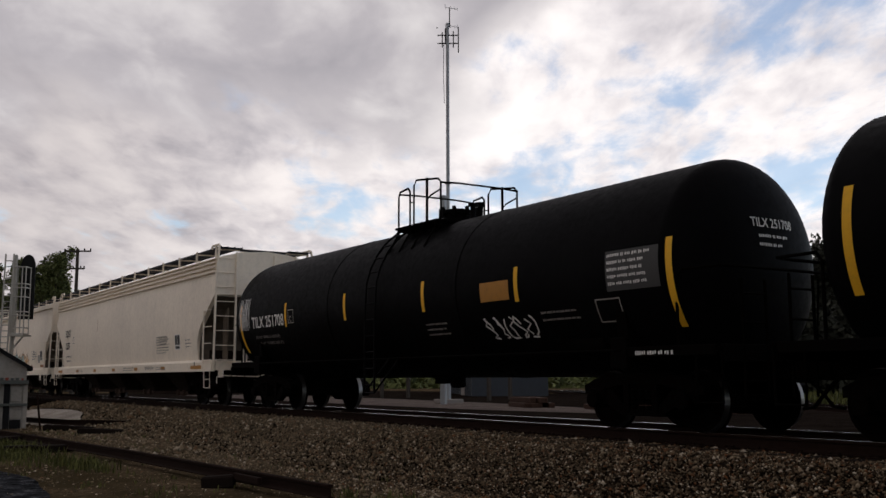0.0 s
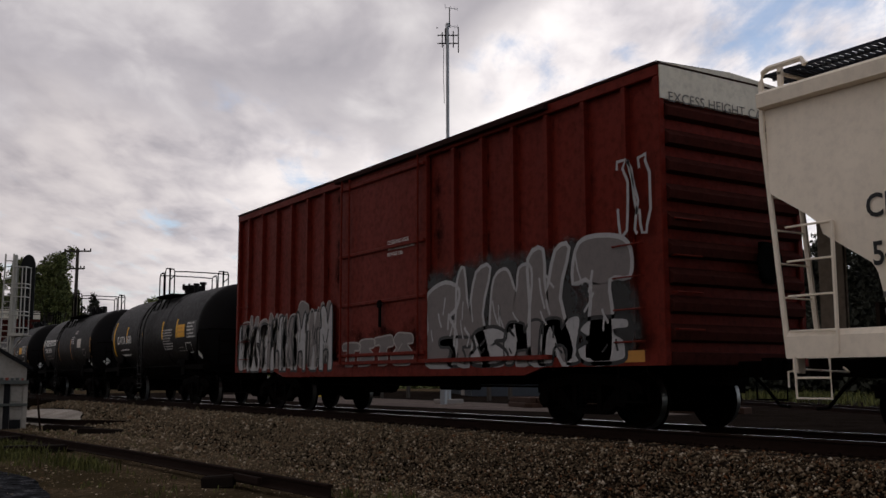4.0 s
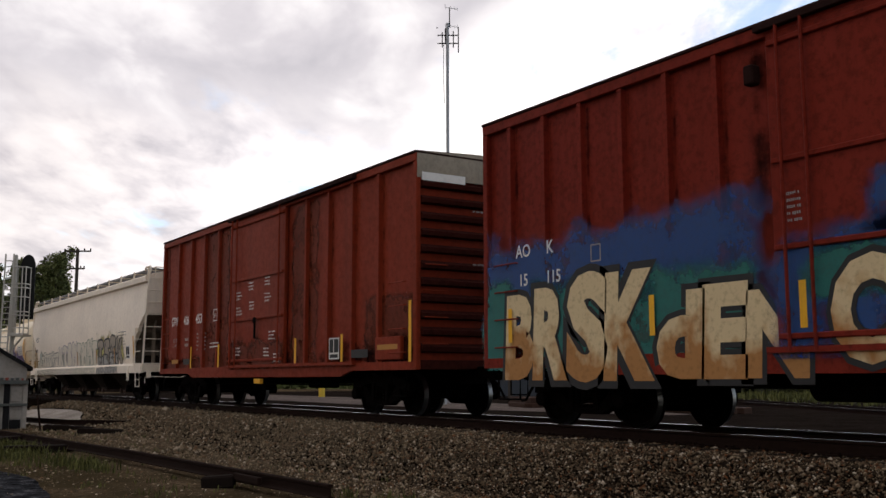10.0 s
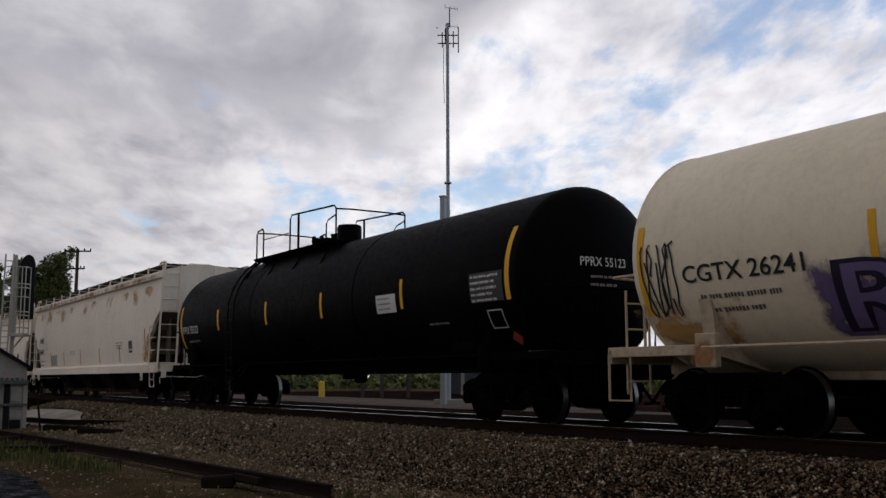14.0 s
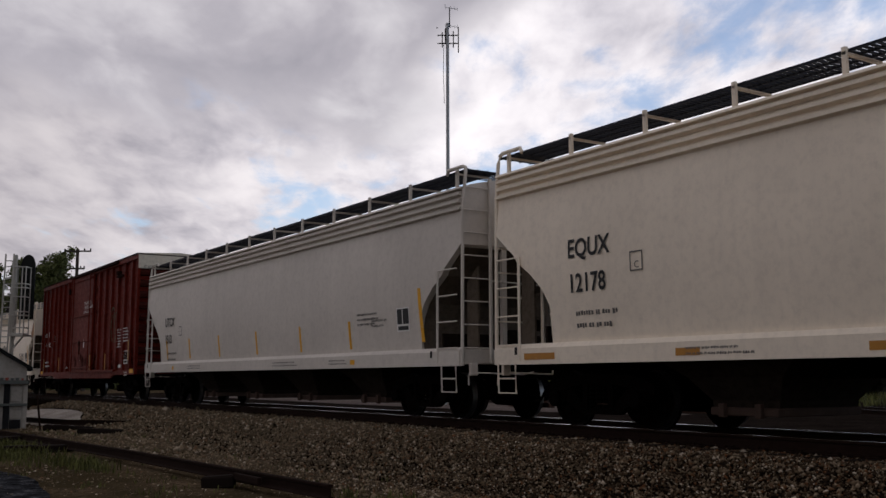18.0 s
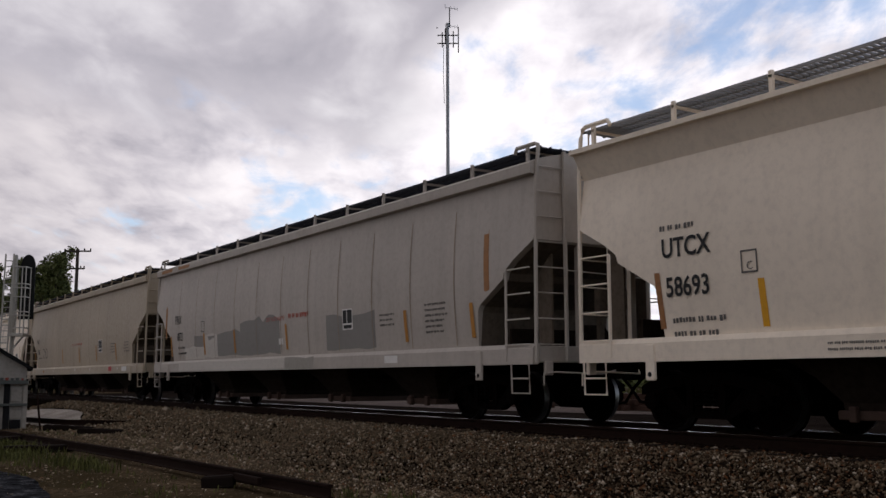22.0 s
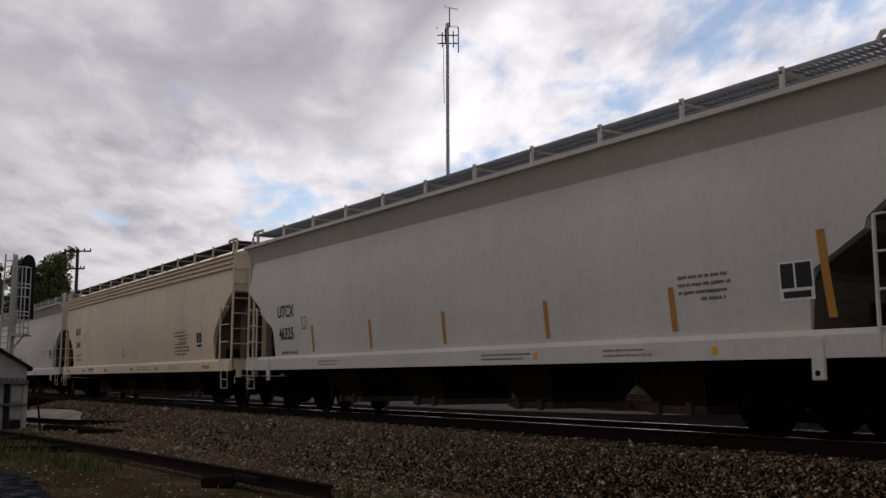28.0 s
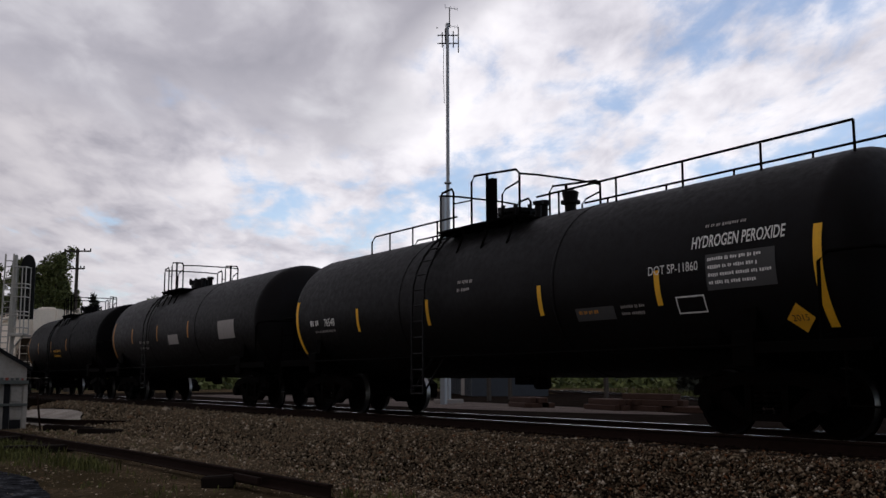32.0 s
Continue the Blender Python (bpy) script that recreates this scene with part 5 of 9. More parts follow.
def box_silver():
    c, s, E = boxcar(15.5, "darkred", "dark red box car with silver graffiti and cream end cap")
    mist(c, s, 1.5, 7.2, 1.0, 2.75, "ink", 15, 0.45, 0.003)
    mist(c, s, -7.6, -2.2, 0.95, 2.0, "ink", 16, 0.4, 0.003)
    throwup(c, s, -7.5, -2.1, 0.92, 2.1, 2.45, 8, "g_silver", "ink", 11, 0.05, 4, 0.03)
    throwup(c, s, -7.4, -2.2, 1.0, 2.2, 2.5, 9, "g_dim", "chalkfade", 17, 0.03, 3, 0.05)
    throwup(c, flat_side(-1.49), -1.6, 1.2, 1.0, 1.5, 1.6, 4, "g_dim", "chalkfade", 12, 0.03, 2)
    throwup(c, s, 1.6, 6.9, 0.95, 2.5, 2.75, 5, "g_dim", "g_silver", 13, 0.06, 5, 0.04)
    throwup(c, s, 2.2, 6.9, 0.95, 1.5, 1.7, 5, "g_silver", "ink", 18, 0.05, 3, 0.05)
    scrawl(c, s, 6.9, 7.55, 2.7, 3.8, "g_silver", 6, 0.05, 3)
    box_door_text(c, s, 0.35, 3.35, ["CLOSE AND LOCK", "BOTH DOORS BEFORE", "MOVING CAR"], 0.075)
    write(c, end_face(E + 0.02), "EXCESS HEIGHT CAR", -1.3, 4.52, 0.14, "inkfade", 1.1)
    mark(c, s, "sill_label", E - 0.9, 0.95, 0.5, 0.16, "amber")
    put(c, -83.75, -68.25)


def tank_sign():
    c, s, E = tank(10.2, 1.42, 2.16, "black2", "short dull black tank car with yellow stripes and warning sign", plat=0.78, plat_x=0.0, trim_rear=-0.22)
    tank_stripes(c, s, 2.16, (-2.80, -0.88, 1.22, 2.62), (-E + 0.62,), h=0.56, z=2.0)
    mark(c, s, "warning_sign", 2.75, 2.0, 0.68, 0.38, "signyellow")
    small_print(c, s, 2.82, 2.30, 0.55, 2, "amber", 0.12, 0.05, 4, e=0.010)
    me = Mesh()
    for k, (w, bar) in enumerate(((0.20, 1), (0.20, 0), (0.18, 2), (0.20, 3))):
        a = -3.92 + 0.25 * k
        if bar == 1:
            for p in ((a, a + 0.05, 1.98, 2.24), (a + 0.05, a + w, 2.19, 2.24), (a + 0.05, a + w, 1.98, 2.03), (a + w - 0.05, a + w, 2.03, 2.11)):
                patch(me, s, *p, 0.009)
        elif bar == 0:
            stroke(me, s, [(a, 1.98), (a + w / 2, 2.24), (a + w, 1.98)], 0.05)
        elif bar == 2:
            patch(me, s, a, a + w, 2.19, 2.24, 0.009)
            patch(me, s, a + w / 2 - 0.025, a + w / 2 + 0.025, 1.98, 2.19, 0.009)
        else:
            stroke(me, s, [(a, 1.98), (a + w, 2.24)], 0.05)
            stroke(me, s, [(a, 2.24), (a + w, 1.98)], 0.05, 0.010)
    part("name_bars", me, M["chalk"], c)
    write(c, s, "5608", -2.80, 1.98, 0.26, "chalk", 0.82, bold=0.014)
    tank_weights(c, s, -3.6, 1.80, 4, "chalk")
    data_board(c, s, 3.62, 4.45, 1.95, 2.45, 5, "plate_grey")
    small_print(c, s, 1.35, 2.28, 1.0, 8, "chalk", 0.085, 0.04, 6)
    framed(c, s, 3.42, 1.50, 0.52, 0.32, "chalk")
    small_print(c, s, 2.8, 1.70, 0.6, 2, "chalkfade", 0.1, 0.04, 3)
    diamond(c, s, 4.42, 1.42, 0.15)
    put(c, -96.6, -86.4)


def tank_short(rear, front, num, variant):
    c, s, E = tank(front - rear, 1.42, 2.14, "black2", "short dull black tank car with white bars and " + ("a yellow placard" if variant else "a pale placard"), plat=0.85, plat_x=-0.35, trim=0.30, rail_h=0.92)
    logo_bars(c, s, -4.35, -1.58, 2.24, 2.52)
    write(c, s, num, -3.95, 1.95, 0.20, "chalk", 0.86, bold=0.014)
    small_print(c, s, -3.6, 1.82, 1.2, 2, "chalkfade", 0.13, 0.05, 4)
    for x in (-E + 0.62, -1.25, 1.0, 4.3):
        mark(c, s, "reflector_stripe", x, 1.55, 0.07, 0.85, "amber")
    if variant:
        mark(c, s, "warning_sign", 2.26, 2.03, 0.72, 0.33, "signyellow")
        data_board(c, s, 3.02, 4.08, 2.0, 2.45, 5)
        framed(c, s, 3.14, 1.66, 0.42, 0.26, "chalk")
        small_print(c, s, 1.35, 2.22, 0.75, 4, "chalk", 0.075, 0.04, 7)
    else:
        mark(c, s, "pale_placard", 2.18, 2.03, 0.62, 0.36, "patch_pale")
        small_print(c, s, 1.1, 2.52, 0.7, 4, "chalk", 0.085, 0.045, 7)
        framed(c, s, 3.1, 1.70, 0.42, 0.26, "chalkfade")
    me = Mesh()
    for k in range(3):
        patch(me, s, 1.42 + 0.16 * k, 1.54 + 0.16 * k, 2.62, 2.78, 0.009, skew=0.08)
    part("emblem", me, M["chalkfade"], c)
    diamond(c, s, 3.78, 1.36, 0.14)
    h = head_face(E - 0.30, 0.56, 1.42, 2.14)
    diamond(c, h, -0.80, 1.45, 0.14)
    write(c, h, num, -0.45, 2.62, 0.11, "chalk", 0.9, bold=0.008)
    small_print(c, h, -0.38, 2.52, 0.7, 2, "chalkfade", 0.11, 0.045, 5)
    put(c, rear, front)


def box_long():
    c, s, E = boxcar(18.6, "maroon", "long dark maroon box car with white door instructions and red graffiti", pitch=1.18, door=(-2.39, 2.19), split=-0.22, H=5.08, zb=0.62)
    w = lambda pts: stroke(cn, s, pts, 0.13, 0.012)
    cn = Mesh()
    w([(-7.78, 3.95), (-8.22, 3.95), (-8.34, 3.86), (-8.34, 3.60), (-8.22, 3.50), (-7.92, 3.50), (-7.80, 3.60), (-7.78, 3.95), (-7.66, 4.0), (-7.58, 3.92), (-7.22, 3.52), (-7.12, 3.50), (-7.06, 3.58), (-7.04, 4.02)])
    part("emblem", cn, M["chalk"], c, "white painted railway device")
    write(c, s, "DWC", -8.35, 2.46, 0.24, "chalk", 0.8, bold=0.01)
    write(c, s, "794", -8.28, 2.02, 0.22, "chalk", 0.8, bold=0.01)
    write(c, s, "490", -7.42, 2.02, 0.22, "chalk", 0.8, bold=0.01)
    mist(c, s, -8.2, -6.2, 0.72, 1.85, "ink", 21, 0.35, 0.004)
    mist(c, s, -6.75, -6.0, 0.72, 1.55, "g_red", 22, 0.3, 0.0055)
    mist(c, s, -7.6, -7.1, 1.55, 2.0, "g_red", 23, 0.25, 0.0055)
    big_letter(c, s, "R", -8.10, 0.82, 0.98, 1.02, "g_redfade", "ink", 0.010, 0.05, 0.07)
    big_letter(c, s, "Y", -7.20, 0.78, 1.02, 1.08, "g_redfade", "ink", 0.012, 0.05, 0.08)
    box_door_text(c, s, -1.85, 4.32, ["IMPORTANT", "CLOSE THIS DOOR", "BEFORE CLOSING", "MAIN DOOR", "IMPORTANT", "FERMER CETTE PORTE", "AVANT DE FERMER", "LA PORTE PRINCIPALE"], 0.062)
    box_door_text(c, s, 0.55, 4.42, ["CLOSE AND LOCK", "BOTH DOORS BEFORE", "MOVING CAR", "FERMER ET VERROUILLER", "LES DEUX PORTES", "AVANT", "DE DEPLACER LE WAGON"], 0.075)
    for x in (-1.5, 1.0):
        small_print(c, s, x, 2.55, 0.9, 1, "chalk", 0.1, 0.05, 2, e=0.035)
        mark(c, s, "door_label", x + 0.15, 1.85, 0.14, 0.34, "chalk", e=0.035)
        mark(c, s, "door_label", x - 0.12, 1.90, 0.16, 0.14, "amber", e=0.035)
        small_print(c, s, x - 0.6, 2.35, 0.35, 4, "chalkfade", 0.1, 0.05, 6, e=0.035)
        small_print(c, s, x + 0.8, 2.3, 0.4, 5, "chalk", 0.11, 0.05, 7, e=0.035)
    consolidated(c, s, 7.12, 1.50, 0.45, "chalkfade", "maroon")
    small_print(c, s, 7.85, 2.0, 0.55, 8, "chalk", 0.1, 0.05, 9)
    small_print(c, s, 7.0, 0.98, 1.0, 2, "chalk", 0.1, 0.05, 9)
    small_print(c, s, 5.7, 0.98, 0.8, 1, "chalk", 0.1, 0.05, 10)
    mark(c, s, "sill_label", 7.98, 0.80, 0.5, 0.16, "amber", e=0.01)
    boxed_stripes(c, s, (-5.7, -2.85, 0.2, 3.08, 5.96, 8.66), 1.05, 0.62, "amber")
    framed(c, s, -5.65, 2.40, 0.34, 0.36, "chalkfade")
    write(c, s, "F", -5.53, 2.46, 0.13, "chalkfade")
    for x in (-7.3, -4.3, 4.0, 8.1):
        part("side_hatch", Mesh().box(x - 0.28, x + 0.28, -1.50, -1.40, 4.35, 4.62, 0.015), M["maroon"], c)
    for x in (-5.6, 5.3):
        part("roller_bracket", Mesh().box(x - 0.35, x + 0.35, -1.56, -1.42, 4.42, 4.50, 0.01).box(x + 0.05, x + 0.22, -1.62, -1.44, 4.50, 4.66, 0.02), M["roofdark"], c)
    e = end_face(E + 0.02)
    write(c, e, "EXCESS HEIGHT CAR", -1.25, 4.60, 0.13, "inkfade", 1.0)
    write(c, e, "DWC", 0.4, 4.60, 0.13, "inkfade", 1.0)
    small_print(c, end_face(E + 0.05), -0.2, 3.0, 0.9, 2, "chalkfade", 0.12, 0.05, 3)
    put(c, -143.0, -124.4)


def box_reefer_marks(c, s, left, num_l, num_r):
    write(c, s, "AO", -6.86, 2.66, 0.20, "chalk", 0.9, bold=0.012)
    write(c, s, "K", -6.06, 2.66, 0.20, "chalk", 0.9, bold=0.012)
    write(c, s, num_l, -6.74, 2.20, 0.19, "chalk", 0.9, bold=0.012)
    write(c, s, num_r, -6.05, 2.20, 0.19, "chalk", 0.9, bold=0.012)
    framed(c, s, -5.05, 2.42, 0.22, 0.26, "chalkfade")
    box_door_text(c, s, 0.45, 3.72, ["CLOSE AND LOCK", "BOTH DOORS BEFORE", "MOVING CAR"], 0.11)
    small_print(c, s, 5.48, 2.52, 0.55, 7, "chalk", 0.10, 0.05, 5)
    small_print(c, s, 6.25, 2.55, 0.75, 5, "chalk", 0.11, 0.055, 8)
    small_print(c, s, -1.55, 2.9, 0.25, 5, "chalkfade", 0.08, 0.04, 8, e=0.035)
    part("roller_bracket", Mesh().box(5.35, 6.05, -1.56, -1.42, 4.40, 4.47, 0.01).box(5.55, 5.75, -1.62, -1.44, 4.47, 4.62, 0.02), M["roofdark"], c)
    part("roller_bracket", Mesh().box(-2.05, -1.9, -1.58, -1.42, 4.3, 4.55, 0.02), M["roofdark"], c)
    mark(c, s, "door_label", 0.55, 2.0, 0.13, 0.30, "chalk", e=0.035)


def box_mural():
    c, s, E = boxcar(15.55, "red", "red box car with colourful graffiti along its lower half")
    box_reefer_marks(c, s, 0, "15", "115")
    mist(c, s, -7.75, -1.85, 1.55, 2.95, "g_blue", 31, 0.55)
    mist(c, s, -7.75, -7.0, 0.85, 2.3, "g_teal", 30, 0.25, 0.0045)
    mist(c, s, -6.4, -2.0, 0.85, 2.25, "g_teal", 32, 0.35, 0.0045)
    door = flat_side(-1.485)
    mist(c, door, -1.8, 1.75, 0.95, 2.45, "g_blue", 33, 0.4, 0.004)
    mist(c, door, -0.5, 0.5, 2.3, 3.1, "g_blue", 34, 0.3, 0.004)
    mist(c, door, -1.4, 0.6, 1.6, 2.2, "g_teal", 38, 0.3, 0.0055)
    mist(c, s, 1.8, 7.75, 0.85, 2.45, "g_green", 35, 0.35)
    for k, (x, z) in enumerate(((2.2, 2.25), (3.0, 2.5), (3.9, 2.55), (5.9, 2.4), (7.0, 2.55))):
        mist(c, s, x - 0.42, x + 0.42, z - 0.65, z + 0.25, "g_green", 50 + k, 0.3, 0.0045)
    mist(c, s, 4.4, 7.7, 0.8, 1.5, "g_blue", 36, 0.25, 0.0055)
    for ch, x, w, h in (("B", -7.18, 0.74, 1.20), ("R", -6.46, 0.84, 1.26), ("S", -5.66, 0.92, 1.40), ("K", -4.82, 1.02, 1.36), ("d", -3.78, 0.84, 1.02), ("E", -2.98, 0.74, 1.06), ("N", -2.28, 0.92, 0.94)):
        big_letter(c, s, ch, x, 0.80, w, h, "g_burnt", "ink", 0.010 + 0.001 * (h > 1.25), 0.055, 0.055)
    for ch, x, w, h in (("O", -1.06, 1.04, 1.06), ("E", 0.02, 0.80, 1.14), ("S", 0.82, 0.66, 1.0)):
        big_letter(c, door, ch, x, 0.96, w, h, "g_burnt", "ink", 0.012, 0.05, 0.05)
    throwup(c, s, 2.0, 5.0, 0.82, 2.0, 2.25, 4, "g_lilac", "ink", 39, 0.11, 2, 0.04)
    mist(c, s, 5.0, 7.6, 0.82, 1.75, "g_teal", 41, 0.3, 0.0058)
    throwup(c, s, 5.15, 7.1, 1.25, 2.15, 2.25, 3, "g_orange", "chalk", 40, 0.045, 2, 0.15)
    throwup(c, s, 5.25, 7.4, 0.85, 1.3, 1.35, 4, "g_blue", "chalk", 44, 0.04, 1, -0.2)
    boxed_stripes(c, s, (-3.81, -1.39, 1.67, 3.94, -7.0), 1.30, 0.55)
    boxed_stripes(c, s, (6.87,), 1.25, 1.05)
    e = end_face(E + 0.02)
    write(c, e, "EXCESS HEIGHT CAR", -1.25, 4.52, 0.14, "inkfade", 1.05)
    for z in (4.05, 3.45, 2.85):
        small_print(c, end_face(E + 0.05), 0.3, z, 0.9, 2, "chalkfade", 0.1, 0.04, int(z * 9))
    part("yellow_tag", Mesh().box(-0.15, 0.15, -1.47, -1.40, 0.56, 0.74, 0.01), M["signyellow"], c)
    put(c, -160.5, -144.95)


def box_orange():
    c, s, E = boxcar(15.55, "orange", "weathered orange-red box car with white stencils", pitch=1.14, ribs=11, cap_mat="capdirty")
    inner = flat_side(-1.37)
    for k, (x0, x1, z0, z1) in enumerate(((-4.25, -2.1, 0.95, 4.9), (-7.7, -4.2, 0.95, 1.35), (-7.75, -7.3, 0.95, 4.9), (2.0, 3.4, 0.95, 4.8), (5.6, 7.7, 0.95, 2.4))):
        mist(c, inner, x0, x1, z0, z1, "brown", 60 + k, 0.18, 0.004)
    mist(c, flat_side(-1.485), -1.7, 1.7, 0.98, 1.7, "brown", 66, 0.35, 0.004)
    write(c, s, "GTW", -6.70, 2.34, 0.27, "chalk", 0.62, bold=0.014)
    write(c, s, "406", -5.57, 2.34, 0.26, "chalk", 0.8, bold=0.014)
    write(c, s, "453", -4.52, 2.34, 0.26, "chalk", 0.98, bold=0.014)
    framed(c, s, -3.08, 2.34, 0.32, 0.32, "chalk")
    write(c, s, "F", -2.97, 2.42, 0.12, "chalk")
    write(c, s, "LD LMT", -6.5, 1.85, 0.10, "chalkfade", 0.8)
    write(c, s, "LT WT", -6.5, 1.68, 0.10, "chalkfade", 0.8)
    small_print(c, s, -5.45, 1.95, 0.45, 2, "chalkfade", 0.17, 0.09, 3)
    for x in (-4.4, -3.75):
        small_print(c, s, x, 2.05, 0.18, 5, "chalkfade", 0.11, 0.05, int(-x * 10))
    small_print(c, s, -3.3, 1.75, 0.9, 2, "chalk", 0.1, 0.05, 4)
    for x, z in ((-1.3, 3.0), (-1.3, 2.6), (-0.45, 3.2), (-0.4, 2.7), (0.6, 3.25), (0.6, 2.85), (0.9, 1.9), (1.2, 1.35), (-1.3, 1.55), (0.6, 1.5)):
        small_print(c, s, x, z, 0.42, 3, "chalk", 0.085, 0.045, int(100 + x * 10 + z), e=0.035)
    boxed_stripes(c, s, (-4.79, -2.54, 2.46, 4.80), 1.05, 0.62, "yellow")
    boxed_stripes(c, s, (7.6,), 1.05, 1.15, "yellow")
    consolidated(c, s, 4.15, 1.15, 0.48, "chalk", "ink")
    mark(c, s, "dark_placard", 5.18, 1.16, 0.72, 0.17, "ink")
    mark(c, s, "dark_placard", -5.55, 1.16, 0.55, 0.17, "ink")
    mark(c, s, "sill_label", 6.32, 1.18, 0.8, 0.12, "amber")
    mark(c, s, "sill_label", -6.62, 1.20, 0.6, 0.12, "amber")
    part("yellow_tag", Mesh().box(0.15, 0.55, -1.55, -1.46, 0.62, 0.74, 0.01), M["signyellow"], c)
    part("side_plate", Mesh().box(6.2, 7.2, -1.47, -1.38, 1.1, 1.55, 0.015), M["orange"], c)
    mark(c, flat_side(-1.47), "sill_label", 6.3, 1.30, 0.8, 0.10, "amber", e=0.004)
    mist(c, flat_side(-1.372), 5.5, 7.6, 1.0, 1.5, "end_grime_shade", 67, 0.35, 0.004)
    e = end_face(E + 0.02)
    mark_e = patch(Mesh(), e, -1.35, -0.35, 4.50, 4.66, 0.008)
    part("end_label", mark_e, M["chalk"], c)
    part("end_label", patch(Mesh(), e, 0.25, 1.1, 4.46, 4.64, 0.008), M["chalk"], c)
    write(c, e, "GTW", 0.35, 4.50, 0.09, "ink", 1.0, e=0.012)
    for z in (4.0, 3.5, 2.95):
        small_print(c, end_face(E + 0.05), -0.2, z, 0.8, 1, "chalkfade", 0.1, 0.04, int(z * 9))
    put(c, -178.25, -162.7)


def hopper_mural():
    c, s, E = hopper(18.3, "white", "flange", "white covered hopper car with grey graffiti along the side", board="galv", over=0.28)
    write(c, s, "MLLX", -8.25, 2.48, 0.24, "ink", 0.7)
    small_print(c, s, -8.3, 2.15, 0.6, 1, "ink", 0.1, 0.16, 3)
    mist(c, s, -7.6, 3.1, 1.26, 2.05, "g_palegreen", 45, 0.4, 0.003, cut=0.95)
    sill = flat_side(-1.565)
    for x0, x1, za, zb, n, ln, sd in ((-8.0, -6.0, 1.55, 2.0, 4, "g_olive", 41), (-6.0, -3.5, 1.85, 2.0, 5, "inkfade", 46), (-3.5, -0.2, 2.15, 2.3, 4, "g_mauve", 47), (-0.2, 3.15, 2.2, 2.3, 4, "g_sage", 48)):
        throwup(c, s, x0, x1, 1.28, za, zb, n, "g_ghost", ln, sd, 0.036, 3, 0.10)
        throwup(c, sill, x0, x1, 0.97, 1.19, 1.19, n * 2, "g_ghost", ln, sd + 20, 0.012, 0, 0.4)
    mist(c, s, 3.0, 6.9, 1.3, 2.42, "g_lime", 52, 0.5, 0.003, cut=0.75)
    throwup(c, s, 3.2, 6.6, 1.26, 2.2, 2.35, 4, "g_bronze", "ink", 42, 0.07, 6, 0.12)
    throwup(c, s, 3.3, 6.2, 1.26, 1.6, 1.75, 4, "g_grey", "ink", 45, 0.05, 2, -0.1)
    throwup(c, sill, 3.4, 6.3, 0.97, 1.19, 1.19, 7, "g_grey", "inkfade", 49, 0.022, 0, 0.3)
    for x in (0.0, 3.05, 5.62):
        mark(c, s, "reflector_stripe", x, 1.34, 0.10, 0.5, "amber", skew=-0.02, e=0.015)
    mark(c, s, "reflector_stripe", 8.05, 1.36, 0.10, 0.85, "signyellow", skew=-0.06)
    consolidated(c, s, 7.12, 1.45, 0.46)
    small_print(c, s, 6.2, 2.42, 1.0, 6, "inkfade", 0.11, 0.05, 6)
    weather(c, s, 1.5, 3.5, 1.3, 2.2, "patch_pale", 44, 8)
    put(c, -198.4, -180.1)


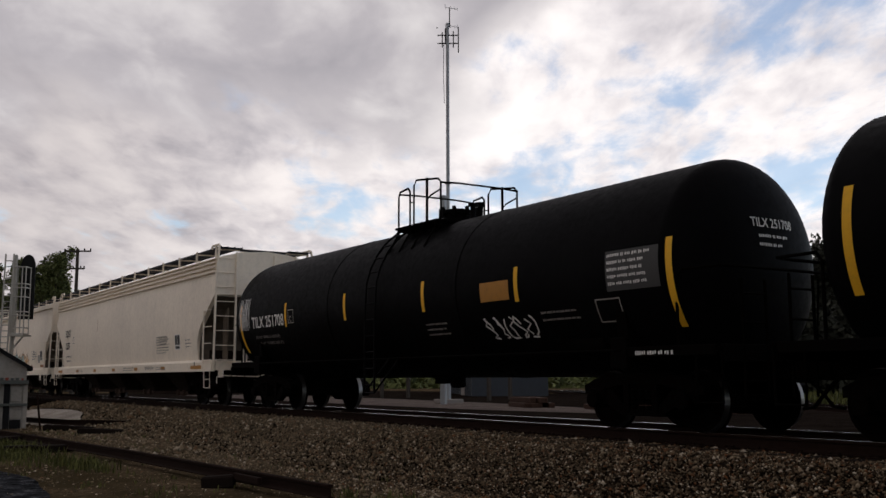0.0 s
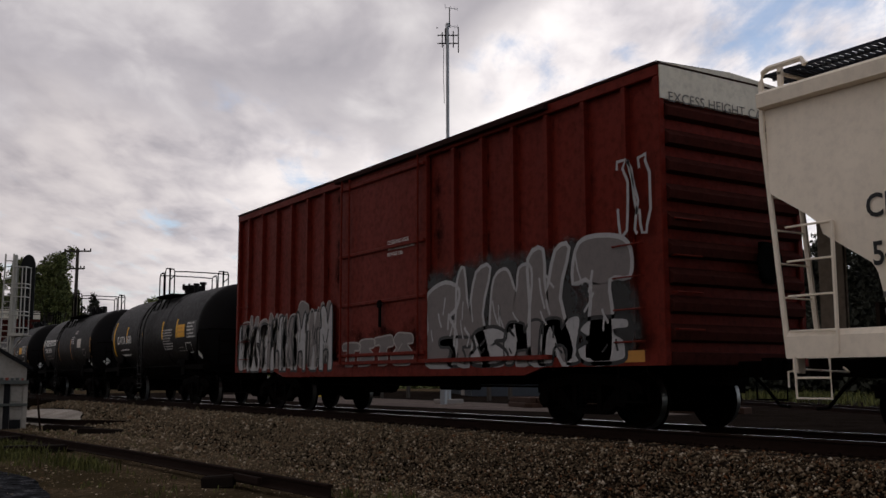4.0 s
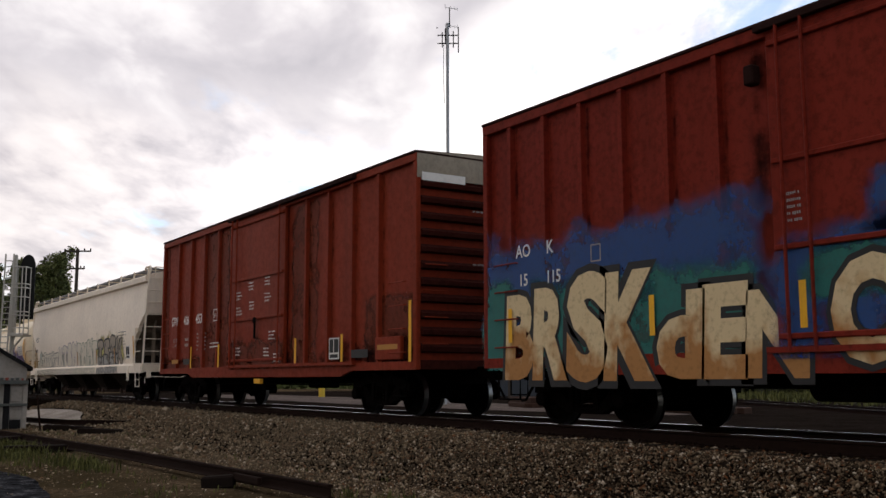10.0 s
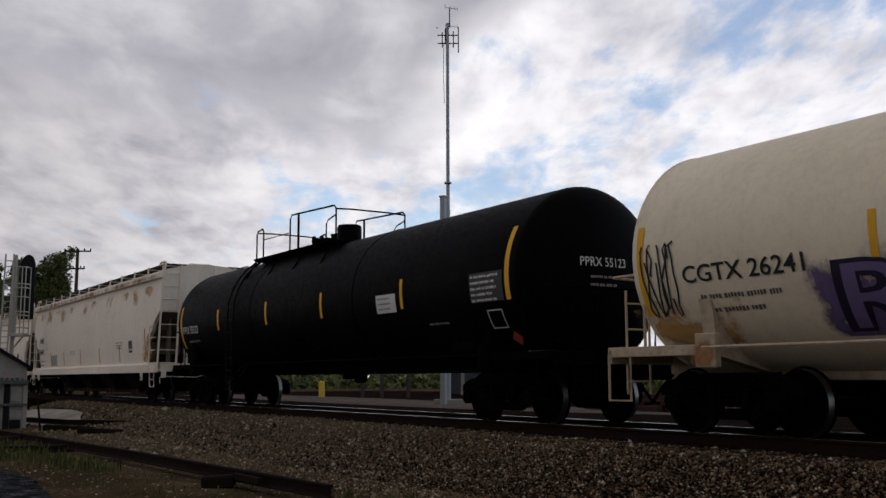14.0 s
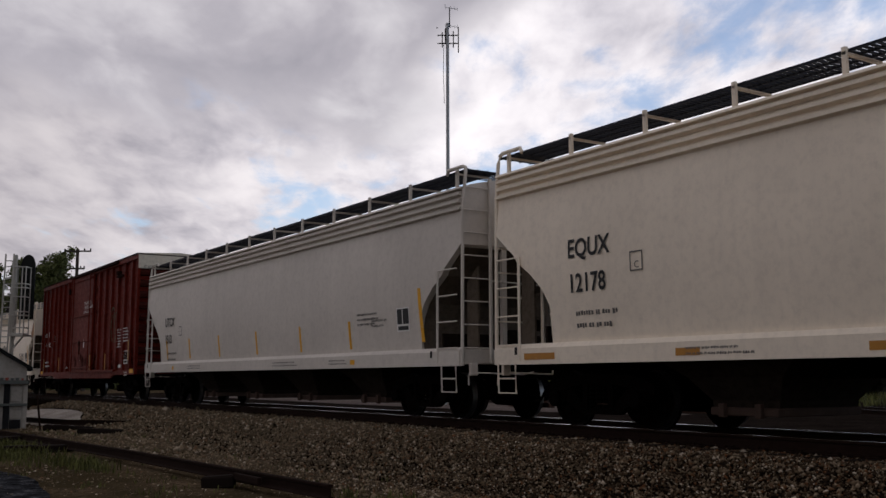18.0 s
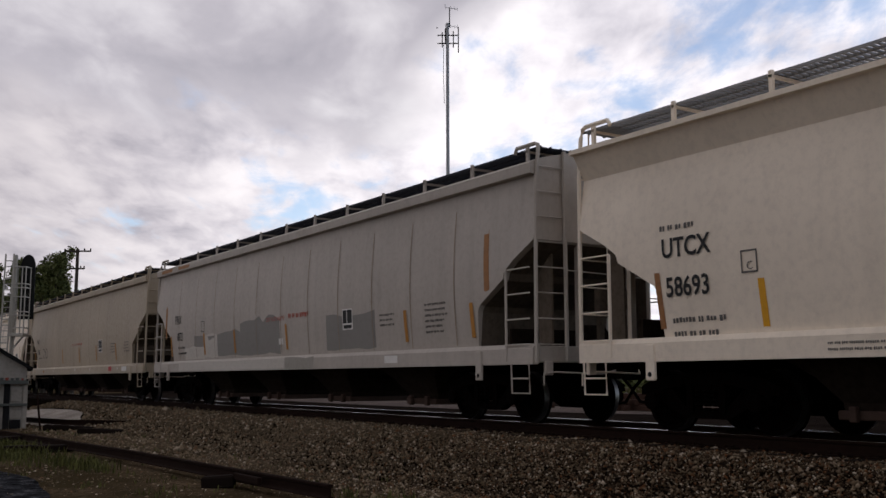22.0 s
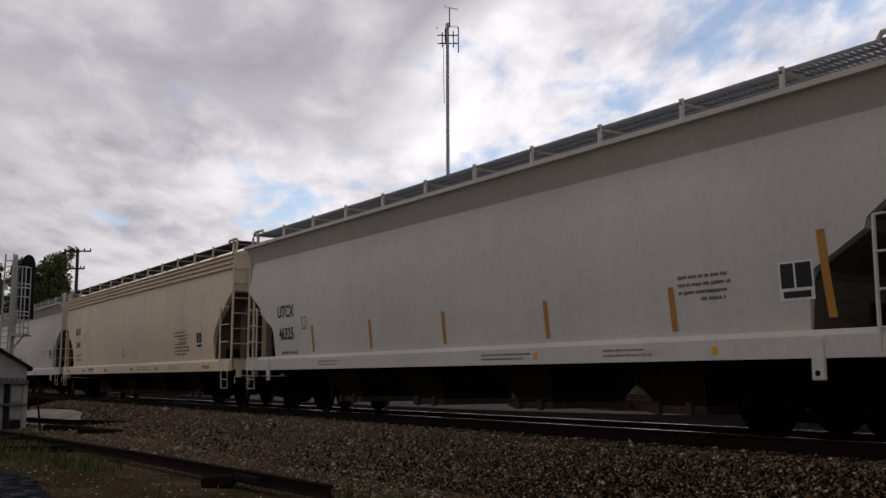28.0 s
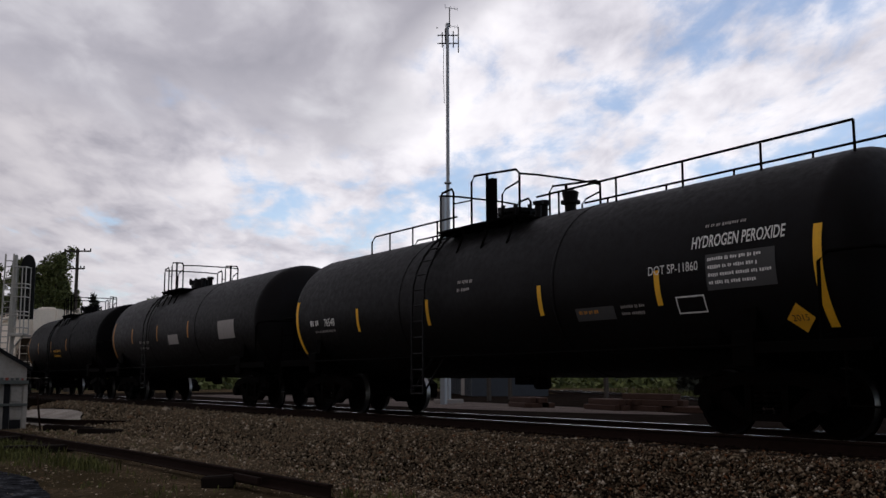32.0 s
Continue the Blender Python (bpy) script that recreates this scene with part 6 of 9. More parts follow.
def tank_purple():
    c, s, E = tank(15.8, 1.57, 2.37, "tankwhite", "white tank car with purple graffiti and rust stains", plat=1.06, plat_x=0.0, dome=0.42, dome_x=-0.1, head=0.45, lad=-0.45, trim=0.22, frame_mat="tankdirty")
    write(c, s, "CGTX 26241", -6.62, 1.95, 0.22, "ink", 1.12, bold=0.012)
    tank_weights(c, s, -6.4, 1.78, 6, "inkfade")
    mist(c, s, -4.75, -2.7, 1.05, 2.05, "g_purple", 51, 0.4)
    mist(c, s, -3.1, -0.6, 1.10, 2.40, "g_pink", 52, 0.5, 0.0045)
    mist(c, s, 0.1, 4.9, 1.05, 2.25, "g_purple", 53, 0.35)
    mist(c, s, 4.4, 7.0, 1.15, 2.35, "g_purple", 54, 0.55, 0.0045)
    for ch, x, w, h in (("R", -4.35, 0.95, 0.82), ("I", -3.32, 0.30, 0.80)):
        big_letter(c, s, ch, x, 1.18, w, h, "g_violet", "g_night", 0.010, 0.045, 0.0, cuts=9)
    for ch, x, w, h in (("S", -2.75, 0.85, 0.95), ("E", -1.72, 0.72, 0.95)):
        big_letter(c, s, ch, x, 1.22, w, h, "g_pink", "g_plum", 0.010, 0.045, 0.0, cuts=9)
    for ch, x, w, h in (("A", 0.35, 0.88, 0.92), ("L", 1.22, 0.86, 0.98), ("O", 1.95, 0.98, 0.90), ("N", 2.95, 1.0, 0.98), ("E", 4.10, 1.0, 0.95)):
        big_letter(c, s, ch, x, 1.16, w, h, "g_violet", "g_night", 0.010, 0.05, 0.0, cuts=9)
    scrawl(c, s, 5.6, 6.9, 1.55, 1.85, "g_plum", 57, 0.025, 6)
    tank_stripes(c, s, 2.33, (-3.9, -1.98, 1.75, 3.55, 5.42), (-7.42, 7.30), h=0.55, z=1.98)
    data_board(c, s, 6.02, 7.22, 1.95, 2.42, 5, "patch_pale", "inkfade")
    framed(c, s, 5.05, 1.60, 0.52, 0.30, "chalk", 0.04, "ink")
    diamond(c, s, 6.05, 1.62, 0.17, "signred")
    mark(c, s, "warning_sign", 2.85, 1.62, 0.7, 0.24, "amber", e=0.015)
    scrawl(c, s, -7.35, -6.75, 1.5, 2.5, "ink", 5, 0.03, 5)
    e = head_face(E - 0.22, 0.45, 1.57, 2.37)
    write(c, e, "CGTX 26241", -0.45, 2.95, 0.14, "ink", 0.9)
    small_print(c, e, -0.3, 2.8, 0.7, 3, "inkfade", 0.12, 0.05, 5)
    scrawl(c, e, -1.15, -0.6, 2.75, 3.0, "inkfade", 7, 0.02, 4)
    diamond(c, e, 0.35, 1.5, 0.17, "signred")
    mist(c, e, -1.15, 0.15, 1.05, 2.25, "patch_rust2", 8, 0.6, 0.003)
    mist(c, e, -0.80, -0.25, 1.1, 1.95, "patch_rust", 9, 0.4, 0.005)
    mist(c, e, -0.65, -0.40, 1.1, 1.85, "roofdark", 10, 0.3, 0.007)
    mist(c, s, -7.5, -6.0, 1.0, 1.55, "patch_rust2", 11, 0.5)
    mist(c, s, 5.8, 7.4, 0.95, 1.6, "patch_rust2", 12, 0.5)
    for x in (-6.35, 6.35):
        mist(c, flat_side(-1.48), x - 0.17, x + 0.17, 0.88, 1.25, "patch_rust", 13, 0.25, 0.004)
    part("relief_valve", Mesh().rev([(3.8, 0.10), (4.02, 0.10), (4.02, 0.17), (4.08, 0.17), (4.08, 0.13), (4.16, 0.13)], "z", 14, (2.35, 0, 0)), M["tankwhite"], c)
    put(c, -215.9, -200.1)


def tank_clean():
    c, s, E = tank(17.8, 1.57, 2.41, "black", "long clean black tank car with yellow stripes", plat=2.35, plat_x=-1.6, dome=0.42, dome_x=-0.35)
    write(c, s, "PPRX 55123", -7.98, 2.05, 0.21, "chalk", 0.88, bold=0.012)
    small_print(c, s, -7.6, 1.85, 1.2, 1, "chalkfade", 0.1, 0.08, 3)
    tank_stripes(c, s, 2.38, (-5.08, -1.79, 1.28, 4.75), (-E + 0.75,), h=0.56, z=2.05)
    tank_stripes(c, s, 2.7, (), (E - 0.78,))
    mark(c, s, "pale_placard", 3.82, 2.0, 0.76, 0.36, "chalk")
    small_print(c, s, 3.9, 2.3, 0.6, 3, "inkfade", 0.1, 0.04, 4, e=0.010)
    data_board(c, s, 7.1, 8.05, 2.0, 2.5, 6)
    framed(c, s, 7.5, 1.52, 0.42, 0.34, "chalk")
    diamond(c, s, 8.02, 1.30, 0.16, "signred")
    small_print(c, s, 5.6, 1.72, 0.9, 1, "chalkfade", 0.1, 0.05, 8)
    small_print(c, s, 8.0, 1.02, 0.9, 1, "chalk", 0.1, 0.05, 8)
    e = head_face(E, 0.56, 1.57, 2.41)
    write(c, e, "PPRX 55123", -0.6, 2.55, 0.15, "chalk", 0.9)
    small_print(c, e, -0.4, 2.4, 0.8, 2, "chalkfade", 0.13, 0.05, 5)
    put(c, -235.5, -217.7)


def hopper_rust_eave():
    c, s, E = hopper(19.4, "white", "flange", "white covered hopper car with rust along the eave", over=0.28)
    hopper_marks(c, s, E, "NAHX", "896431", x=1.23, z=2.40, h=0.24, stripes=(-6.15, -3.55, -0.6, 2.4, 5.2), corner=True)
    mark(c, s, "repaint_patch", -8.5, 2.33, 1.0, 0.36, "patch_white", e=0.004)
    weather(c, s, -6.1, -4.9, 1.33, 1.80, "patch_grey", 61, 6)
    mark(c, s, "reflector_stripe", -8.6, 1.40, 0.10, 0.75, "patch_rust", skew=-0.06)
    flange = flat_side(-1.57)
    mist(c, flange, -9.6, 9.6, 3.98, 4.14, "patch_rust", 62, 0.25, 0.004, cut=0.8)
    for k, x in enumerate((-8.6, -7.2, -5.6, -4.4, -3.0, -0.6, 0.8, 3.1, 5.2, 6.6, 8.0)):
        mist(c, s, x - 0.2, x + 0.9, 3.45 - 0.25 * (k % 2), 3.94, "patch_rust2", 75 + k, 0.45, 0.003, cut=0.92)
    mist(c, s, 7.9, 9.2, 1.3, 2.4, "patch_rust2", 90, 0.6, 0.003, cut=0.8)
    small_print(c, s, -2.4, 1.9, 1.2, 2, "inkfade", 0.1, 0.05, 5)
    put(c, -256.6, -237.2)


def hopper_second():
    c, s, E = hopper_clean(-277.5, -257.9, "EQUX", "12178", 14)
    put(c, -277.5, -257.9)


def hopper_reflectors():
    c, s, E = hopper(18.45, "grey", "ribs", "pale grey covered hopper car with yellow reflectors", "round")
    hopper_marks(c, s, E, "UTCX", "1513", x=1.9, z=2.35, h=0.26, stripes=(-7.2, -5.11, -2.68, -0.04, 2.56, 5.0), stripe_mat="signyellow", blockx=7.0)
    small_print(c, s, 6.0, 1.9, 0.7, 2, "inkfade", 0.1, 0.05, 5)
    sill_marks(c, E, [(5.2, 0.2, "signyellow"), (-6.4, 0.15, "signyellow")], 6)
    for x in (-8.95, 8.3):
        part("sill_slot", patch(Mesh(), flat_side(-1.56), x, x + 0.07, 1.10, 1.22, 0.004), M["flatblack"], c)
    put(c, -297.0, -278.55)


def box_scribble():
    c, s, E = boxcar(15.55, "darkred", "dark red box car with small green graffiti scribble")
    box_reefer_marks(c, s, 0, "111", "892")
    loops = ([(4.95, 3.30), (4.75, 3.36), (4.62, 3.22), (4.66, 3.02), (4.84, 2.96), (4.98, 3.08), (5.0, 3.3), (5.02, 2.85), (5.3, 3.2)], [(4.66, 2.95), (4.60, 2.6), (4.70, 2.25), (4.82, 2.12)],
             [(4.95, 2.75), (5.12, 2.82), (5.0, 2.6), (5.18, 2.58), (5.02, 2.4), (5.22, 2.36), (5.08, 2.14), (5.2, 2.05)])
    for k, pts in enumerate(loops):
        part("graffiti_tag", stroke(Mesh(), s, pts, 0.032, 0.010 + 0.001 * k), M["g_tag"], c)
    boxed_stripes(c, s, (-6.87, -3.78, -1.41, 1.69, 3.98), 1.10, 0.58, "amber")
    boxed_stripes(c, s, (7.05,), 1.4, 0.7, "amber")
    consolidated(c, s, 6.42, 1.28, 0.48, "chalk", "roofdark")
    mark(c, s, "sill_label", 7.2, 0.95, 0.45, 0.14, "signyellow", e=0.01)
    mark(c, s, "sill_label", -7.6, 0.98, 0.45, 0.14, "signyellow", e=0.01)
    mark(c, s, "side_label", 5.75, 1.15, 0.3, 0.11, "chalk")
    small_print(c, s, 6.5, 1.0, 0.5, 2, "chalk", 0.09, 0.05, 4)
    small_print(c, flat_side(-1.465), -5.9, 0.89, 0.8, 1, "chalkfade", 0.09, 0.05, 4)
    small_print(c, s, -6.7, 1.55, 0.9, 2, "chalk", 0.17, 0.08, 8)
    write(c, s, "60 K", -2.4, 1.2, 0.09, "chalk")
    e = end_face(E + 0.02)
    write(c, e, "EXCESS HEIGHT CAR", -1.25, 4.52, 0.14, "inkfade", 1.05)
    for z in (3.9, 3.35, 2.8):
        small_print(c, end_face(E + 0.05), 0.2, z, 0.8, 2, "chalkfade", 0.1, 0.04, int(z * 7))
    put(c, -314.1, -298.55)


def hopper_touched():
    c, s, E = hopper(18.3, "white", "band", "off-white covered hopper car with grey touch-up patches", board="galv")
    hopper_marks(c, s, E, "UTCX", "58693", x=1.64, z=2.32, h=0.25, stripes=(-5.9, -2.6, 0.85, 3.62, 6.18), stripe_mat="signyellow", blockx=7.25)
    small_print(c, s, -7.5, 2.75, 0.8, 1, "inkfade", 0.1, 0.08, 4)
    mark(c, s, "reflector_stripe", -7.58, 1.38, 0.10, 0.75, "patch_rust", skew=-0.05)
    mist(c, s, 0.65, 2.2, 1.75, 2.5, "patch_grey", 81, 0.25, 0.003, cut=0.4)
    weather(c, s, 6.3, 6.95, 1.47, 1.63, "patch_grey", 82, 5)
    scrawl(c, s, 6.1, 7.05, 1.68, 2.0, "ink", 5, 0.022, 7)
    mist(c, s, 8.55, 9.1, 2.75, 3.55, "patch_rust", 83, 0.4, 0.003)
    mark(c, s, "dark_label", 1.52, 1.43, 0.4, 0.13, "inkfade")
    weather(c, s, 3.95, 4.2, 1.4, 1.55, "patch_grey", 84, 4)
    small_print(c, s, 2.9, 1.55, 0.6, 2, "inkfade", 0.1, 0.05, 6)
    sill_marks(c, E, [(7.0, 0.25, "patch_rust"), (-1.2, 0.3, "patch_grey"), (2.7, 0.15, "signyellow")], 7)
    write(c, end_face(E + 0.008), "UTCX", -0.25, 3.45, 0.16, "inkfade")
    weather(c, end_face(E + 0.004), -1.0, -0.5, 2.75, 3.4, "patch_grey", 85, 6)
    put(c, -334.1, -315.8)


def hopper_painted_out():
    c, s, E = hopper(19.5, "drab", "flange", "drab grey covered hopper car with painted-out patches", seams=11)
    write(c, s, "FINX", -7.84, 2.38, 0.25, "ink", 0.72, bold=0.01)
    write(c, s, "10721", -7.66, 1.88, 0.24, "ink", 0.72, bold=0.01)
    small_print(c, s, -7.6, 1.7, 0.8, 2, "ink", 0.17, 0.07, 4)
    framed(c, s, -5.54, 2.06, 0.26, 0.30, "ink")
    weather(c, s, -7.0, -5.35, 1.30, 1.66, "patch_pale", 91, 5)
    weather(c, s, -5.35, -4.3, 1.33, 1.95, "patch_pale", 92, 4)
    weather(c, s, -6.2, -2.6, 1.35, 1.98, "patch_dark", 93, 10, e=0.0025)
    weather(c, s, -2.6, -0.1, 1.35, 2.22, "patch_dark", 94, 8, e=0.0025)
    weather(c, s, 2.4, 4.6, 1.35, 2.1, "patch_dark", 95, 6)
    sf = flat_side(-1.56)
    weather(c, sf, -7.3, 0.35, 0.97, 1.22, "patch_pale", 96, 6)
    weather(c, sf, 0.4, 1.9, 0.97, 1.22, "patch_grey", 97, 4)
    mark(c, sf, "pale_label", 5.1, 1.03, 0.5, 0.14, "chalk")
    for k in range(2):
        write(c, s, "DO NOT HUMP", -0.85 + 0.02 * k, 2.12, 0.10, "redink", 1.1) if k == 0 else small_print(c, s, 0.45, 2.25, 1.4, 1, "redink", 0.1, 0.12, 4)
    for x in (-8.26, -5.35, -3.03, 0.27, 5.76, 7.98):
        mark(c, s, "reflector_stripe", x, 1.42, 0.11, 0.6, "amber", skew=-0.03, e=0.012)
    consolidated(c, s, 3.2, 1.75, 0.46)
    small_print(c, s, 6.5, 2.1, 0.8, 6, "inkfade", 0.1, 0.05, 6)
    small_print(c, s, 4.8, 2.0, 0.7, 3, "inkfade", 0.1, 0.05, 9)
    mark(c, s, "pale_label", -0.15, 1.55, 0.25, 0.14, "chalk")
    weather(c, s, -8.8, -8.65, 2.0, 2.95, "patch_rust", 98, 3)
    weather(c, s, 8.4, 8.55, 2.2, 3.2, "patch_rust", 99, 3)
    for x in (-9.2, -7.6):
        weather(c, flat_side(-1.57), x, x + 1.0, 4.02, 4.12, "patch_rust", int(-x * 10), 5)
    put(c, -354.7, -335.2)


def hopper_seamed():
    c, s, E = hopper(19.05, "drabtan", "flange", "drab tan covered hopper car with rusty weld seams", seams=12)
    write(c, s, "FINX", -7.92, 2.36, 0.23, "ink", 0.72, bold=0.01)
    write(c, s, "10580", -7.78, 1.90, 0.22, "ink", 0.74, bold=0.01)
    small_print(c, s, -7.5, 1.75, 0.8, 1, "ink", 0.17, 0.06, 4)
    scrawl(c, s, -6.5, -5.6, 1.7, 2.1, "ink", 6, 0.03, 3)
    write(c, s, "DO NOT HUMP", -0.8, 2.10, 0.11, "redink", 1.0)
    small_print(c, s, 0.25, 2.2, 0.8, 1, "redink", 0.1, 0.09, 4)
    for x in (-8.31, -2.62, 0.39, 3.11, 5.89):
        mark(c, s, "reflector_stripe", x, 1.42, 0.11, 0.6, "amber", skew=-0.03, e=0.012)
    consolidated(c, s, 3.5, 1.75, 0.5, "chalk", "ink")
    small_print(c, s, 5.2, 2.05, 0.8, 4, "inkfade", 0.1, 0.05, 6)
    small_print(c, s, 7.0, 2.05, 0.8, 4, "inkfade", 0.1, 0.05, 7)
    sf = flat_side(-1.56)
    mark(c, sf, "red_label", 5.25, 1.04, 0.42, 0.16, "signred")
    mark(c, sf, "pale_label", 7.0, 1.03, 0.6, 0.15, "chalk")
    mark(c, sf, "sill_label", -6.2, 1.05, 0.3, 0.1, "patch_rust")
    for x in (-4.0, 0.0, 2.5, 6.4):
        mark(c, sf, "pale_label", x, 1.08, 0.08, 0.08, "chalk")
    put(c, -375.0, -355.95)


def hopper_ghost():
    c, s, E = hopper(18.25, "white", "flange", "pale grey covered hopper car with ghosted emblem", board="galv", over=0.28)
    hopper_marks(c, s, E, "MLLX", "98171", x=1.92, z=2.34, h=0.23, stripes=(-5.6, -2.52, 0.05, 2.56, 5.41), stripe_mat="amber", blockx=6.65)
    weather(c, s, 2.05, 3.75, 2.7, 3.0, "plate_ghost", 101, 6)
    weather(c, s, 2.1, 2.6, 3.0, 3.75, "plate_ghost", 102, 5)
    weather(c, s, 2.6, 3.75, 3.5, 3.8, "plate_ghost", 103, 5)
    mark(c, s, "reflector_stripe", -8.3, 1.40, 0.09, 0.6, "amber", skew=-0.05)
    write(c, flat_side(-1.56), "DO NOT HUMP", -0.8, 1.06, 0.09, "ink", 1.0)
    small_print(c, s, 2.7, 1.75, 0.8, 3, "inkfade", 0.09, 0.05, 5)
    small_print(c, s, 0.1, 1.6, 0.5, 2, "inkfade", 0.09, 0.05, 6)
    sill_marks(c, E, [(2.2, 0.12, "signyellow")], 8)
    put(c, -394.7, -376.45)


def hopper_streaked():
    c, s, E = hopper(18.85, "rusty", "ribs", "rust-streaked cream covered hopper car with grey patch")
    hopper_marks(c, s, E, "CCBX", "58980", x=1.95, z=2.32, h=0.27, stripes=(-5.7, 1.5, 3.78, 5.6), stripe_mat="patch_rust", blockx=6.6)
    mark(c, s, "reflector_stripe", -8.17, 1.36, 0.11, 0.8, "patch_rust", skew=-0.05)
    write(c, s, "NEW 09-95", -5.25, 1.33, 0.10, "ink")
    weather(c, s, -4.5, 3.9, 1.35, 2.05, "patch_pale", 111, 12)
    mist(c, s, -9.2, 9.2, 3.2, 3.64, "patch_rust2", 112, 0.6, 0.003, cut=0.95)
    for k in range(12):
        x = -8.9 + 1.5 * k
        mist(c, s, x, x + 0.55, 2.1 + 0.4 * (k % 3), 3.64, "patch_rust2", 113 + k, 0.45, 0.0035, cut=0.85)
    mist(c, s, -9.1, -7.9, 1.3, 2.0, "patch_rust2", 130, 0.5, 0.0035)
    mist(c, flat_side(-1.53), -9.3, 9.3, 3.95, 4.12, "patch_rust2", 131, 0.2, 0.004, cut=0.8)
    scrawl(c, flat_side(-1.56), -5.8, -2.9, 0.98, 1.18, "g_green", 8, 0.02, 9)
    sill_marks(c, E, [(-5.9, 0.12, "signyellow"), (5.0, 0.25, "patch_rust"), (-8.6, 0.25, "patch_rust2")], 9)
    put(c, -415.2, -396.35)


def hopper_grey_band():
    c, s, E = hopper(18.4, "grey", "band", "grey covered hopper car with amber reflectors", board="galv")
    hopper_marks(c, s, E, "UTCX", "46325", x=1.84, z=2.18, h=0.27, stripes=(-5.49, -2.83, -0.11, 2.8, 5.45), stripe_mat="amber", blockx=7.22)
    sill_marks(c, E, [(5.0, 0.4, "patch_pale"), (6.2, 0.1, "signyellow"), (2.6, 0.1, "signyellow")], 10)
    small_print(c, s, 6.0, 1.85, 0.5, 2, "inkfade", 0.09, 0.05, 6)
    put(c, -435.05, -416.65)


def hopper_cream():
    c, s, E = hopper(19.3, "tan", "ribs", "cream covered hopper car with weld seams", "round", seams=10)
    hopper_marks(c, s, E, "MLLX", "26445", x=1.85, z=2.53, h=0.25, corner=False, blockx=6.9)
    small_print(c, s, 4.95, 2.15, 1.35, 2, "ink", 0.11, 0.055, 3)
    small_print(c, s, 4.95, 1.80, 1.35, 4, "ink", 0.10, 0.055, 4)
    weather(c, s, -1.15, -0.35, 1.35, 2.05, "plate_ghost", 121, 4)
    small_print(c, s, -0.95, 1.75, 0.5, 3, "inkfade", 0.1, 0.05, 5)
    sill_marks(c, E, [(-9.0, 0.6, "amber"), (-6.31, 0.4, "amber"), (-3.0, 0.4, "amber"), (0.4, 0.4, "amber"), (3.2, 0.3, "amber"), (7.6, 0.6, "amber"), (5.5, 0.12, "signyellow")], 11)
    small_print(c, flat_side(-1.56), -5.35, 1.16, 1.0, 1, "ink", 0.1, 0.09, 4)
    put(c, -455.55, -436.25)


def hopper_label():
    c, s, E = hopper(18.25, "grey", "band", "pale grey covered hopper car with yellow label", board="galv")
    hopper_marks(c, s, E, "PSPX", "2135", x=1.55, z=2.35, h=0.24, stripes=(-4.1, -1.67, 1.16, 4.34), stripe_mat="amber", blockx=6.9)
    mark(c, s, "reflector_stripe", -7.7, 1.36, 0.10, 0.75, "patch_rust", skew=-0.05)
    mark(c, s, "yellow_label", -0.24, 1.60, 0.72, 0.26, "signyellow")
    small_print(c, s, -0.18, 1.80, 0.6, 2, "ink", 0.11, 0.06, 4, e=0.010)
    sill_marks(c, E, [(-5.5, 0.15, "signyellow"), (-1.8, 0.15, "signyellow"), (2.0, 0.15, "signyellow")], 12)
    put(c, -474.85, -456.6)


def tank_peroxide():
    c, s, E = tank(15.2, 1.42, 2.16, "black2", "dull black tank car with crown railing and yellow stripes", plat=1.25, plat_x=-0.35, long_rail=True)
    write(c, s, "76548", -5.6, 1.88, 0.16, "chalk", 0.9, bold=0.012)
    small_print(c, s, -6.3, 2.03, 0.6, 1, "chalk", 0.1, 0.14, 4)
    small_print(c, s, -6.1, 1.80, 1.3, 1, "chalkfade", 0.1, 0.06, 4)
    tank_stripes(c, s, 2.1, (-4.1, -1.36, 1.97, 4.53), (-E + 0.55, E - 0.52), h=0.48, z=1.70)
    write(c, s, "HYDROGEN PEROXIDE", 5.22, 2.40, 0.16, "chalk", 0.62, bold=0.014)
    small_print(c, s, 5.4, 2.72, 0.9, 1, "chalkfade", 0.1, 0.05, 4)
    write(c, s, "DOT SP-11860", 4.44, 2.12, 0.12, "chalk", 0.85)
    data_board(c, s, 5.46, 6.55, 1.84, 2.30, 5)
    framed(c, s, 4.88, 1.56, 0.50, 0.24, "chalk")
    mark(c, s, "pale_placard", 2.82, 1.56, 0.84, 0.20, "plate_grey")
    small_print(c, s, 2.9, 1.72, 0.6, 1, "amber", 0.1, 0.06, 4, e=0.010)
    small_print(c, s, 3.8, 1.75, 0.6, 2, "chalkfade", 0.1, 0.05, 5)
    diamond(c, s, 6.74, 1.40, 0.20, "signyellow", "2015")
    small_print(c, s, -0.3, 2.45, 0.5, 2, "chalkfade", 0.14, 0.07, 6)
    part("relief_valve", Mesh().rev([(3.5, 0.10), (3.75, 0.10), (3.75, 0.17), (3.80, 0.17), (3.80, 0.12), (3.95, 0.15), (4.0, 0.06)], "z", 14, (1.15, 0, 0)), M["black2"], c)
    part("tall_post", Mesh().box(-0.06, 0.06, -0.9, -0.78, 3.45, 4.30), M["steel"], c)
    put(c, -491.6, -476.4)


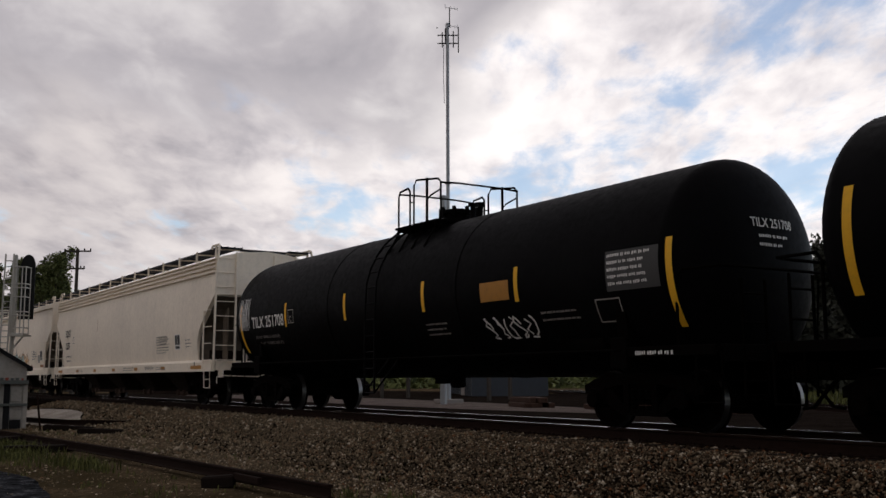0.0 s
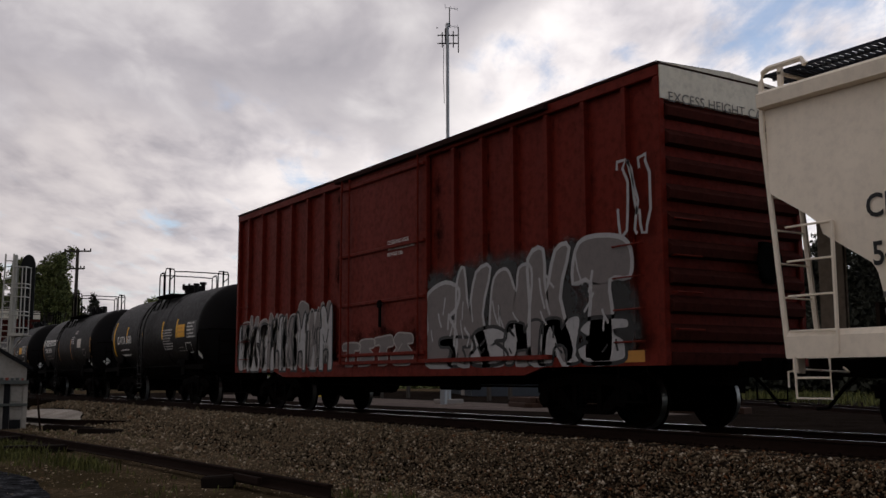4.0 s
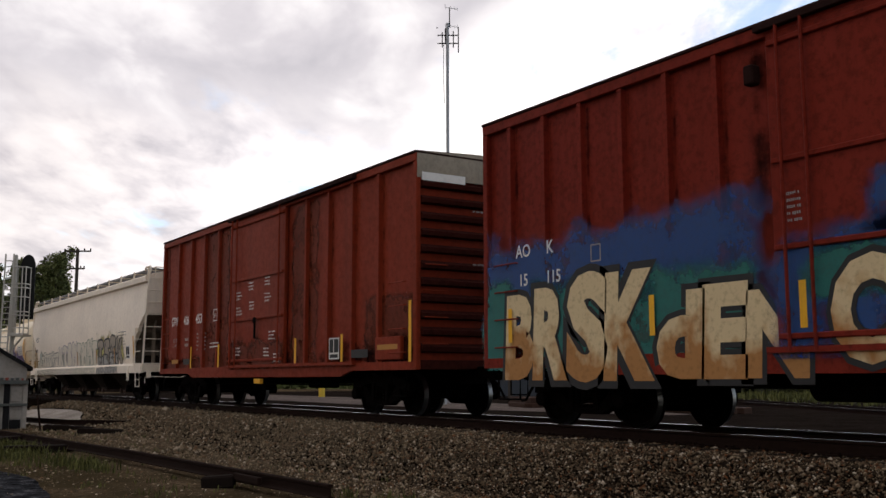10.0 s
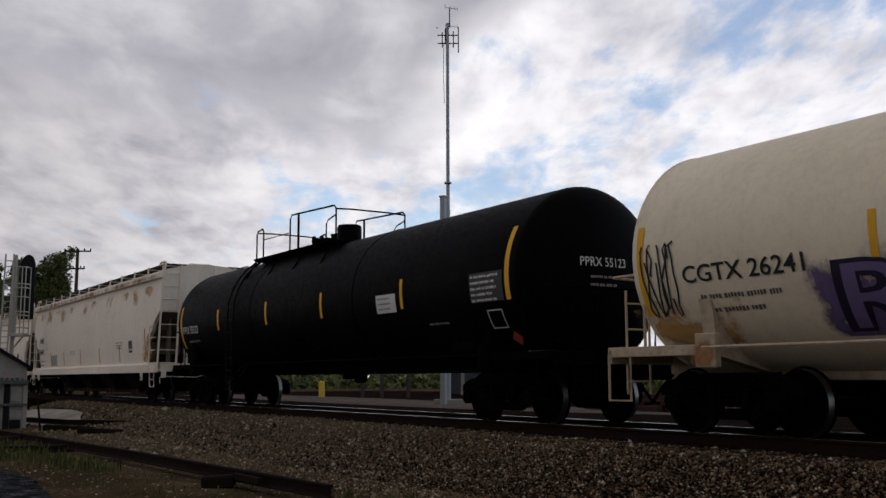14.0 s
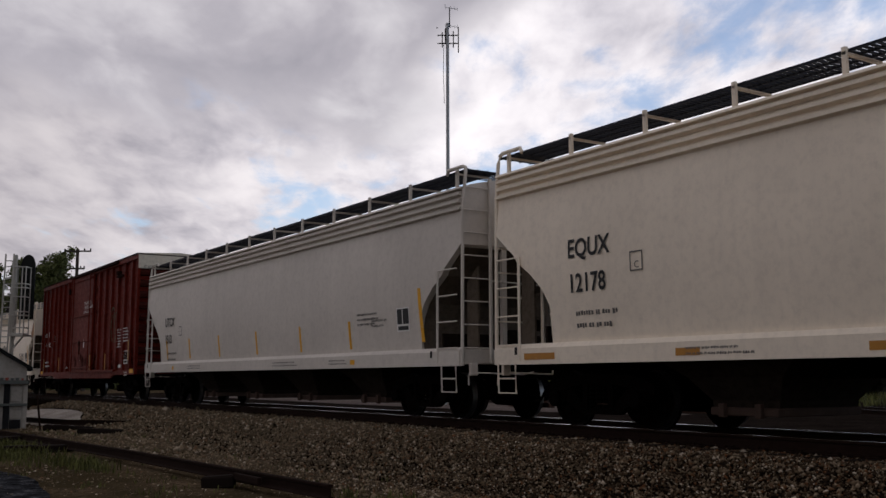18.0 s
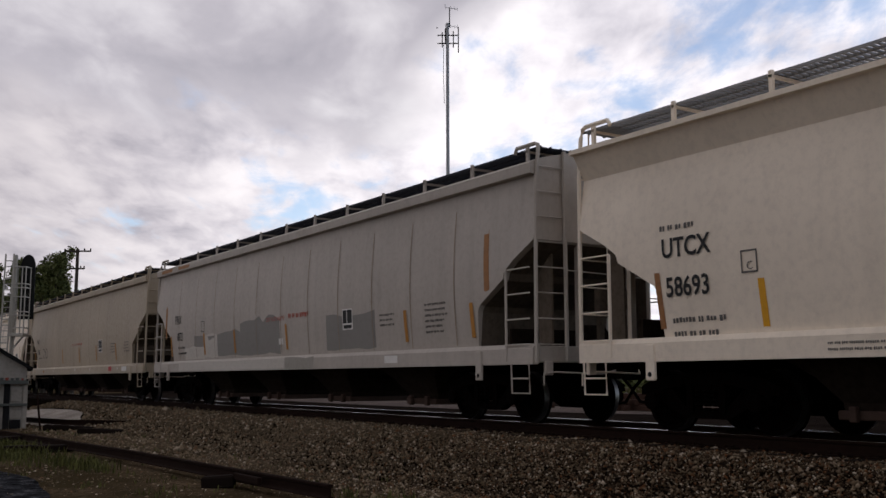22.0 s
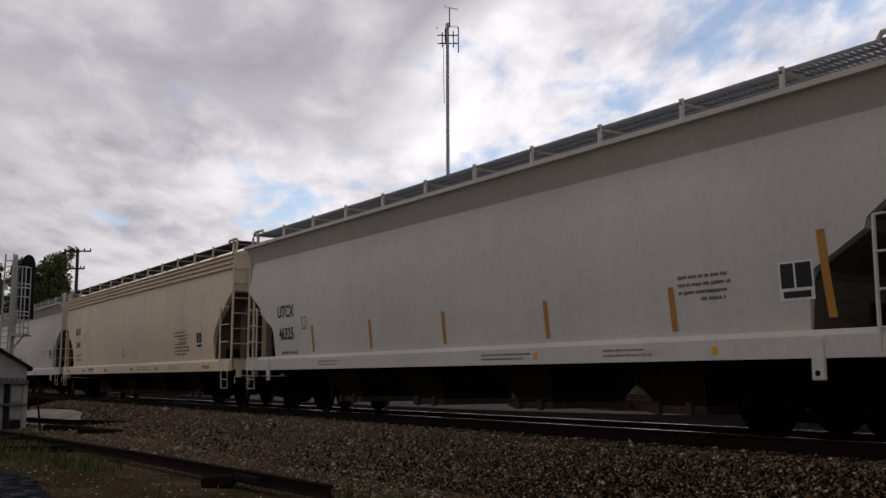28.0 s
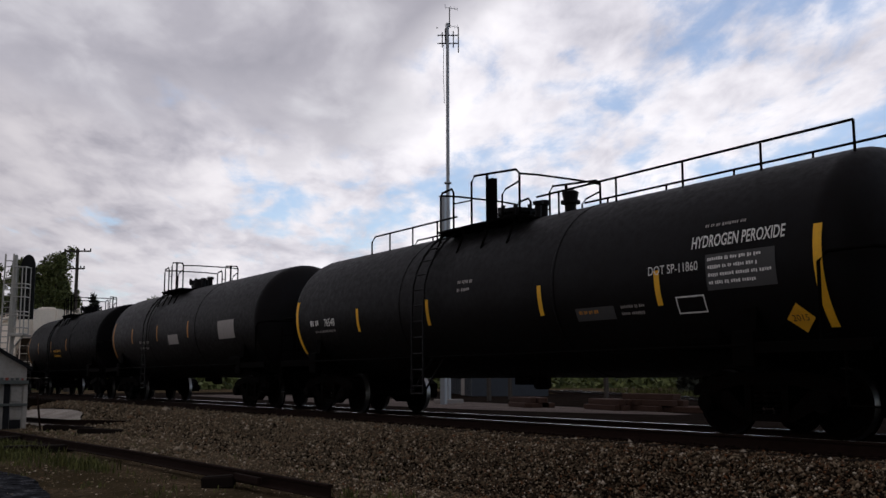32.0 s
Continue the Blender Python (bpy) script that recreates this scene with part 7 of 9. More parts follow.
def tank_plain(rear, front, mat, variant, px):
    c, s, E = tank(front - rear, 1.46, 2.24, mat, "dull black tank car with pale placards" if variant else "black tank car with yellow stencil", plat=0.95, plat_x=px, dome=0.25, dome_x=px + 0.2)
    tank_stripes(c, s, 2.2, (-4.2, -1.4, 1.6), (-E + 0.7,), "amber", h=0.5)
    if variant:
        mark(c, s, "pale_placard", -0.24, 1.8, 0.95, 0.3, "chalkfade")
        mark(c, s, "data_board", 4.17, 1.82, 1.2, 0.5, "chalkfade")
        small_print(c, s, -3.3, 2.0, 1.2, 2, "chalkfade", 0.2, 0.1, 6)
    else:
        small_print(c, s, -0.8, 2.05, 1.5, 2, "signyellow", 0.22, 0.13, 6)
    put(c, rear, front)


def hopper_last():
    c, s, E = hopper(18.3, "white", "flange", "white covered hopper car behind the last tank cars")
    put(c, -543.2, -524.9)


M["plate_ghost"] = decal("ghost_grey", (0.60, 0.53, 0.44), 0.3)
tank_zero()
tank_graffiti()
hopper_first()
hopper_patch()
box_silver()
tank_sign()
tank_short(-108.9, -98.8, "PROX 16394", False)
tank_short(-121.7, -111.6, "PROX 15024", True)
box_long()
box_mural()
box_orange()
hopper_mural()
tank_purple()
tank_clean()
hopper_rust_eave()
hopper_second()
hopper_reflectors()
box_scribble()
hopper_touched()
hopper_painted_out()
hopper_seamed()
hopper_ghost()
hopper_streaked()
hopper_grey_band()
hopper_cream()
hopper_label()
tank_peroxide()
tank_plain(-507.6, -493.0, "black2", True, -1.5)
tank_plain(-523.4, -508.9, "black", False, -0.5)
hopper_last()


def motions():
    """The train rolls past at one speed, its wheels turning while they are near; the cloud drifts."""
    for car, s0 in TRAIN:
        walk(car, [(0, pose(s0, YC, 0)), (SECONDS / 2, pose(s0 + SPEED * SECONDS / 2, YC, 0)), (SECONDS, pose(s0 + SPEED * SECONDS, YC, 0))])
    start = {car: s0 for car, s0 in TRAIN}
    rate = math.degrees(SPEED / 0.42) / FPS
    for w, x, car in WHEEL_LIST:
        s = start[car] + w.parent.location.x + x
        f0 = max(0, int((-32 - s) / SPEED * FPS))
        f1 = min(int(SECONDS * FPS), int((2 - s) / SPEED * FPS))
        rows = [(0, pose(x, 0, 0.42))]
        for f in range(max(1, f0), max(1, f1)):
            rows.append((f / FPS, pose(x, 0, 0.42, 0, (rate * (f - max(1, f0))) % 360, 0)))
        rows.append((SECONDS, rows[-1][1]))
        walk(w, rows)
    walk(CLOUDS, [(0, pose(0, 0, 0)), (SECONDS, pose(0, 0, 0, 0, 0, 3.6))])

# ---------------------------------------------------------------- ground, track
def ground_material():
    """Damp brown dirt: broad dark and sandy patches, fine grit, a little moss."""
    m, nt, out = nodes_of("damp_dirt")
    v = coords(nt)
    a = noise_tex(nt, v, 0.45, 5)
    b = noise_tex(nt, v, 9.0, 9, 0.75)
    vo = node(nt, "ShaderNodeTexVoronoi", Scale=34.0)
    nt.links.new(v, vo.inputs["Vector"])
    sep = nt.nodes.new("ShaderNodeSeparateColor")
    nt.links.new(vo.outputs["Color"], sep.inputs[0])
    c = mix(nt, ramp(nt, b, [(0.32, (0, 0, 0)), (0.68, (1, 1, 1))]).outputs[0], (0.026, 0.018, 0.0105), (0.165, 0.116, 0.070))
    c = mix(nt, ramp(nt, sep.outputs[0], [(0.72, (0, 0, 0)), (0.95, (0.6, 0.6, 0.6))]).outputs[0], c, (0.20, 0.155, 0.11))
    c = mix(nt, ramp(nt, a, [(0.40, (0, 0, 0)), (0.60, (0.75, 0.75, 0.75))]).outputs[0], c, (0.030, 0.024, 0.011))
    h = mix(nt, 0.4, b, vo.outputs["Distance"])
    finish(nt, out, c, 0.95, 0.0, bump(nt, h, 0.9, 0.035), 0.0)
    return m


def gravel_material(name, lo, hi):
    m, nt, out = nodes_of(name)
    v = coords(nt)
    vo = node(nt, "ShaderNodeTexVoronoi", Scale=24.0)
    nt.links.new(v, vo.inputs["Vector"])
    b = noise_tex(nt, v, 0.8, 4)
    sep = nt.nodes.new("ShaderNodeSeparateColor")
    nt.links.new(vo.outputs["Color"], sep.inputs[0])
    c = mix(nt, sep.outputs[0], lo, hi)
    c = mix(nt, ramp(nt, b, [(0.4, (0, 0, 0)), (0.7, (0.6, 0.6, 0.6))]).outputs[0], c, tuple(0.6 * x for x in lo))
    finish(nt, out, c, 0.95, 0.0, bump(nt, vo.outputs["Distance"], 1.0, 0.04), 0.0)
    return m


def stone_material():
    m, nt, out = nodes_of("ballast_stone")
    g = nt.nodes.new("ShaderNodeNewGeometry")
    r = ramp(nt, g.outputs["Random Per Island"], [(0.0, (0.011, 0.007, 0.0045)), (0.32, (0.048, 0.031, 0.018)), (0.50, (0.118, 0.078, 0.046)), (0.56, (0.21, 0.080, 0.030)), (0.62, (0.142, 0.096, 0.057)), (0.74, (0.20, 0.143, 0.088)), (0.92, (0.36, 0.27, 0.175)), (1.0, (0.72, 0.61, 0.48))])
    n = noise_tex(nt, coords(nt), 40, 4)
    # light gradient put into the colour: stones paler and tanner towards -x
    sx = nt.nodes.new("ShaderNodeSeparateXYZ")
    nt.links.new(coords(nt), sx.inputs[0])
    mr = nt.nodes.new("ShaderNodeMapRange")
    nt.links.new(sx.outputs[0], mr.inputs[0])
    mr.inputs[1].default_value, mr.inputs[2].default_value, mr.inputs[4].default_value = -9.0, -19.0, 0.38
    brightened = mix(nt, mr.outputs[0], r.outputs[0], (0.30, 0.235, 0.15))
    c = mix(nt, n, brightened, mix(nt, 0.5, brightened, (0.02, 0.015, 0.011)))
    finish(nt, out, c, 0.85, 0.0, bump(nt, n, 0.3, 0.004), 0.05)
    return m


M["dirt"] = ground_material()
# bed near-black: oily dirt plus the train's shadow put into its colour
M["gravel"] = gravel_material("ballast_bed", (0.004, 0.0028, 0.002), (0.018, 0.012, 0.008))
M["stone"] = stone_material()
M["lime"] = gravel_material("limestone_gravel", (0.34, 0.30, 0.26), (0.56, 0.50, 0.44))
M["pale"] = gravel_material("pale_gravel", (0.10, 0.080, 0.070), (0.21, 0.170, 0.150))
# dark cinder colour also holds the train's shadow beyond the far rail
M["cinder"] = gravel_material("cinder_shade", (0.010, 0.0075, 0.006), (0.030, 0.023, 0.019))


def ground_z(x, y):
    z = -0.78
    if y < 13.5:
        z += 0.05 * noise.noise((x * 0.12, y * 0.12, 0.3)) + 0.02 * noise.noise((x * 0.6, y * 0.6, 1.7))
    else:
        k = min(1, (y - 13.5) / 6)
        z += 0.33 * k
    return z


def build_ground():
    xs = [-2500, -1200, -600, -300, -200, -150, -120, -100, -85, -75, -65] + [-60 + 0.8 * i for i in range(81)] + [8, 14, 25, 50, 100, 250, 700, 2500]
    ys = [-2500, -800, -250, -80, -30, -12, -6, -3] + [-2 + 0.6 * i for i in range(28)] + [16, 18, 21, 24, 28, 33, 40, 50, 65, 90, 130, 200, 400, 900, 2500]
    me = Mesh()
    nx = len(xs)
    me.add([(x, y, ground_z(x, y)) for y in ys for x in xs], [(j * nx + i, j * nx + i + 1, (j + 1) * nx + i + 1, (j + 1) * nx + i) for j in range(len(ys) - 1) for i in range(nx - 1)])
    solo("ground", me, M["dirt"], "wet brown dirt ground with patches of grass", kind="structure", smooth=0)


build_ground()

BED = [(7.3, -0.82), (7.9, -0.62), (8.5, -0.42), (9.1, -0.27), (9.55, -0.20), (12.8, -0.20), (13.4, -0.30), (14.6, -0.60), (15.4, -0.82)]


def bed_z(y):
    for (a, za), (b, zb) in zip(BED, BED[1:]):
        if a <= y <= b:
            return za + (zb - za) * (y - a) / (b - a)
    return -0.9


def build_bed():
    xs = [-400, -200, -120, -90] + [-70 + 1.0 * i for i in range(79)] + [20, 60, 150]
    me = Mesh()
    n = len(BED)
    rows = [[(x, y + 0.18 * noise.noise((x * 0.3, y, 5.0)) * (1 if k in (0, 1, n - 1) else 0.3), z - 0.012 + 0.008 * noise.noise((x * 0.9, y * 2, 2.0))) for k, (y, z) in enumerate(BED)] for x in xs]
    me.add([p for r in rows for p in r], [(i * n + k, (i + 1) * n + k, (i + 1) * n + k + 1, i * n + k + 1) for i in range(len(xs) - 1) for k in range(n - 1)])
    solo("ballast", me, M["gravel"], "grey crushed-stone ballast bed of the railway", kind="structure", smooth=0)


build_bed()


def rail_profile(s=1.0):
    half = [(0.070, 0.0), (0.070, 0.012), (0.020, 0.03), (0.009, 0.05), (0.009, 0.125), (0.036, 0.14), (0.037, 0.165), (0.028, 0.172)]
    return [(-y * s, z * s) for y, z in half] + [(y * s, z * s) for y, z in reversed(half)]


def rail(parent, p0, p1, top, name="rail", mat="railrust"):
    """A rail along a line on the plan, its head at height top."""
    a, b = Vector((*p0, 0)), Vector((*p1, 0))
    d = (b - a).normalized()
    n = Vector((-d.y, d.x, 0))
    prof = rail_profile()
    rings = [[(p.x + n.x * y, p.y + n.y * y, top - 0.172 + z) for y, z in prof] for p in (a, b)]
    r = part(name, Mesh().loft(rings), M[mat], parent)
    hw = 0.027
    vs = [(p.x + n.x * y, p.y + n.y * y, top + 0.002) for p in (a, b) for y in (-hw, hw)]
    part("running_surface", Mesh().add(vs + [(x, y, z - 0.001) for x, y, z in vs], [(0, 1, 3, 2), (4, 6, 7, 5), (0, 2, 6, 4), (1, 5, 7, 3), (0, 4, 5, 1), (2, 3, 7, 6)]), M["railtop"], r, "polished steel running surface")
    return r


def main_track():
    t = thing("railway_track", "main railway track of steel rails on dark wooden ties", "track", kind="structure")
    for s in (-1, 1):
        rail(t, (-420, YC + s * 0.755), (150, YC + s * 0.755), 0.0)
    tie = Mesh().box(-0.115, 0.115, -1.30, 1.30, -0.375, -0.178, 0.012).make("tie")
    tie.materials.append(M["tie"])
    plate = Mesh()
    for s in (-1, 1):
        plate.box(-0.10, 0.10, s * 0.755 - 0.18, s * 0.755 + 0.18, -0.178, -0.165)
        for q in (-1, 1):
            plate.box(-0.06 * q - 0.015, -0.06 * q + 0.015, s * 0.755 - 0.11, s * 0.755 - 0.075, -0.165, -0.14)
    plate = plate.make("tie_plate")
    rnd = random.Random(4)
    for i in range(150):
        x = 6 - 0.52 * i
        o = part("tie", tie, M["tie"], t, at=pose(x + rnd.uniform(-0.03, 0.03), YC + rnd.uniform(-0.03, 0.03), 0, 0, 0, rnd.uniform(-0.8, 0.8)))
        if i < 100:
            part("tie_plate", plate, M["railrust"], o)


main_track()


def stones():
    rng = np.random.default_rng(7)
    base = np.array([(1, 0, 0), (-1, 0, 0), (0, 1, 0), (0, -1, 0), (0, 0, 1), (0, 0, -1)], float)
    tris = np.array([(0, 2, 4), (2, 1, 4), (1, 3, 4), (3, 0, 4), (2, 0, 5), (1, 2, 5), (3, 1, 5), (0, 3, 5)])
    X, Y, Sz = [], [], []
    for x0, x1, dens, size in ((-13, -4, 1150, 0.0150), (-20, -13, 760, 0.0178), (-30, -20, 380, 0.0235), (-45, -30, 120, 0.035)):
        n = int((x1 - x0) * (10.4 - 5.6) * dens)
        X.append(rng.uniform(x0, x1, n)); Y.append(rng.uniform(5.6, 10.4, n)); Sz.append(size * rng.lognormal(0, 0.35, n))
    X, Y, Sz = map(np.concatenate, (X, Y, Sz))
    keep = (Y > 7.2) | (rng.random(len(X)) < np.clip((Y - 5.4) / 2.0, 0, 1) * 0.8)
    keep &= (((X + 39.5) / 5.6) ** 2 + ((Y - 7.65) / 1.05) ** 2) > 1.0
    X, Y, Sz = X[keep], Y[keep], Sz[keep]
    Z = np.array([max(bed_z(y), ground_z(x, y)) for x, y in zip(X, Y)]) + Sz * 0.35
    N = len(X)
    P = base[None] * rng.uniform(0.6, 1.25, (N, 6, 1)) * Sz[:, None, None]
    P += rng.normal(0, 0.12, P.shape) * Sz[:, None, None]
    a = rng.uniform(0, 6.283, N)
    c, s = np.cos(a)[:, None], np.sin(a)[:, None]
    Px = P[:, :, 0] * c - P[:, :, 1] * s
    Py = P[:, :, 0] * s + P[:, :, 1] * c
    Pz = P[:, :, 2] * 0.8 + Px * rng.uniform(-0.4, 0.4, (N, 1))
    V = np.stack([Px + X[:, None], Py + Y[:, None], Pz + Z[:, None]], -1).reshape(-1, 3)
    F = (tris[None] + 6 * np.arange(N)[:, None, None]).reshape(-1, 3)
    me = bpy.data.meshes.new("ballast_stones")
    me.vertices.add(len(V)); me.vertices.foreach_set("co", V.ravel())
    me.loops.add(F.size); me.loops.foreach_set("vertex_index", F.ravel().astype(np.int32))
    me.polygons.add(len(F)); me.polygons.foreach_set("loop_start", np.arange(0, F.size, 3, dtype=np.int32))
    me.update(calc_edges=True)
    me.validate()
    me.materials.append(M["stone"])
    tagged(new("ballast_stones", me), "loose grey and brown ballast stones on the bed", "gravel", kind="stuff")


stones()


# ---------------------------------------------------------------- sky of drifting cloud
def cloud_material():
    """Broken stratocumulus: a dark sheet, bright ragged edges below it, blue gaps to one side."""
    m, nt, out = nodes_of("cloud_cover")
    L = nt.links.new
    tc = nt.nodes.new("ShaderNodeTexCoord")
    nrm = nt.nodes.new("ShaderNodeVectorMath")
    nrm.operation = "NORMALIZE"
    L(tc.outputs["Object"], nrm.inputs[0])

    def dot(vec):
        d = nt.nodes.new("ShaderNodeVectorMath")
        d.operation = "DOT_PRODUCT"
        L(nrm.outputs[0], d.inputs[0])
        d.inputs[1].default_value = vec
        return d.outputs["Value"]

    def op(kind, a, b=None, c=None, clamp=False):
        n = nt.nodes.new("ShaderNodeMath")
        n.operation, n.use_clamp = kind, clamp
        for i, v in enumerate((a, b, c)):
            if v is None:
                continue
            if isinstance(v, (int, float)):
                n.inputs[i].default_value = v
            else:
                L(v, n.inputs[i])
        return n.outputs[0]

    def smooth(v, lo, hi):
        n = nt.nodes.new("ShaderNodeMapRange")
        n.interpolation_type = "SMOOTHSTEP"
        L(v, n.inputs[0])
        n.inputs[1].default_value, n.inputs[2].default_value = lo, hi
        return n.outputs[0]
    side = dot((math.sin(YAW), math.cos(YAW), 0))                    # along the layer
    ahead = dot((-math.cos(YAW), math.sin(YAW), 0))                  # towards the bright horizon
    up = dot((0, 0, 1))

    # the layer is flat: seen low down its lumps crowd together into streaks
    flat = op("ADD", op("MAXIMUM", up, 0.0), 0.16)
    plan = nt.nodes.new("ShaderNodeCombineXYZ")
    L(op("DIVIDE", side, flat), plan.inputs[0])
    L(op("MULTIPLY", op("DIVIDE", ahead, flat), 0.55), plan.inputs[1])

    def field(scale, detail, rough, seed):
        mp = nt.nodes.new("ShaderNodeMapping")
        mp.inputs["Location"].default_value = (seed, seed * 0.7, seed * 1.3)
        L(plan.outputs[0], mp.inputs[0])
        n = node(nt, "ShaderNodeTexNoise", Scale=scale, Detail=detail, Roughness=rough, Distortion=0.3)
        L(mp.outputs[0], n.inputs["Vector"])
        return n.outputs["Fac"]
    big = field(1.5, 3, 0.5, 3.1)
    mid = field(2.7, 5, 0.50, 9.4)
    fine = field(6.5, 6, 0.52, 5.5)
    # the dark sheet hangs above a ragged line that rises to the right
    edge = op("ADD", up, op("MULTIPLY", op("SUBTRACT", mid, 0.5), 0.17))
    edge = op("ADD", edge, op("MULTIPLY", op("SUBTRACT", big, 0.5), 0.16))
    edge = op("ADD", edge, op("MULTIPLY", op("SUBTRACT", fine, 0.5), 0.05))
    line = op("ADD", 0.225, op("MULTIPLY", op("MAXIMUM", op("ADD", side, 0.04), 0.0), 0.75))
    dark = smooth(op("SUBTRACT", edge, line), -0.03, 0.06)
    # lumps in the lower, brighter layer
    lump = op("ADD", op("MULTIPLY", mid, 0.60), op("MULTIPLY", fine, 0.40))
    puff = op("ADD", op("MULTIPLY", field(3.6, 5, 0.52, 1.2), 0.60), op("MULTIPLY", field(8.5, 6, 0.55, 7.7), 0.40))
    lowlum = ramp(nt, puff, [(0.36, (0.56, 0.545, 0.575)), (0.45, (0.74, 0.715, 0.73)), (0.53, (0.89, 0.86, 0.855)), (0.62, (1.00, 0.965, 0.945))])
    lowr = ramp(nt, smooth(side, -0.42, 0.10), [(0.0, (0.60, 0.575, 0.585)), (0.5, (0.84, 0.815, 0.82)), (1.0, (0.98, 0.96, 0.965))])
    low = mix(nt, 1.0, lowlum.outputs[0], lowr.outputs[0], "MULTIPLY")
    toplum = ramp(nt, lump, [(0.36, (0.33, 0.315, 0.345)), (0.50, (0.445, 0.42, 0.445)), (0.66, (0.68, 0.65, 0.655))])
    lum = mix(nt, dark, low, toplum.outputs[0])
    # away from the bright side the unseen layer is set greyer, dimming ends and ground
    away = smooth(ahead, 0.55, -0.15)
    lum = mix(nt, op("MULTIPLY", away, 0.72), lum, (0.29, 0.28, 0.29))
    em = nt.nodes.new("ShaderNodeEmission")
    L(lum, em.inputs[0])
    em.inputs[1].default_value = 1.0
    tr = nt.nodes.new("ShaderNodeBsdfTransparent")
    # gaps of blue: a low band, and a wide break to the right
    gapn = op("ADD", op("MULTIPLY", field(3.8, 6, 0.55, 1.7), 0.6), op("MULTIPLY", field(9.0, 6, 0.58, 4.4), 0.4))
    right = smooth(op("ADD", side, op("MULTIPLY", up, 0.50)), 0.26, 0.56)
    band = op("MULTIPLY", smooth(up, 0.11, 0.17), op("SUBTRACT", 1.0, smooth(up, 0.19, 0.25)))
    band = op("MULTIPLY", band, smooth(side, -0.20, -0.04))
    want = op("ADD", op("MULTIPLY", right, 0.105), op("MULTIPLY", band, 0.12))
    gap = smooth(op("ADD", gapn, want), 0.53, 0.70)
    gap = op("MULTIPLY", gap, op("SUBTRACT", 1.0, dark))
    ms = nt.nodes.new("ShaderNodeMixShader")
    L(op("MULTIPLY", gap, 0.80), ms.inputs[0])
    L(em.outputs[0], ms.inputs[1])
    L(tr.outputs[0], ms.inputs[2])
    L(ms.outputs[0], out.inputs[0])
    m.cycles.emission_sampling = "NONE"
    return m


def clouds():
    R = 3500
    me = Mesh()
    rings = []
    for k in range(14):
        e = math.radians(-3 + 93 * k / 13)
        rings.append([(R * math.cos(e) * math.cos(t) if k < 13 else 0.5 * math.cos(t), R * math.cos(e) * math.sin(t) if k < 13 else 0.5 * math.sin(t), R * math.sin(e)) for t in (2 * math.pi * i / 64 for i in range(64))])
    me.loft(rings, cap=False)
    return solo("cloud_layer", me, cloud_material(), "broken grey and white cloud layer drifting over blue sky", "sky", "structure", smooth=0)


CLOUDS = clouds()


# ---------------------------------------------------------------- beside the track
def from_eye(px_angle, dist):
    """A place on the plan: degrees to the right of the aim, metres from the eye."""
    t = math.pi - YAW - radians(px_angle)
    return dist * math.cos(t), dist * math.sin(t)


M["bark"] = plain("bark", (0.05, 0.042, 0.034), 0.9, 0, 0.4, 9)
M["clap"] = paint("shed_white", (0.30, 0.275, 0.24), 0.4, streak=0.6, seed=21)
M["shedroof"] = plain("shed_roof", (0.012, 0.012, 0.013), 0.85, 0, 0.4, 6)
M["concrete"] = plain("pale_concrete", (0.22, 0.19, 0.17), 0.85, 0, 0.25, 3)
M["bluewall"] = plain("blue_grey_metal", (0.045, 0.05, 0.058), 0.6, 0, 0.2, 2)
M["bollard"] = plain("bollard_yellow", (0.62, 0.42, 0.04), 0.6, 0, 0.2, 5)


def leaf_material(name, a, b):
    m, nt, out = nodes_of(name)
    g = nt.nodes.new("ShaderNodeNewGeometry")
    c = ramp(nt, g.outputs["Random Per Island"], [(0, a), (0.6, b), (1, tuple(x * 1.5 for x in b))])
    finish(nt, out, c.outputs[0], 0.75, 0, None, 0.15)
    return m


M["leaf"] = leaf_material("tree_leaves", (0.030, 0.040, 0.013), (0.115, 0.128, 0.044))
M["leaf2"] = leaf_material("tree_leaves_dry", (0.014, 0.016, 0.012), (0.035, 0.036, 0.026))


def scatter_mesh(name, C, N, size, rng, mat):
    """Small leaf blades at the places C."""
    n = len(C)
    u = rng.normal(size=(n, 3)); u /= np.linalg.norm(u, axis=1)[:, None]
    w = rng.normal(size=(n, 3)); w -= (w * u).sum(1)[:, None] * u; w /= np.linalg.norm(w, axis=1)[:, None]
    s = size * rng.uniform(0.6, 1.4, (n, 1))
    V = np.stack([C - u * s, C + w * s * 0.55, C + u * s, C - w * s * 0.55], 1).reshape(-1, 3)
    F = np.arange(4 * n).reshape(-1, 4)
    me = bpy.data.meshes.new(name)
    me.vertices.add(len(V)); me.vertices.foreach_set("co", V.ravel())
    me.loops.add(F.size); me.loops.foreach_set("vertex_index", F.ravel().astype(np.int32))
    me.polygons.add(n); me.polygons.foreach_set("loop_start", np.arange(0, F.size, 4, dtype=np.int32))
    me.update(calc_edges=True)
    me.materials.append(mat)
    return me


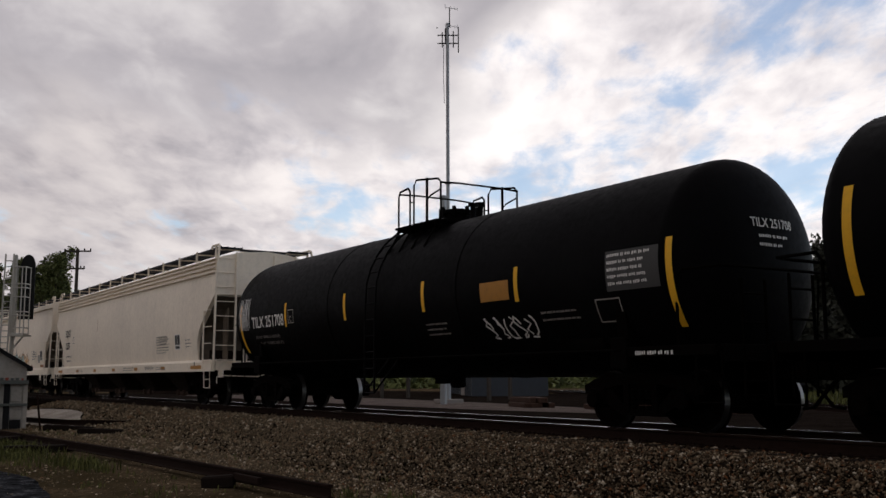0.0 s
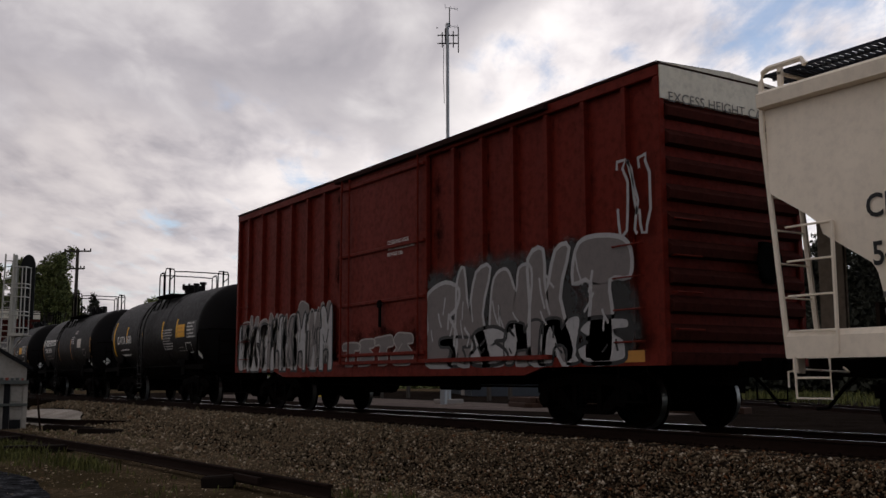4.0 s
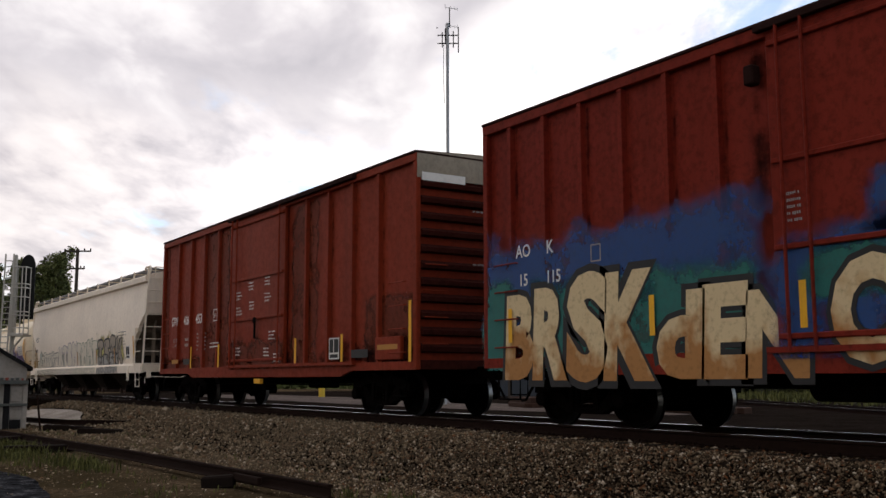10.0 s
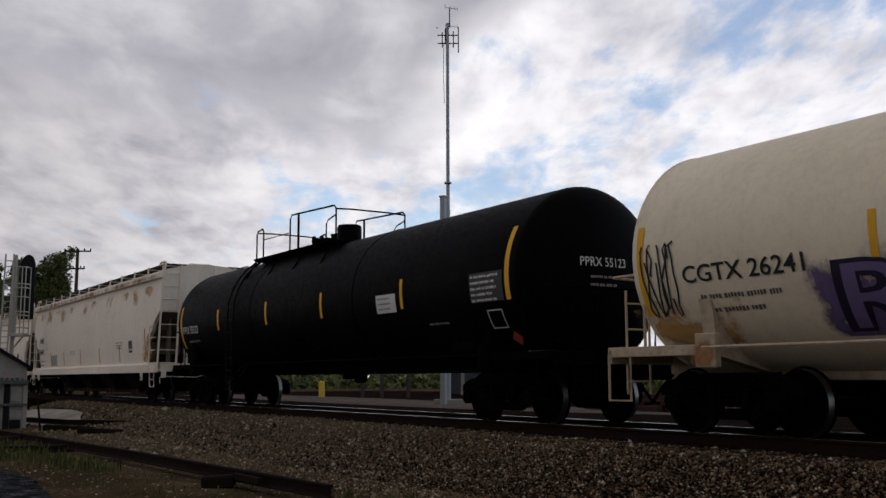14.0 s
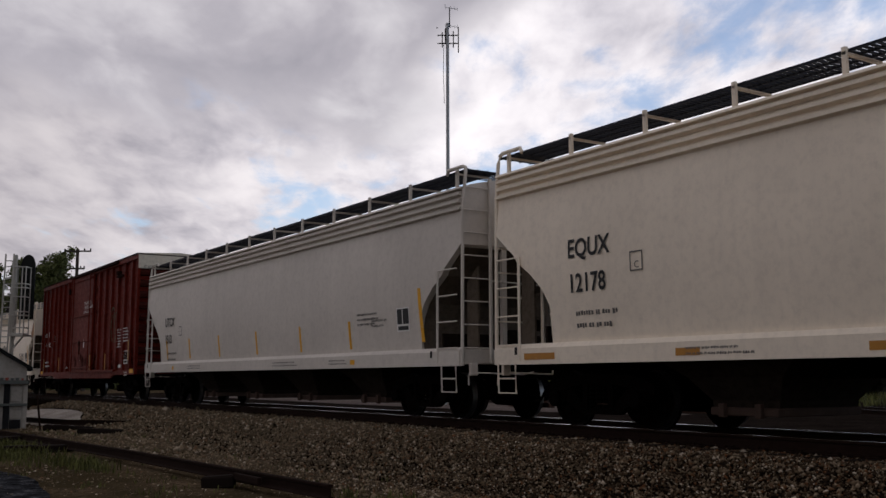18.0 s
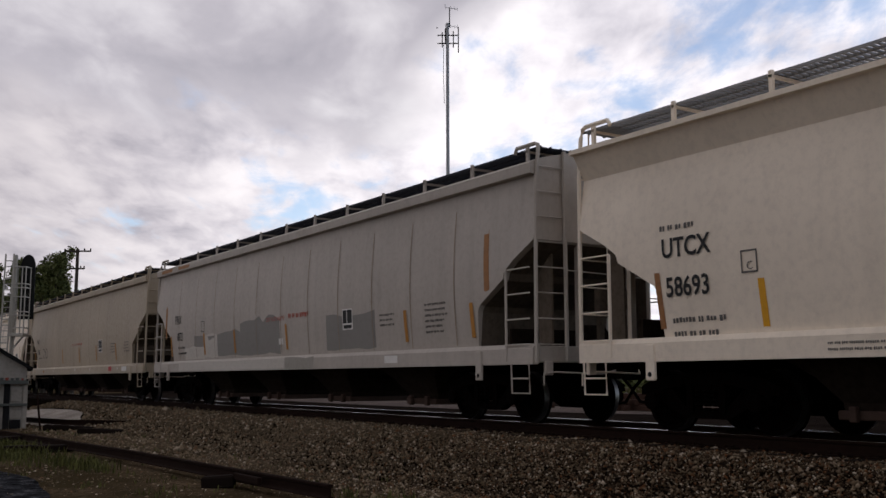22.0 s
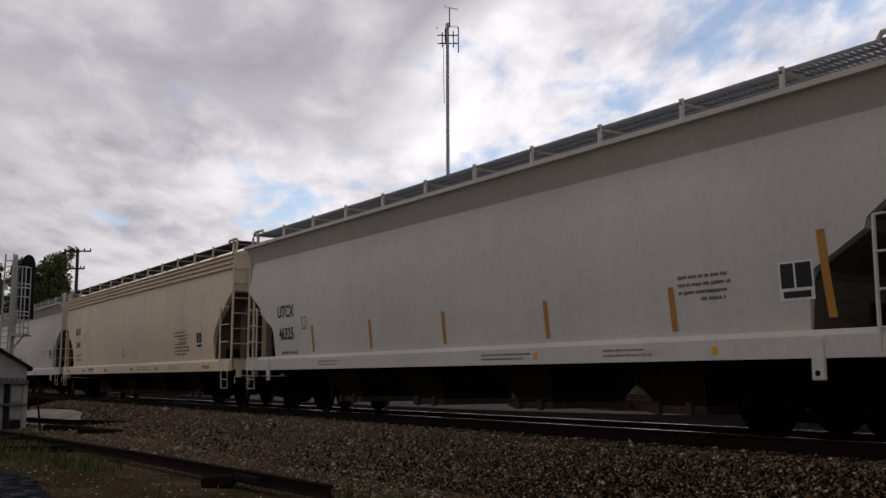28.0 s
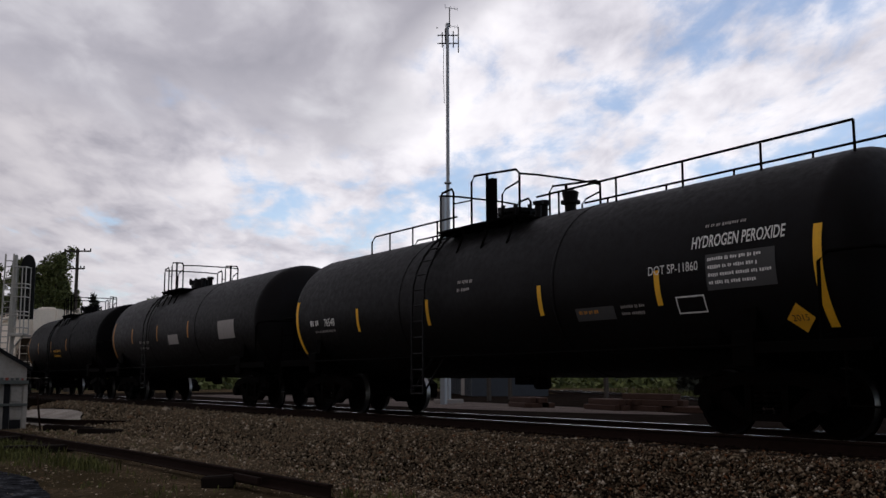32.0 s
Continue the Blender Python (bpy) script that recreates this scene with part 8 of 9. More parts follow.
def tree(x, y, height, spread, seed, label, leaf="leaf", count=5200, bare=0.0, size=0.15, limbs_n=18, rads=(0.16, 0.36)):
    rng = np.random.default_rng(seed)
    z0 = ground_z(x, y) - 0.05
    t = thing("tree", label, "tree", "trees behind the track", pose(x, y, z0))
    trunk = Mesh()
    h = height * 0.55
    lean = rng.uniform(-0.04, 0.04, 2)
    trunk.path([(lean[0] * h * k / 4, lean[1] * h * k / 4, h * k / 4) for k in range(5)], [0.035 * height * (1 - 0.16 * k) * 0.7 for k in range(5)], 8)
    part("trunk", trunk, M["bark"], t)
    tips, limbs = [], Mesh()
    for k in range(limbs_n):
        a = rng.uniform(0, 6.28)
        zs = h * rng.uniform(0.40, 1.0)
        L = spread * rng.uniform(0.35, 0.95)
        ze = min(height * 0.95, zs + height * rng.uniform(0.12, 0.42))
        p0 = Vector((lean[0] * zs, lean[1] * zs, zs))
        p2 = Vector((L * math.cos(a), L * math.sin(a), ze))
        p1 = p0.lerp(p2, 0.5) + Vector((0, 0, -0.05 * height * rng.random()))
        limbs.path([p0, p1, p2], [0.012 * height, 0.008 * height, 0.002 * height], 5)
        tips += [p1.lerp(p2, 0.35), p1.lerp(p2, 0.75), p2]
        for _ in range(3):
            q = p1.lerp(p2, rng.uniform(0.2, 0.9))
            e = q + Vector(rng.normal(0, 0.12 * spread, 3)) + Vector((0, 0, 0.08 * height))
            limbs.path([q, e], [0.004 * height, 0.001 * height], 4)
            tips.append(e)
    part("limb", limbs, M["bark"], t)
    T = np.array(tips)
    T = T[T[:, 2] < height * 0.97]
    pick = rng.integers(0, len(T), count)
    rad = rng.uniform(*rads, len(T)) * spread
    off = rng.normal(size=(count, 3)); off /= np.linalg.norm(off, axis=1)[:, None]
    C = T[pick] + off * (rng.random((count, 1)) ** 0.45) * rad[pick][:, None]
    C = C[(rng.random(count) > bare) & (C[:, 2] > height * 0.18)]
    part("crown", scatter_mesh("crown", C, len(C), size, rng, M[leaf]), M[leaf], t)


def trees():
    for deg, d, h, sp, seed, leaf, n in ((-21.75, 100, 13.7, 2.5, 1, "leaf", 15000), (-20.55, 106, 12.6, 1.1, 2, "leaf", 4200), (-22.65, 103, 13.4, 2.2, 5, "leaf", 12000), (-23.7, 97, 13.0, 2.4, 3, "leaf", 12000), (-19.75, 112, 11.0, 1.7, 4, "leaf2", 5200)):
        x, y = from_eye(deg, d)
        tree(x, y, h, sp, seed, "broad leafy green tree behind the railway", leaf, n)
    x, y = from_eye(-15.7, 125)
    tree(x, y, 12.2, 2.6, 9, "small round-headed green tree behind the railway", "leaf", 7000)
    for k, (deg, d, h, sp) in enumerate(((15.3, 86, 10.2, 3.2), (17.0, 84, 10.8, 3.4), (18.6, 82, 10.4, 3.4), (20.0, 80, 11.4, 3.4), (21.6, 78, 12.0, 3.6), (23.2, 76, 11.8, 3.8), (24.8, 74, 11.4, 3.8))):
        x, y = from_eye(deg, d)
        tree(x, y, h, sp, 20 + k, "thinly leaved dull green tree at the wood's edge", "leaf2", 11000, 0.1, 0.17, 18, (0.12, 0.30))


trees()


def thicket():
    """Dense undergrowth that closes the wood's edge below the crowns."""
    rng = np.random.default_rng(44)
    C = []
    for _ in range(22000):
        a, r = rng.uniform(13.2, 27.5), rng.uniform(70, 84)
        x, y = from_eye(a, r)
        top = 5.6 + 2.6 * noise.noise((x * 0.22, y * 0.22, 2.0)) + 1.2 * noise.noise((x * 0.9, y * 0.9, 6.0))
        C.append((x, y, -0.6 + max(0.6, top * min(1.0, (a - 12.6) / 2.0)) * rng.random() ** 0.8))
    me = scatter_mesh("thicket", np.array(C), len(C), 0.26, rng, M["leaf2"])
    tagged(new("thicket", me), "dense dark undergrowth at the wood's edge", "undergrowth", kind="stuff")


thicket()


def radio_mast():
    x, y = from_eye(0.30, 46)
    z0 = ground_z(x, y)
    t = thing("radio_mast", "slim grey steel radio mast with antennas at the top", "mast", at=pose(x, y, z0))
    H = 18.3
    part("mast_pole", Mesh().rev([(0, 0.11), (9.0, 0.10), (9.02, 0.085), (H - 0.2, 0.075), (H - 0.18, 0.02)], "z", 12), M["silver"], t)
    part("mast_collar", Mesh().rev([(10.25, 0.14), (10.27, 0.17), (10.33, 0.17), (10.35, 0.14)], "z", 12), M["silver"], t)
    part("mast_base", Mesh().box(-0.5, 0.5, -0.5, 0.5, -0.1, 0.25, 0.03), M["concrete"], t)
    rt = Vector((math.sin(YAW), math.cos(YAW), 0))

    def along(a, z, b=0.0):
        return (rt.x * a - rt.y * b, rt.y * a + rt.x * b, z)
    arm = Mesh()
    for z in (17.10, 17.50):
        arm.path([along(-0.48, z), along(0.52, z)], 0.03, 6)
    arm.path([along(-0.1, 17.05), along(-0.1, 17.85)], 0.035, 6).path([along(0.1, 17.90), along(0.1, 18.90)], 0.03, 6)
    part("antenna_arm", arm, M["flatblack"], t)
    for a, lo, hi in ((-0.5, 17.90, 17.85), (-0.25, 16.90, 17.65), (0.28, 16.90, 17.70), (0.52, 16.65, 17.90)):
        part("antenna", Mesh().path([along(a, lo), along(a, hi)], 0.03, 6), M["flatblack"], t)
    top = Mesh()
    top.path([along(-0.1, 18.90), along(-0.12, 19.05)], 0.012, 5)
    for z in (18.00, 18.90):
        top.path([along(-0.1, z), along(0.48, z - 0.1)], 0.014, 5)
        for a in (-0.1, 0.15, 0.35, 0.48):
            top.path([along(a, z - 0.12 - 0.1 * a), along(a, z + 0.08 - 0.1 * a)], 0.008, 4)
    part("yagi_antenna", top, M["silver"], t)
    part("feed_cable", Mesh().path([along(-0.18, 17.05), along(-0.2, 15.55), along(-0.15, 14.15)], 0.015, 4), M["flatblack"], t)
    x2, y2 = from_eye(0.02, 44)
    p = thing("steel_post", "pale grey square steel post beside the mast", "post", at=pose(x2, y2, ground_z(x2, y2), 0, 0, 30))
    part("post_shaft", Mesh().box(-0.12, 0.12, -0.12, 0.12, -0.1, 9.25, 0.02), M["silver"], p)
    part("post_cap", Mesh().box(-0.15, 0.15, -0.15, 0.15, 9.25, 9.32, 0.01), M["silver"], p)


radio_mast()


def utility_pole():
    x, y = from_eye(-20.30, 78)
    z0 = ground_z(x, y)
    t = thing("utility_pole", "dark wooden utility pole with two crossarms", "pole", at=pose(x, y, z0))
    part("pole_shaft", Mesh().rev([(-0.2, 0.17), (10.9, 0.11), (10.95, 0.02)], "z", 10), M["polewood"], t)
    rt = Vector((math.sin(YAW), math.cos(YAW), 0))
    for z, w in ((10.75, 1.0), (9.45, 0.55)):
        a = Mesh().path([(-rt.x * w, -rt.y * w, z), (rt.x * w, rt.y * w, z)], 0.06, 4)
        o = part("crossarm", a, M["polewood"], t)
        for k in (-0.95, -0.5, 0.5, 0.95):
            part("insulator", Mesh().rev([(z + 0.03, 0.03), (z + 0.10, 0.06), (z + 0.2, 0.04)], "z", 8, (rt.x * w * k, rt.y * w * k, 0)), M["flatblack"], o)
    fx, fy = from_eye(9.0, 135)
    for k, w in ((-0.9, 10.9), (0.9, 10.9), (0.5, 9.6)):
        a = Vector((x + rt.x * k, y + rt.y * k, z0 + w))
        b = Vector((fx + k, fy, z0 + 6.2))
        pts = [a.lerp(b, i / 14) - Vector((0, 0, 2.4 * (1 - (2 * i / 14 - 1) ** 2))) for i in range(15)]
        part("wire", Mesh().path(pts, 0.013, 4), M["flatblack"], t)


utility_pole()


def signal():
    x, y = from_eye(-23.55, 50)
    z0 = ground_z(x, y)
    t = thing("railway_signal", "white-painted railway signal mast with ladder, cage and black target", "signal", at=pose(x, y, z0, 0, 0, 57))
    # local x runs to the right as seen from the camera, y away from it
    w = M["ladderwhite"]
    part("signal_mast", Mesh().rev([(-0.1, 0.10), (7.25, 0.085), (7.3, 0.02)], "z", 12, (0.12, 0.14, 0)), w, t)
    part("signal_base", Mesh().box(-0.45, 0.35, -0.3, 0.5, -0.1, 0.35, 0.03), M["concrete"], t)
    for a, b in ((-0.36, -0.26), (-0.02, 0.12)):
        part("ladder_rail", Mesh().path([(a, -0.1, 0.3), (b, -0.1, 7.30)], 0.038, 6), w, t)
    z = 0.5
    while z < 7.2:
        k = z / 7.3
        part("ladder_rung", Mesh().path([(-0.36 + 0.10 * k, -0.1, z), (-0.02 + 0.14 * k, -0.1, z)], 0.024, 5), w, t)
        z += 0.27
    cage = Mesh()
    for a in (0.18, 0.61, 0.78):
        cage.path([(a, -0.25, 3.55), (a, -0.25, 6.70)], 0.03, 5)
    for a in (0.18, 0.78):
        cage.path([(a, 0.30, 3.55), (a, 0.30, 6.70)], 0.026, 5)
    for zz in (3.60, 3.88, 4.45, 4.62, 5.30, 5.72, 5.90, 6.68):
        cage.path([(0.15, -0.25, zz), (0.78, -0.25, zz), (0.78, 0.30, zz)], 0.030, 5)
    part("cage", cage, w, t)
    part("platform", Mesh().box(0.10, 0.82, -0.35, 0.6, 3.50, 3.58, 0.01), w, t)
    br = Mesh()
    for a in (0.30, 0.70):
        br.path([(a, 0.0, 3.52), (0.10, 0.1, 2.85)], 0.04, 5)
    part("brace", br, w, t)
    tgt = Mesh()
    pts = [(0.60 + 0.34 * math.cos(q), 6.75 + 0.58 * math.sin(q)) for q in (k * math.pi / 10 for k in range(11))]
    tgt.prism(pts + [(0.26, 4.3), (0.94, 4.3)], 0.36, 0.42)
    part("target", tgt, M["flatblack"], t)
    for zz in (6.6, 5.7, 4.8):
        part("signal_hood", Mesh().rev([(0.42, 0.14), (0.80, 0.13)], "y", 12, (0.60, 0, zz)), M["flatblack"], t)


signal()


def shed():
    x, y = from_eye(-22.55, 34.4)
    z0 = ground_z(x, y)
    # local x runs to the right as seen from the camera, y away
    t = thing("trackside_shed", "small weathered white shed with dark gable roof and plank ledges", "shed", at=pose(x, y, z0, 0, 0, 82))
    W, D, Hh, R = 1.75, 2.6, 1.90, 2.98
    wall = Mesh()
    x0, x1 = -2 * W, 0.0
    wall.prism([(x0, 0), (x1, 0), (x1, Hh), (-W, R), (x0, Hh)], 0.0, 0.09)
    wall.prism([(x0, 0), (x1, 0), (x1, Hh), (-W, R), (x0, Hh)], D - 0.09, D)
    wall.box(x0, x0 + 0.09, 0.09, D - 0.09, 0, Hh).box(x1 - 0.09, x1, 0.09, D - 0.09, 0, Hh)
    part("wall", wall, M["clap"], t)
    for s in (-1, 1):
        e = (-W + s * (W + 0.16), Hh - 0.08)
        part("roof_slope", Mesh().prism([(-W, R + 0.02), (-W, R + 0.13), (e[0], e[1] + 0.11), (e[0], e[1])], -0.25, D + 0.25), M["shedroof"], t)
    for z, d, h in ((1.40, 0.22, 0.12), (0.72, 0.14, 0.08)):
        part("ledge", Mesh().box(x0, x1 + 0.06, -d, -0.003, z, z + h, 0.01), M["weathered"], t)
    part("corner_post", Mesh().box(-0.07, 0.05, -0.10, -0.004, 0.0, 1.40, 0.008), M["clap"], t)
    for a in (-0.55, -1.15, -1.75):
        part("dark_post", Mesh().box(a - 0.09, a + 0.09, -0.08, -0.004, 0.0, 1.40, 0.008), M["shedroof"], t)
    for a in (-0.46, -1.06, -1.66):
        part("pale_panel", Mesh().box(a + 0.02, a + 0.34, -0.03, -0.004, 0.86, 1.34, 0.006), M["clap"], t)
        part("pale_panel", Mesh().box(a + 0.02, a + 0.34, -0.03, -0.004, 0.34, 0.66, 0.006), M["clap"], t)
        part("low_opening", Mesh().box(a + 0.02, a + 0.34, -0.03, -0.004, 0.02, 0.30, 0.006), M["shedroof"], t)
    rng = random.Random(3)
    for k in range(9):
        a = -0.12 - 0.15 * k
        r = rng.uniform(0.03, 0.07)
        pot = part("pot", Mesh().rev([(1.522, r * 0.7), (1.522 + r * 1.5, r), (1.522 + r * 1.52, r * 0.5)], "z", 8, (a, -0.10, 0)), M["weathered"] if k % 3 else M["redpot"], t)


M["weathered"] = plain("weathered_board", (0.085, 0.092, 0.085), 0.85, 0, 0.3, 8)
M["redpot"] = plain("red_pot", (0.30, 0.06, 0.04), 0.7, 0, 0.3, 8)
shed()


def old_siding():
    """Rusty stub of siding rail in the dirt before the main line."""
    t = thing("siding_rail", "rusty disused siding rail lying in the dirt", "rail", "disused siding rails")
    pts = [(-60, 1.4), (-40, 3.3), (-26.9, 4.50), (-18.1, 5.18), (-11.0, 5.50)]
    prof = rail_profile()
    rings = []
    for i, (x, y) in enumerate(pts):
        a, b = Vector(pts[max(0, i - 1)]), Vector(pts[min(len(pts) - 1, i + 1)])
        d = (b - a).normalized()
        rings.append([(x - d.y * u, y + d.x * u, -0.70 + z) for u, z in prof])
    part("rail_length", Mesh().loft(rings), M["railrust"], t)
    part("joint_bar", Mesh().box(-13.6, -12.7, 5.27, 5.33, -0.67, -0.57, 0.01), M["railrust"], t)
    t = thing("siding_rail", "rusty rail end slanting towards the main line", "rail", "disused siding rails")
    rings = [[(x - d * u, y + u, -0.72 + z + dz) for u, z in prof] for x, y, d, dz in ((-44.0, 5.4, 0.2, 0.0), (-33.5, 7.35, 0.2, 0.02), (-29.5, 8.3, 0.25, 0.10))]
    part("rail_length", Mesh().loft(rings), M["railrust"], t)
    tie = Mesh().box(-0.13, 0.13, -0.75, 0.75, -0.09, 0.09, 0.02)
    me = tie.make("old_tie")
    me.materials.append(M["tie"])
    rnd = random.Random(8)
    for x, y, rz in ((-22.0, 4.4, 12), (-25.5, 4.2, 6), (-29.0, 3.9, 15), (-34.0, 3.2, 4), (-31.5, 7.0, -40), (-28.8, 7.3, -52)):
        o = new("old_tie", me)
        o.matrix_basis = pose(x, y, ground_z(x, y) + 0.07, rnd.uniform(-3, 3), 0, rz)
        tagged(o, "dark rotten wooden tie half sunk in dirt", "tie", "old wooden ties")
    stub = part("old_tie", Mesh().box(-0.11, 0.11, -0.23, 0.23, -0.09, 0.09, 0.025), M["tie"], None, at=pose(-13.75, 5.12, ground_z(-13.75, 5.12) + 0.075, 4, 0, -28))
    tagged(stub, "short dark broken stub of wooden tie", "tie", "old wooden ties")
    x, y = from_eye(-21.75, 33.0)
    s = thing("marker_stake", "thin dark iron stake leaning beside the siding", "stake", at=pose(x, y, ground_z(x, y), 0, -8, 57))
    part("stake_rod", Mesh().path([(0, 0, -0.1), (0, 0, 0.55), (0.01, 0, 1.08)], 0.03, 6), M["railrust"], s)


old_siding()


def heap():
    me = Mesh()
    n, m = 36, 10
    vs = []
    for j in range(m + 1):
        for i in range(n):
            a = 2 * math.pi * i / n
            r = j / m
            rr = 1 + 0.22 * noise.noise((math.cos(a) * 1.6, math.sin(a) * 1.6, 4.0))
            px, py = -39.5 + 5.6 * r * rr * math.cos(a), 7.65 + 1.05 * r * rr * math.sin(a)
            vs.append((px, py, max(ground_z(px, py), bed_z(py)) + 0.07 * (1.15 - r * r) + 0.03 * noise.noise((px * 2, py * 2, 1))))
    me.add(vs, [(j * n + i, j * n + (i + 1) % n, (j + 1) * n + (i + 1) % n, (j + 1) * n + i) for j in range(m) for i in range(n)])
    solo("pale_gravel_patch", me, M["lime"], "patch of pale limestone gravel spread beside the shed", "gravel", "stuff", smooth=0)


heap()


def puddle():
    x, y = -15.6, 2.4
    me = Mesh()
    n = 40
    out = []
    for i in range(n):
        a = 2 * math.pi * i / n
        r = 1 + 0.35 * noise.noise((math.cos(a) * 1.2, math.sin(a) * 1.2, 7.0))
        out.append((x + 2.6 * r * math.cos(a), y + 0.75 * r * math.sin(a)))
    zt = max(ground_z(px, py) for px, py in out) + 0.012
    me.add([(px, py, zt) for px, py in out] + [(px, py, zt - 0.03) for px, py in out], [tuple(range(n)), tuple(range(2 * n - 1, n - 1, -1))] + [(i, (i + 1) % n, n + (i + 1) % n, n + i) for i in range(n)])
    solo("puddle", me, M["water"], "shallow dark rain puddle on the dirt", "puddle", "structure")


def water_material():
    m, nt, out = nodes_of("puddle_water")
    v = coords(nt)
    n = noise_tex(nt, v, 5, 8, 0.75)
    c = ramp(nt, n, [(0.40, (0.008, 0.008, 0.008)), (0.56, (0.035, 0.036, 0.040)), (0.66, (0.13, 0.13, 0.135))])
    finish(nt, out, c.outputs[0], 0.5, 0, bump(nt, n, 0.5, 0.03), 0.0)
    return m


M["water"] = water_material()
puddle()


def weeds():
    rng = np.random.default_rng(12)
    C, S = [], []
    verts, faces = [], []

    def tuft(x, y, n, h, sp):
        z = max(ground_z(x, y), bed_z(y) if y > 7.3 else -9)
        for _ in range(n):
            bx, by = x + rng.normal(0, sp), y + rng.normal(0, sp)
            a = rng.uniform(0, 6.28)
            hh = h * rng.uniform(0.4, 1.2)
            lx, ly = math.cos(a) * hh * 0.45, math.sin(a) * hh * 0.45
            w = 0.005 + 0.006 * rng.random()
            o = len(verts)
            px, py = -math.sin(a) * w, math.cos(a) * w
            verts.extend([(bx - px, by - py, z - 0.02), (bx + px, by + py, z - 0.02), (bx + lx * 0.4 - px, by + ly * 0.4 - py, z + hh * 0.6), (bx + lx * 0.4 + px, by + ly * 0.4 + py, z + hh * 0.6), (bx + lx, by + ly, z + hh)])
            faces.extend([(o, o + 1, o + 3, o + 2), (o + 2, o + 3, o + 4)])
    for _ in range(150):
        tuft(rng.normal(-22.3, 1.6), rng.normal(3.75, 0.30), 14, 0.19, 0.16)
    for _ in range(50):
        tuft(rng.normal(-18.3, 0.8), rng.normal(4.35, 0.2), 10, 0.17, 0.12)
    for _ in range(30):
        tuft(rng.normal(-10.3, 0.7), rng.normal(5.9, 0.25), 8, 0.16, 0.10)
    for _ in range(160):
        x = rng.uniform(-40, -9)
        tuft(x, rng.uniform(2.0, 5.2) if rng.random() < 0.6 else rng.uniform(5.5, 7.6), 9, 0.09, 0.12)
    me = bpy.data.meshes.new("weeds")
    me.from_pydata(verts, [], faces)
    me.materials.append(M["weedleaf"])
    tagged(new("weeds", me), "tufts of green weeds and dry grass in the dirt", "weeds", kind="stuff")


M["weedleaf"] = leaf_material("weed_blades", (0.030, 0.034, 0.009), (0.090, 0.092, 0.026))
weeds()


def pebbles():
    """Loose stones and scraps on the dirt before the ballast."""
    rng = np.random.default_rng(31)
    me = Mesh()
    for _ in range(7000):
        x, y = rng.uniform(-30, -8), rng.uniform(1.8, 7.4)
        r = 0.008 + 0.022 * rng.random() ** 3
        z = ground_z(x, y)
        p = [(x + r * rng.uniform(0.7, 1.3) * dx, y + r * rng.uniform(0.7, 1.3) * dy, z + r * dz * 0.8) for dx, dy, dz in ((1, 0, 0.2), (-1, 0, 0.2), (0, 1, 0.2), (0, -1, 0.2), (0.1, 0.1, 1), (0, 0, -0.8))]
        me.add(p, [(0, 2, 4), (2, 1, 4), (1, 3, 4), (3, 0, 4), (2, 0, 5), (1, 2, 5), (3, 1, 5), (0, 3, 5)])
    solo("loose_stones", me, M["stone"], "scattered loose stones on brown dirt", "gravel", "stuff")


pebbles()


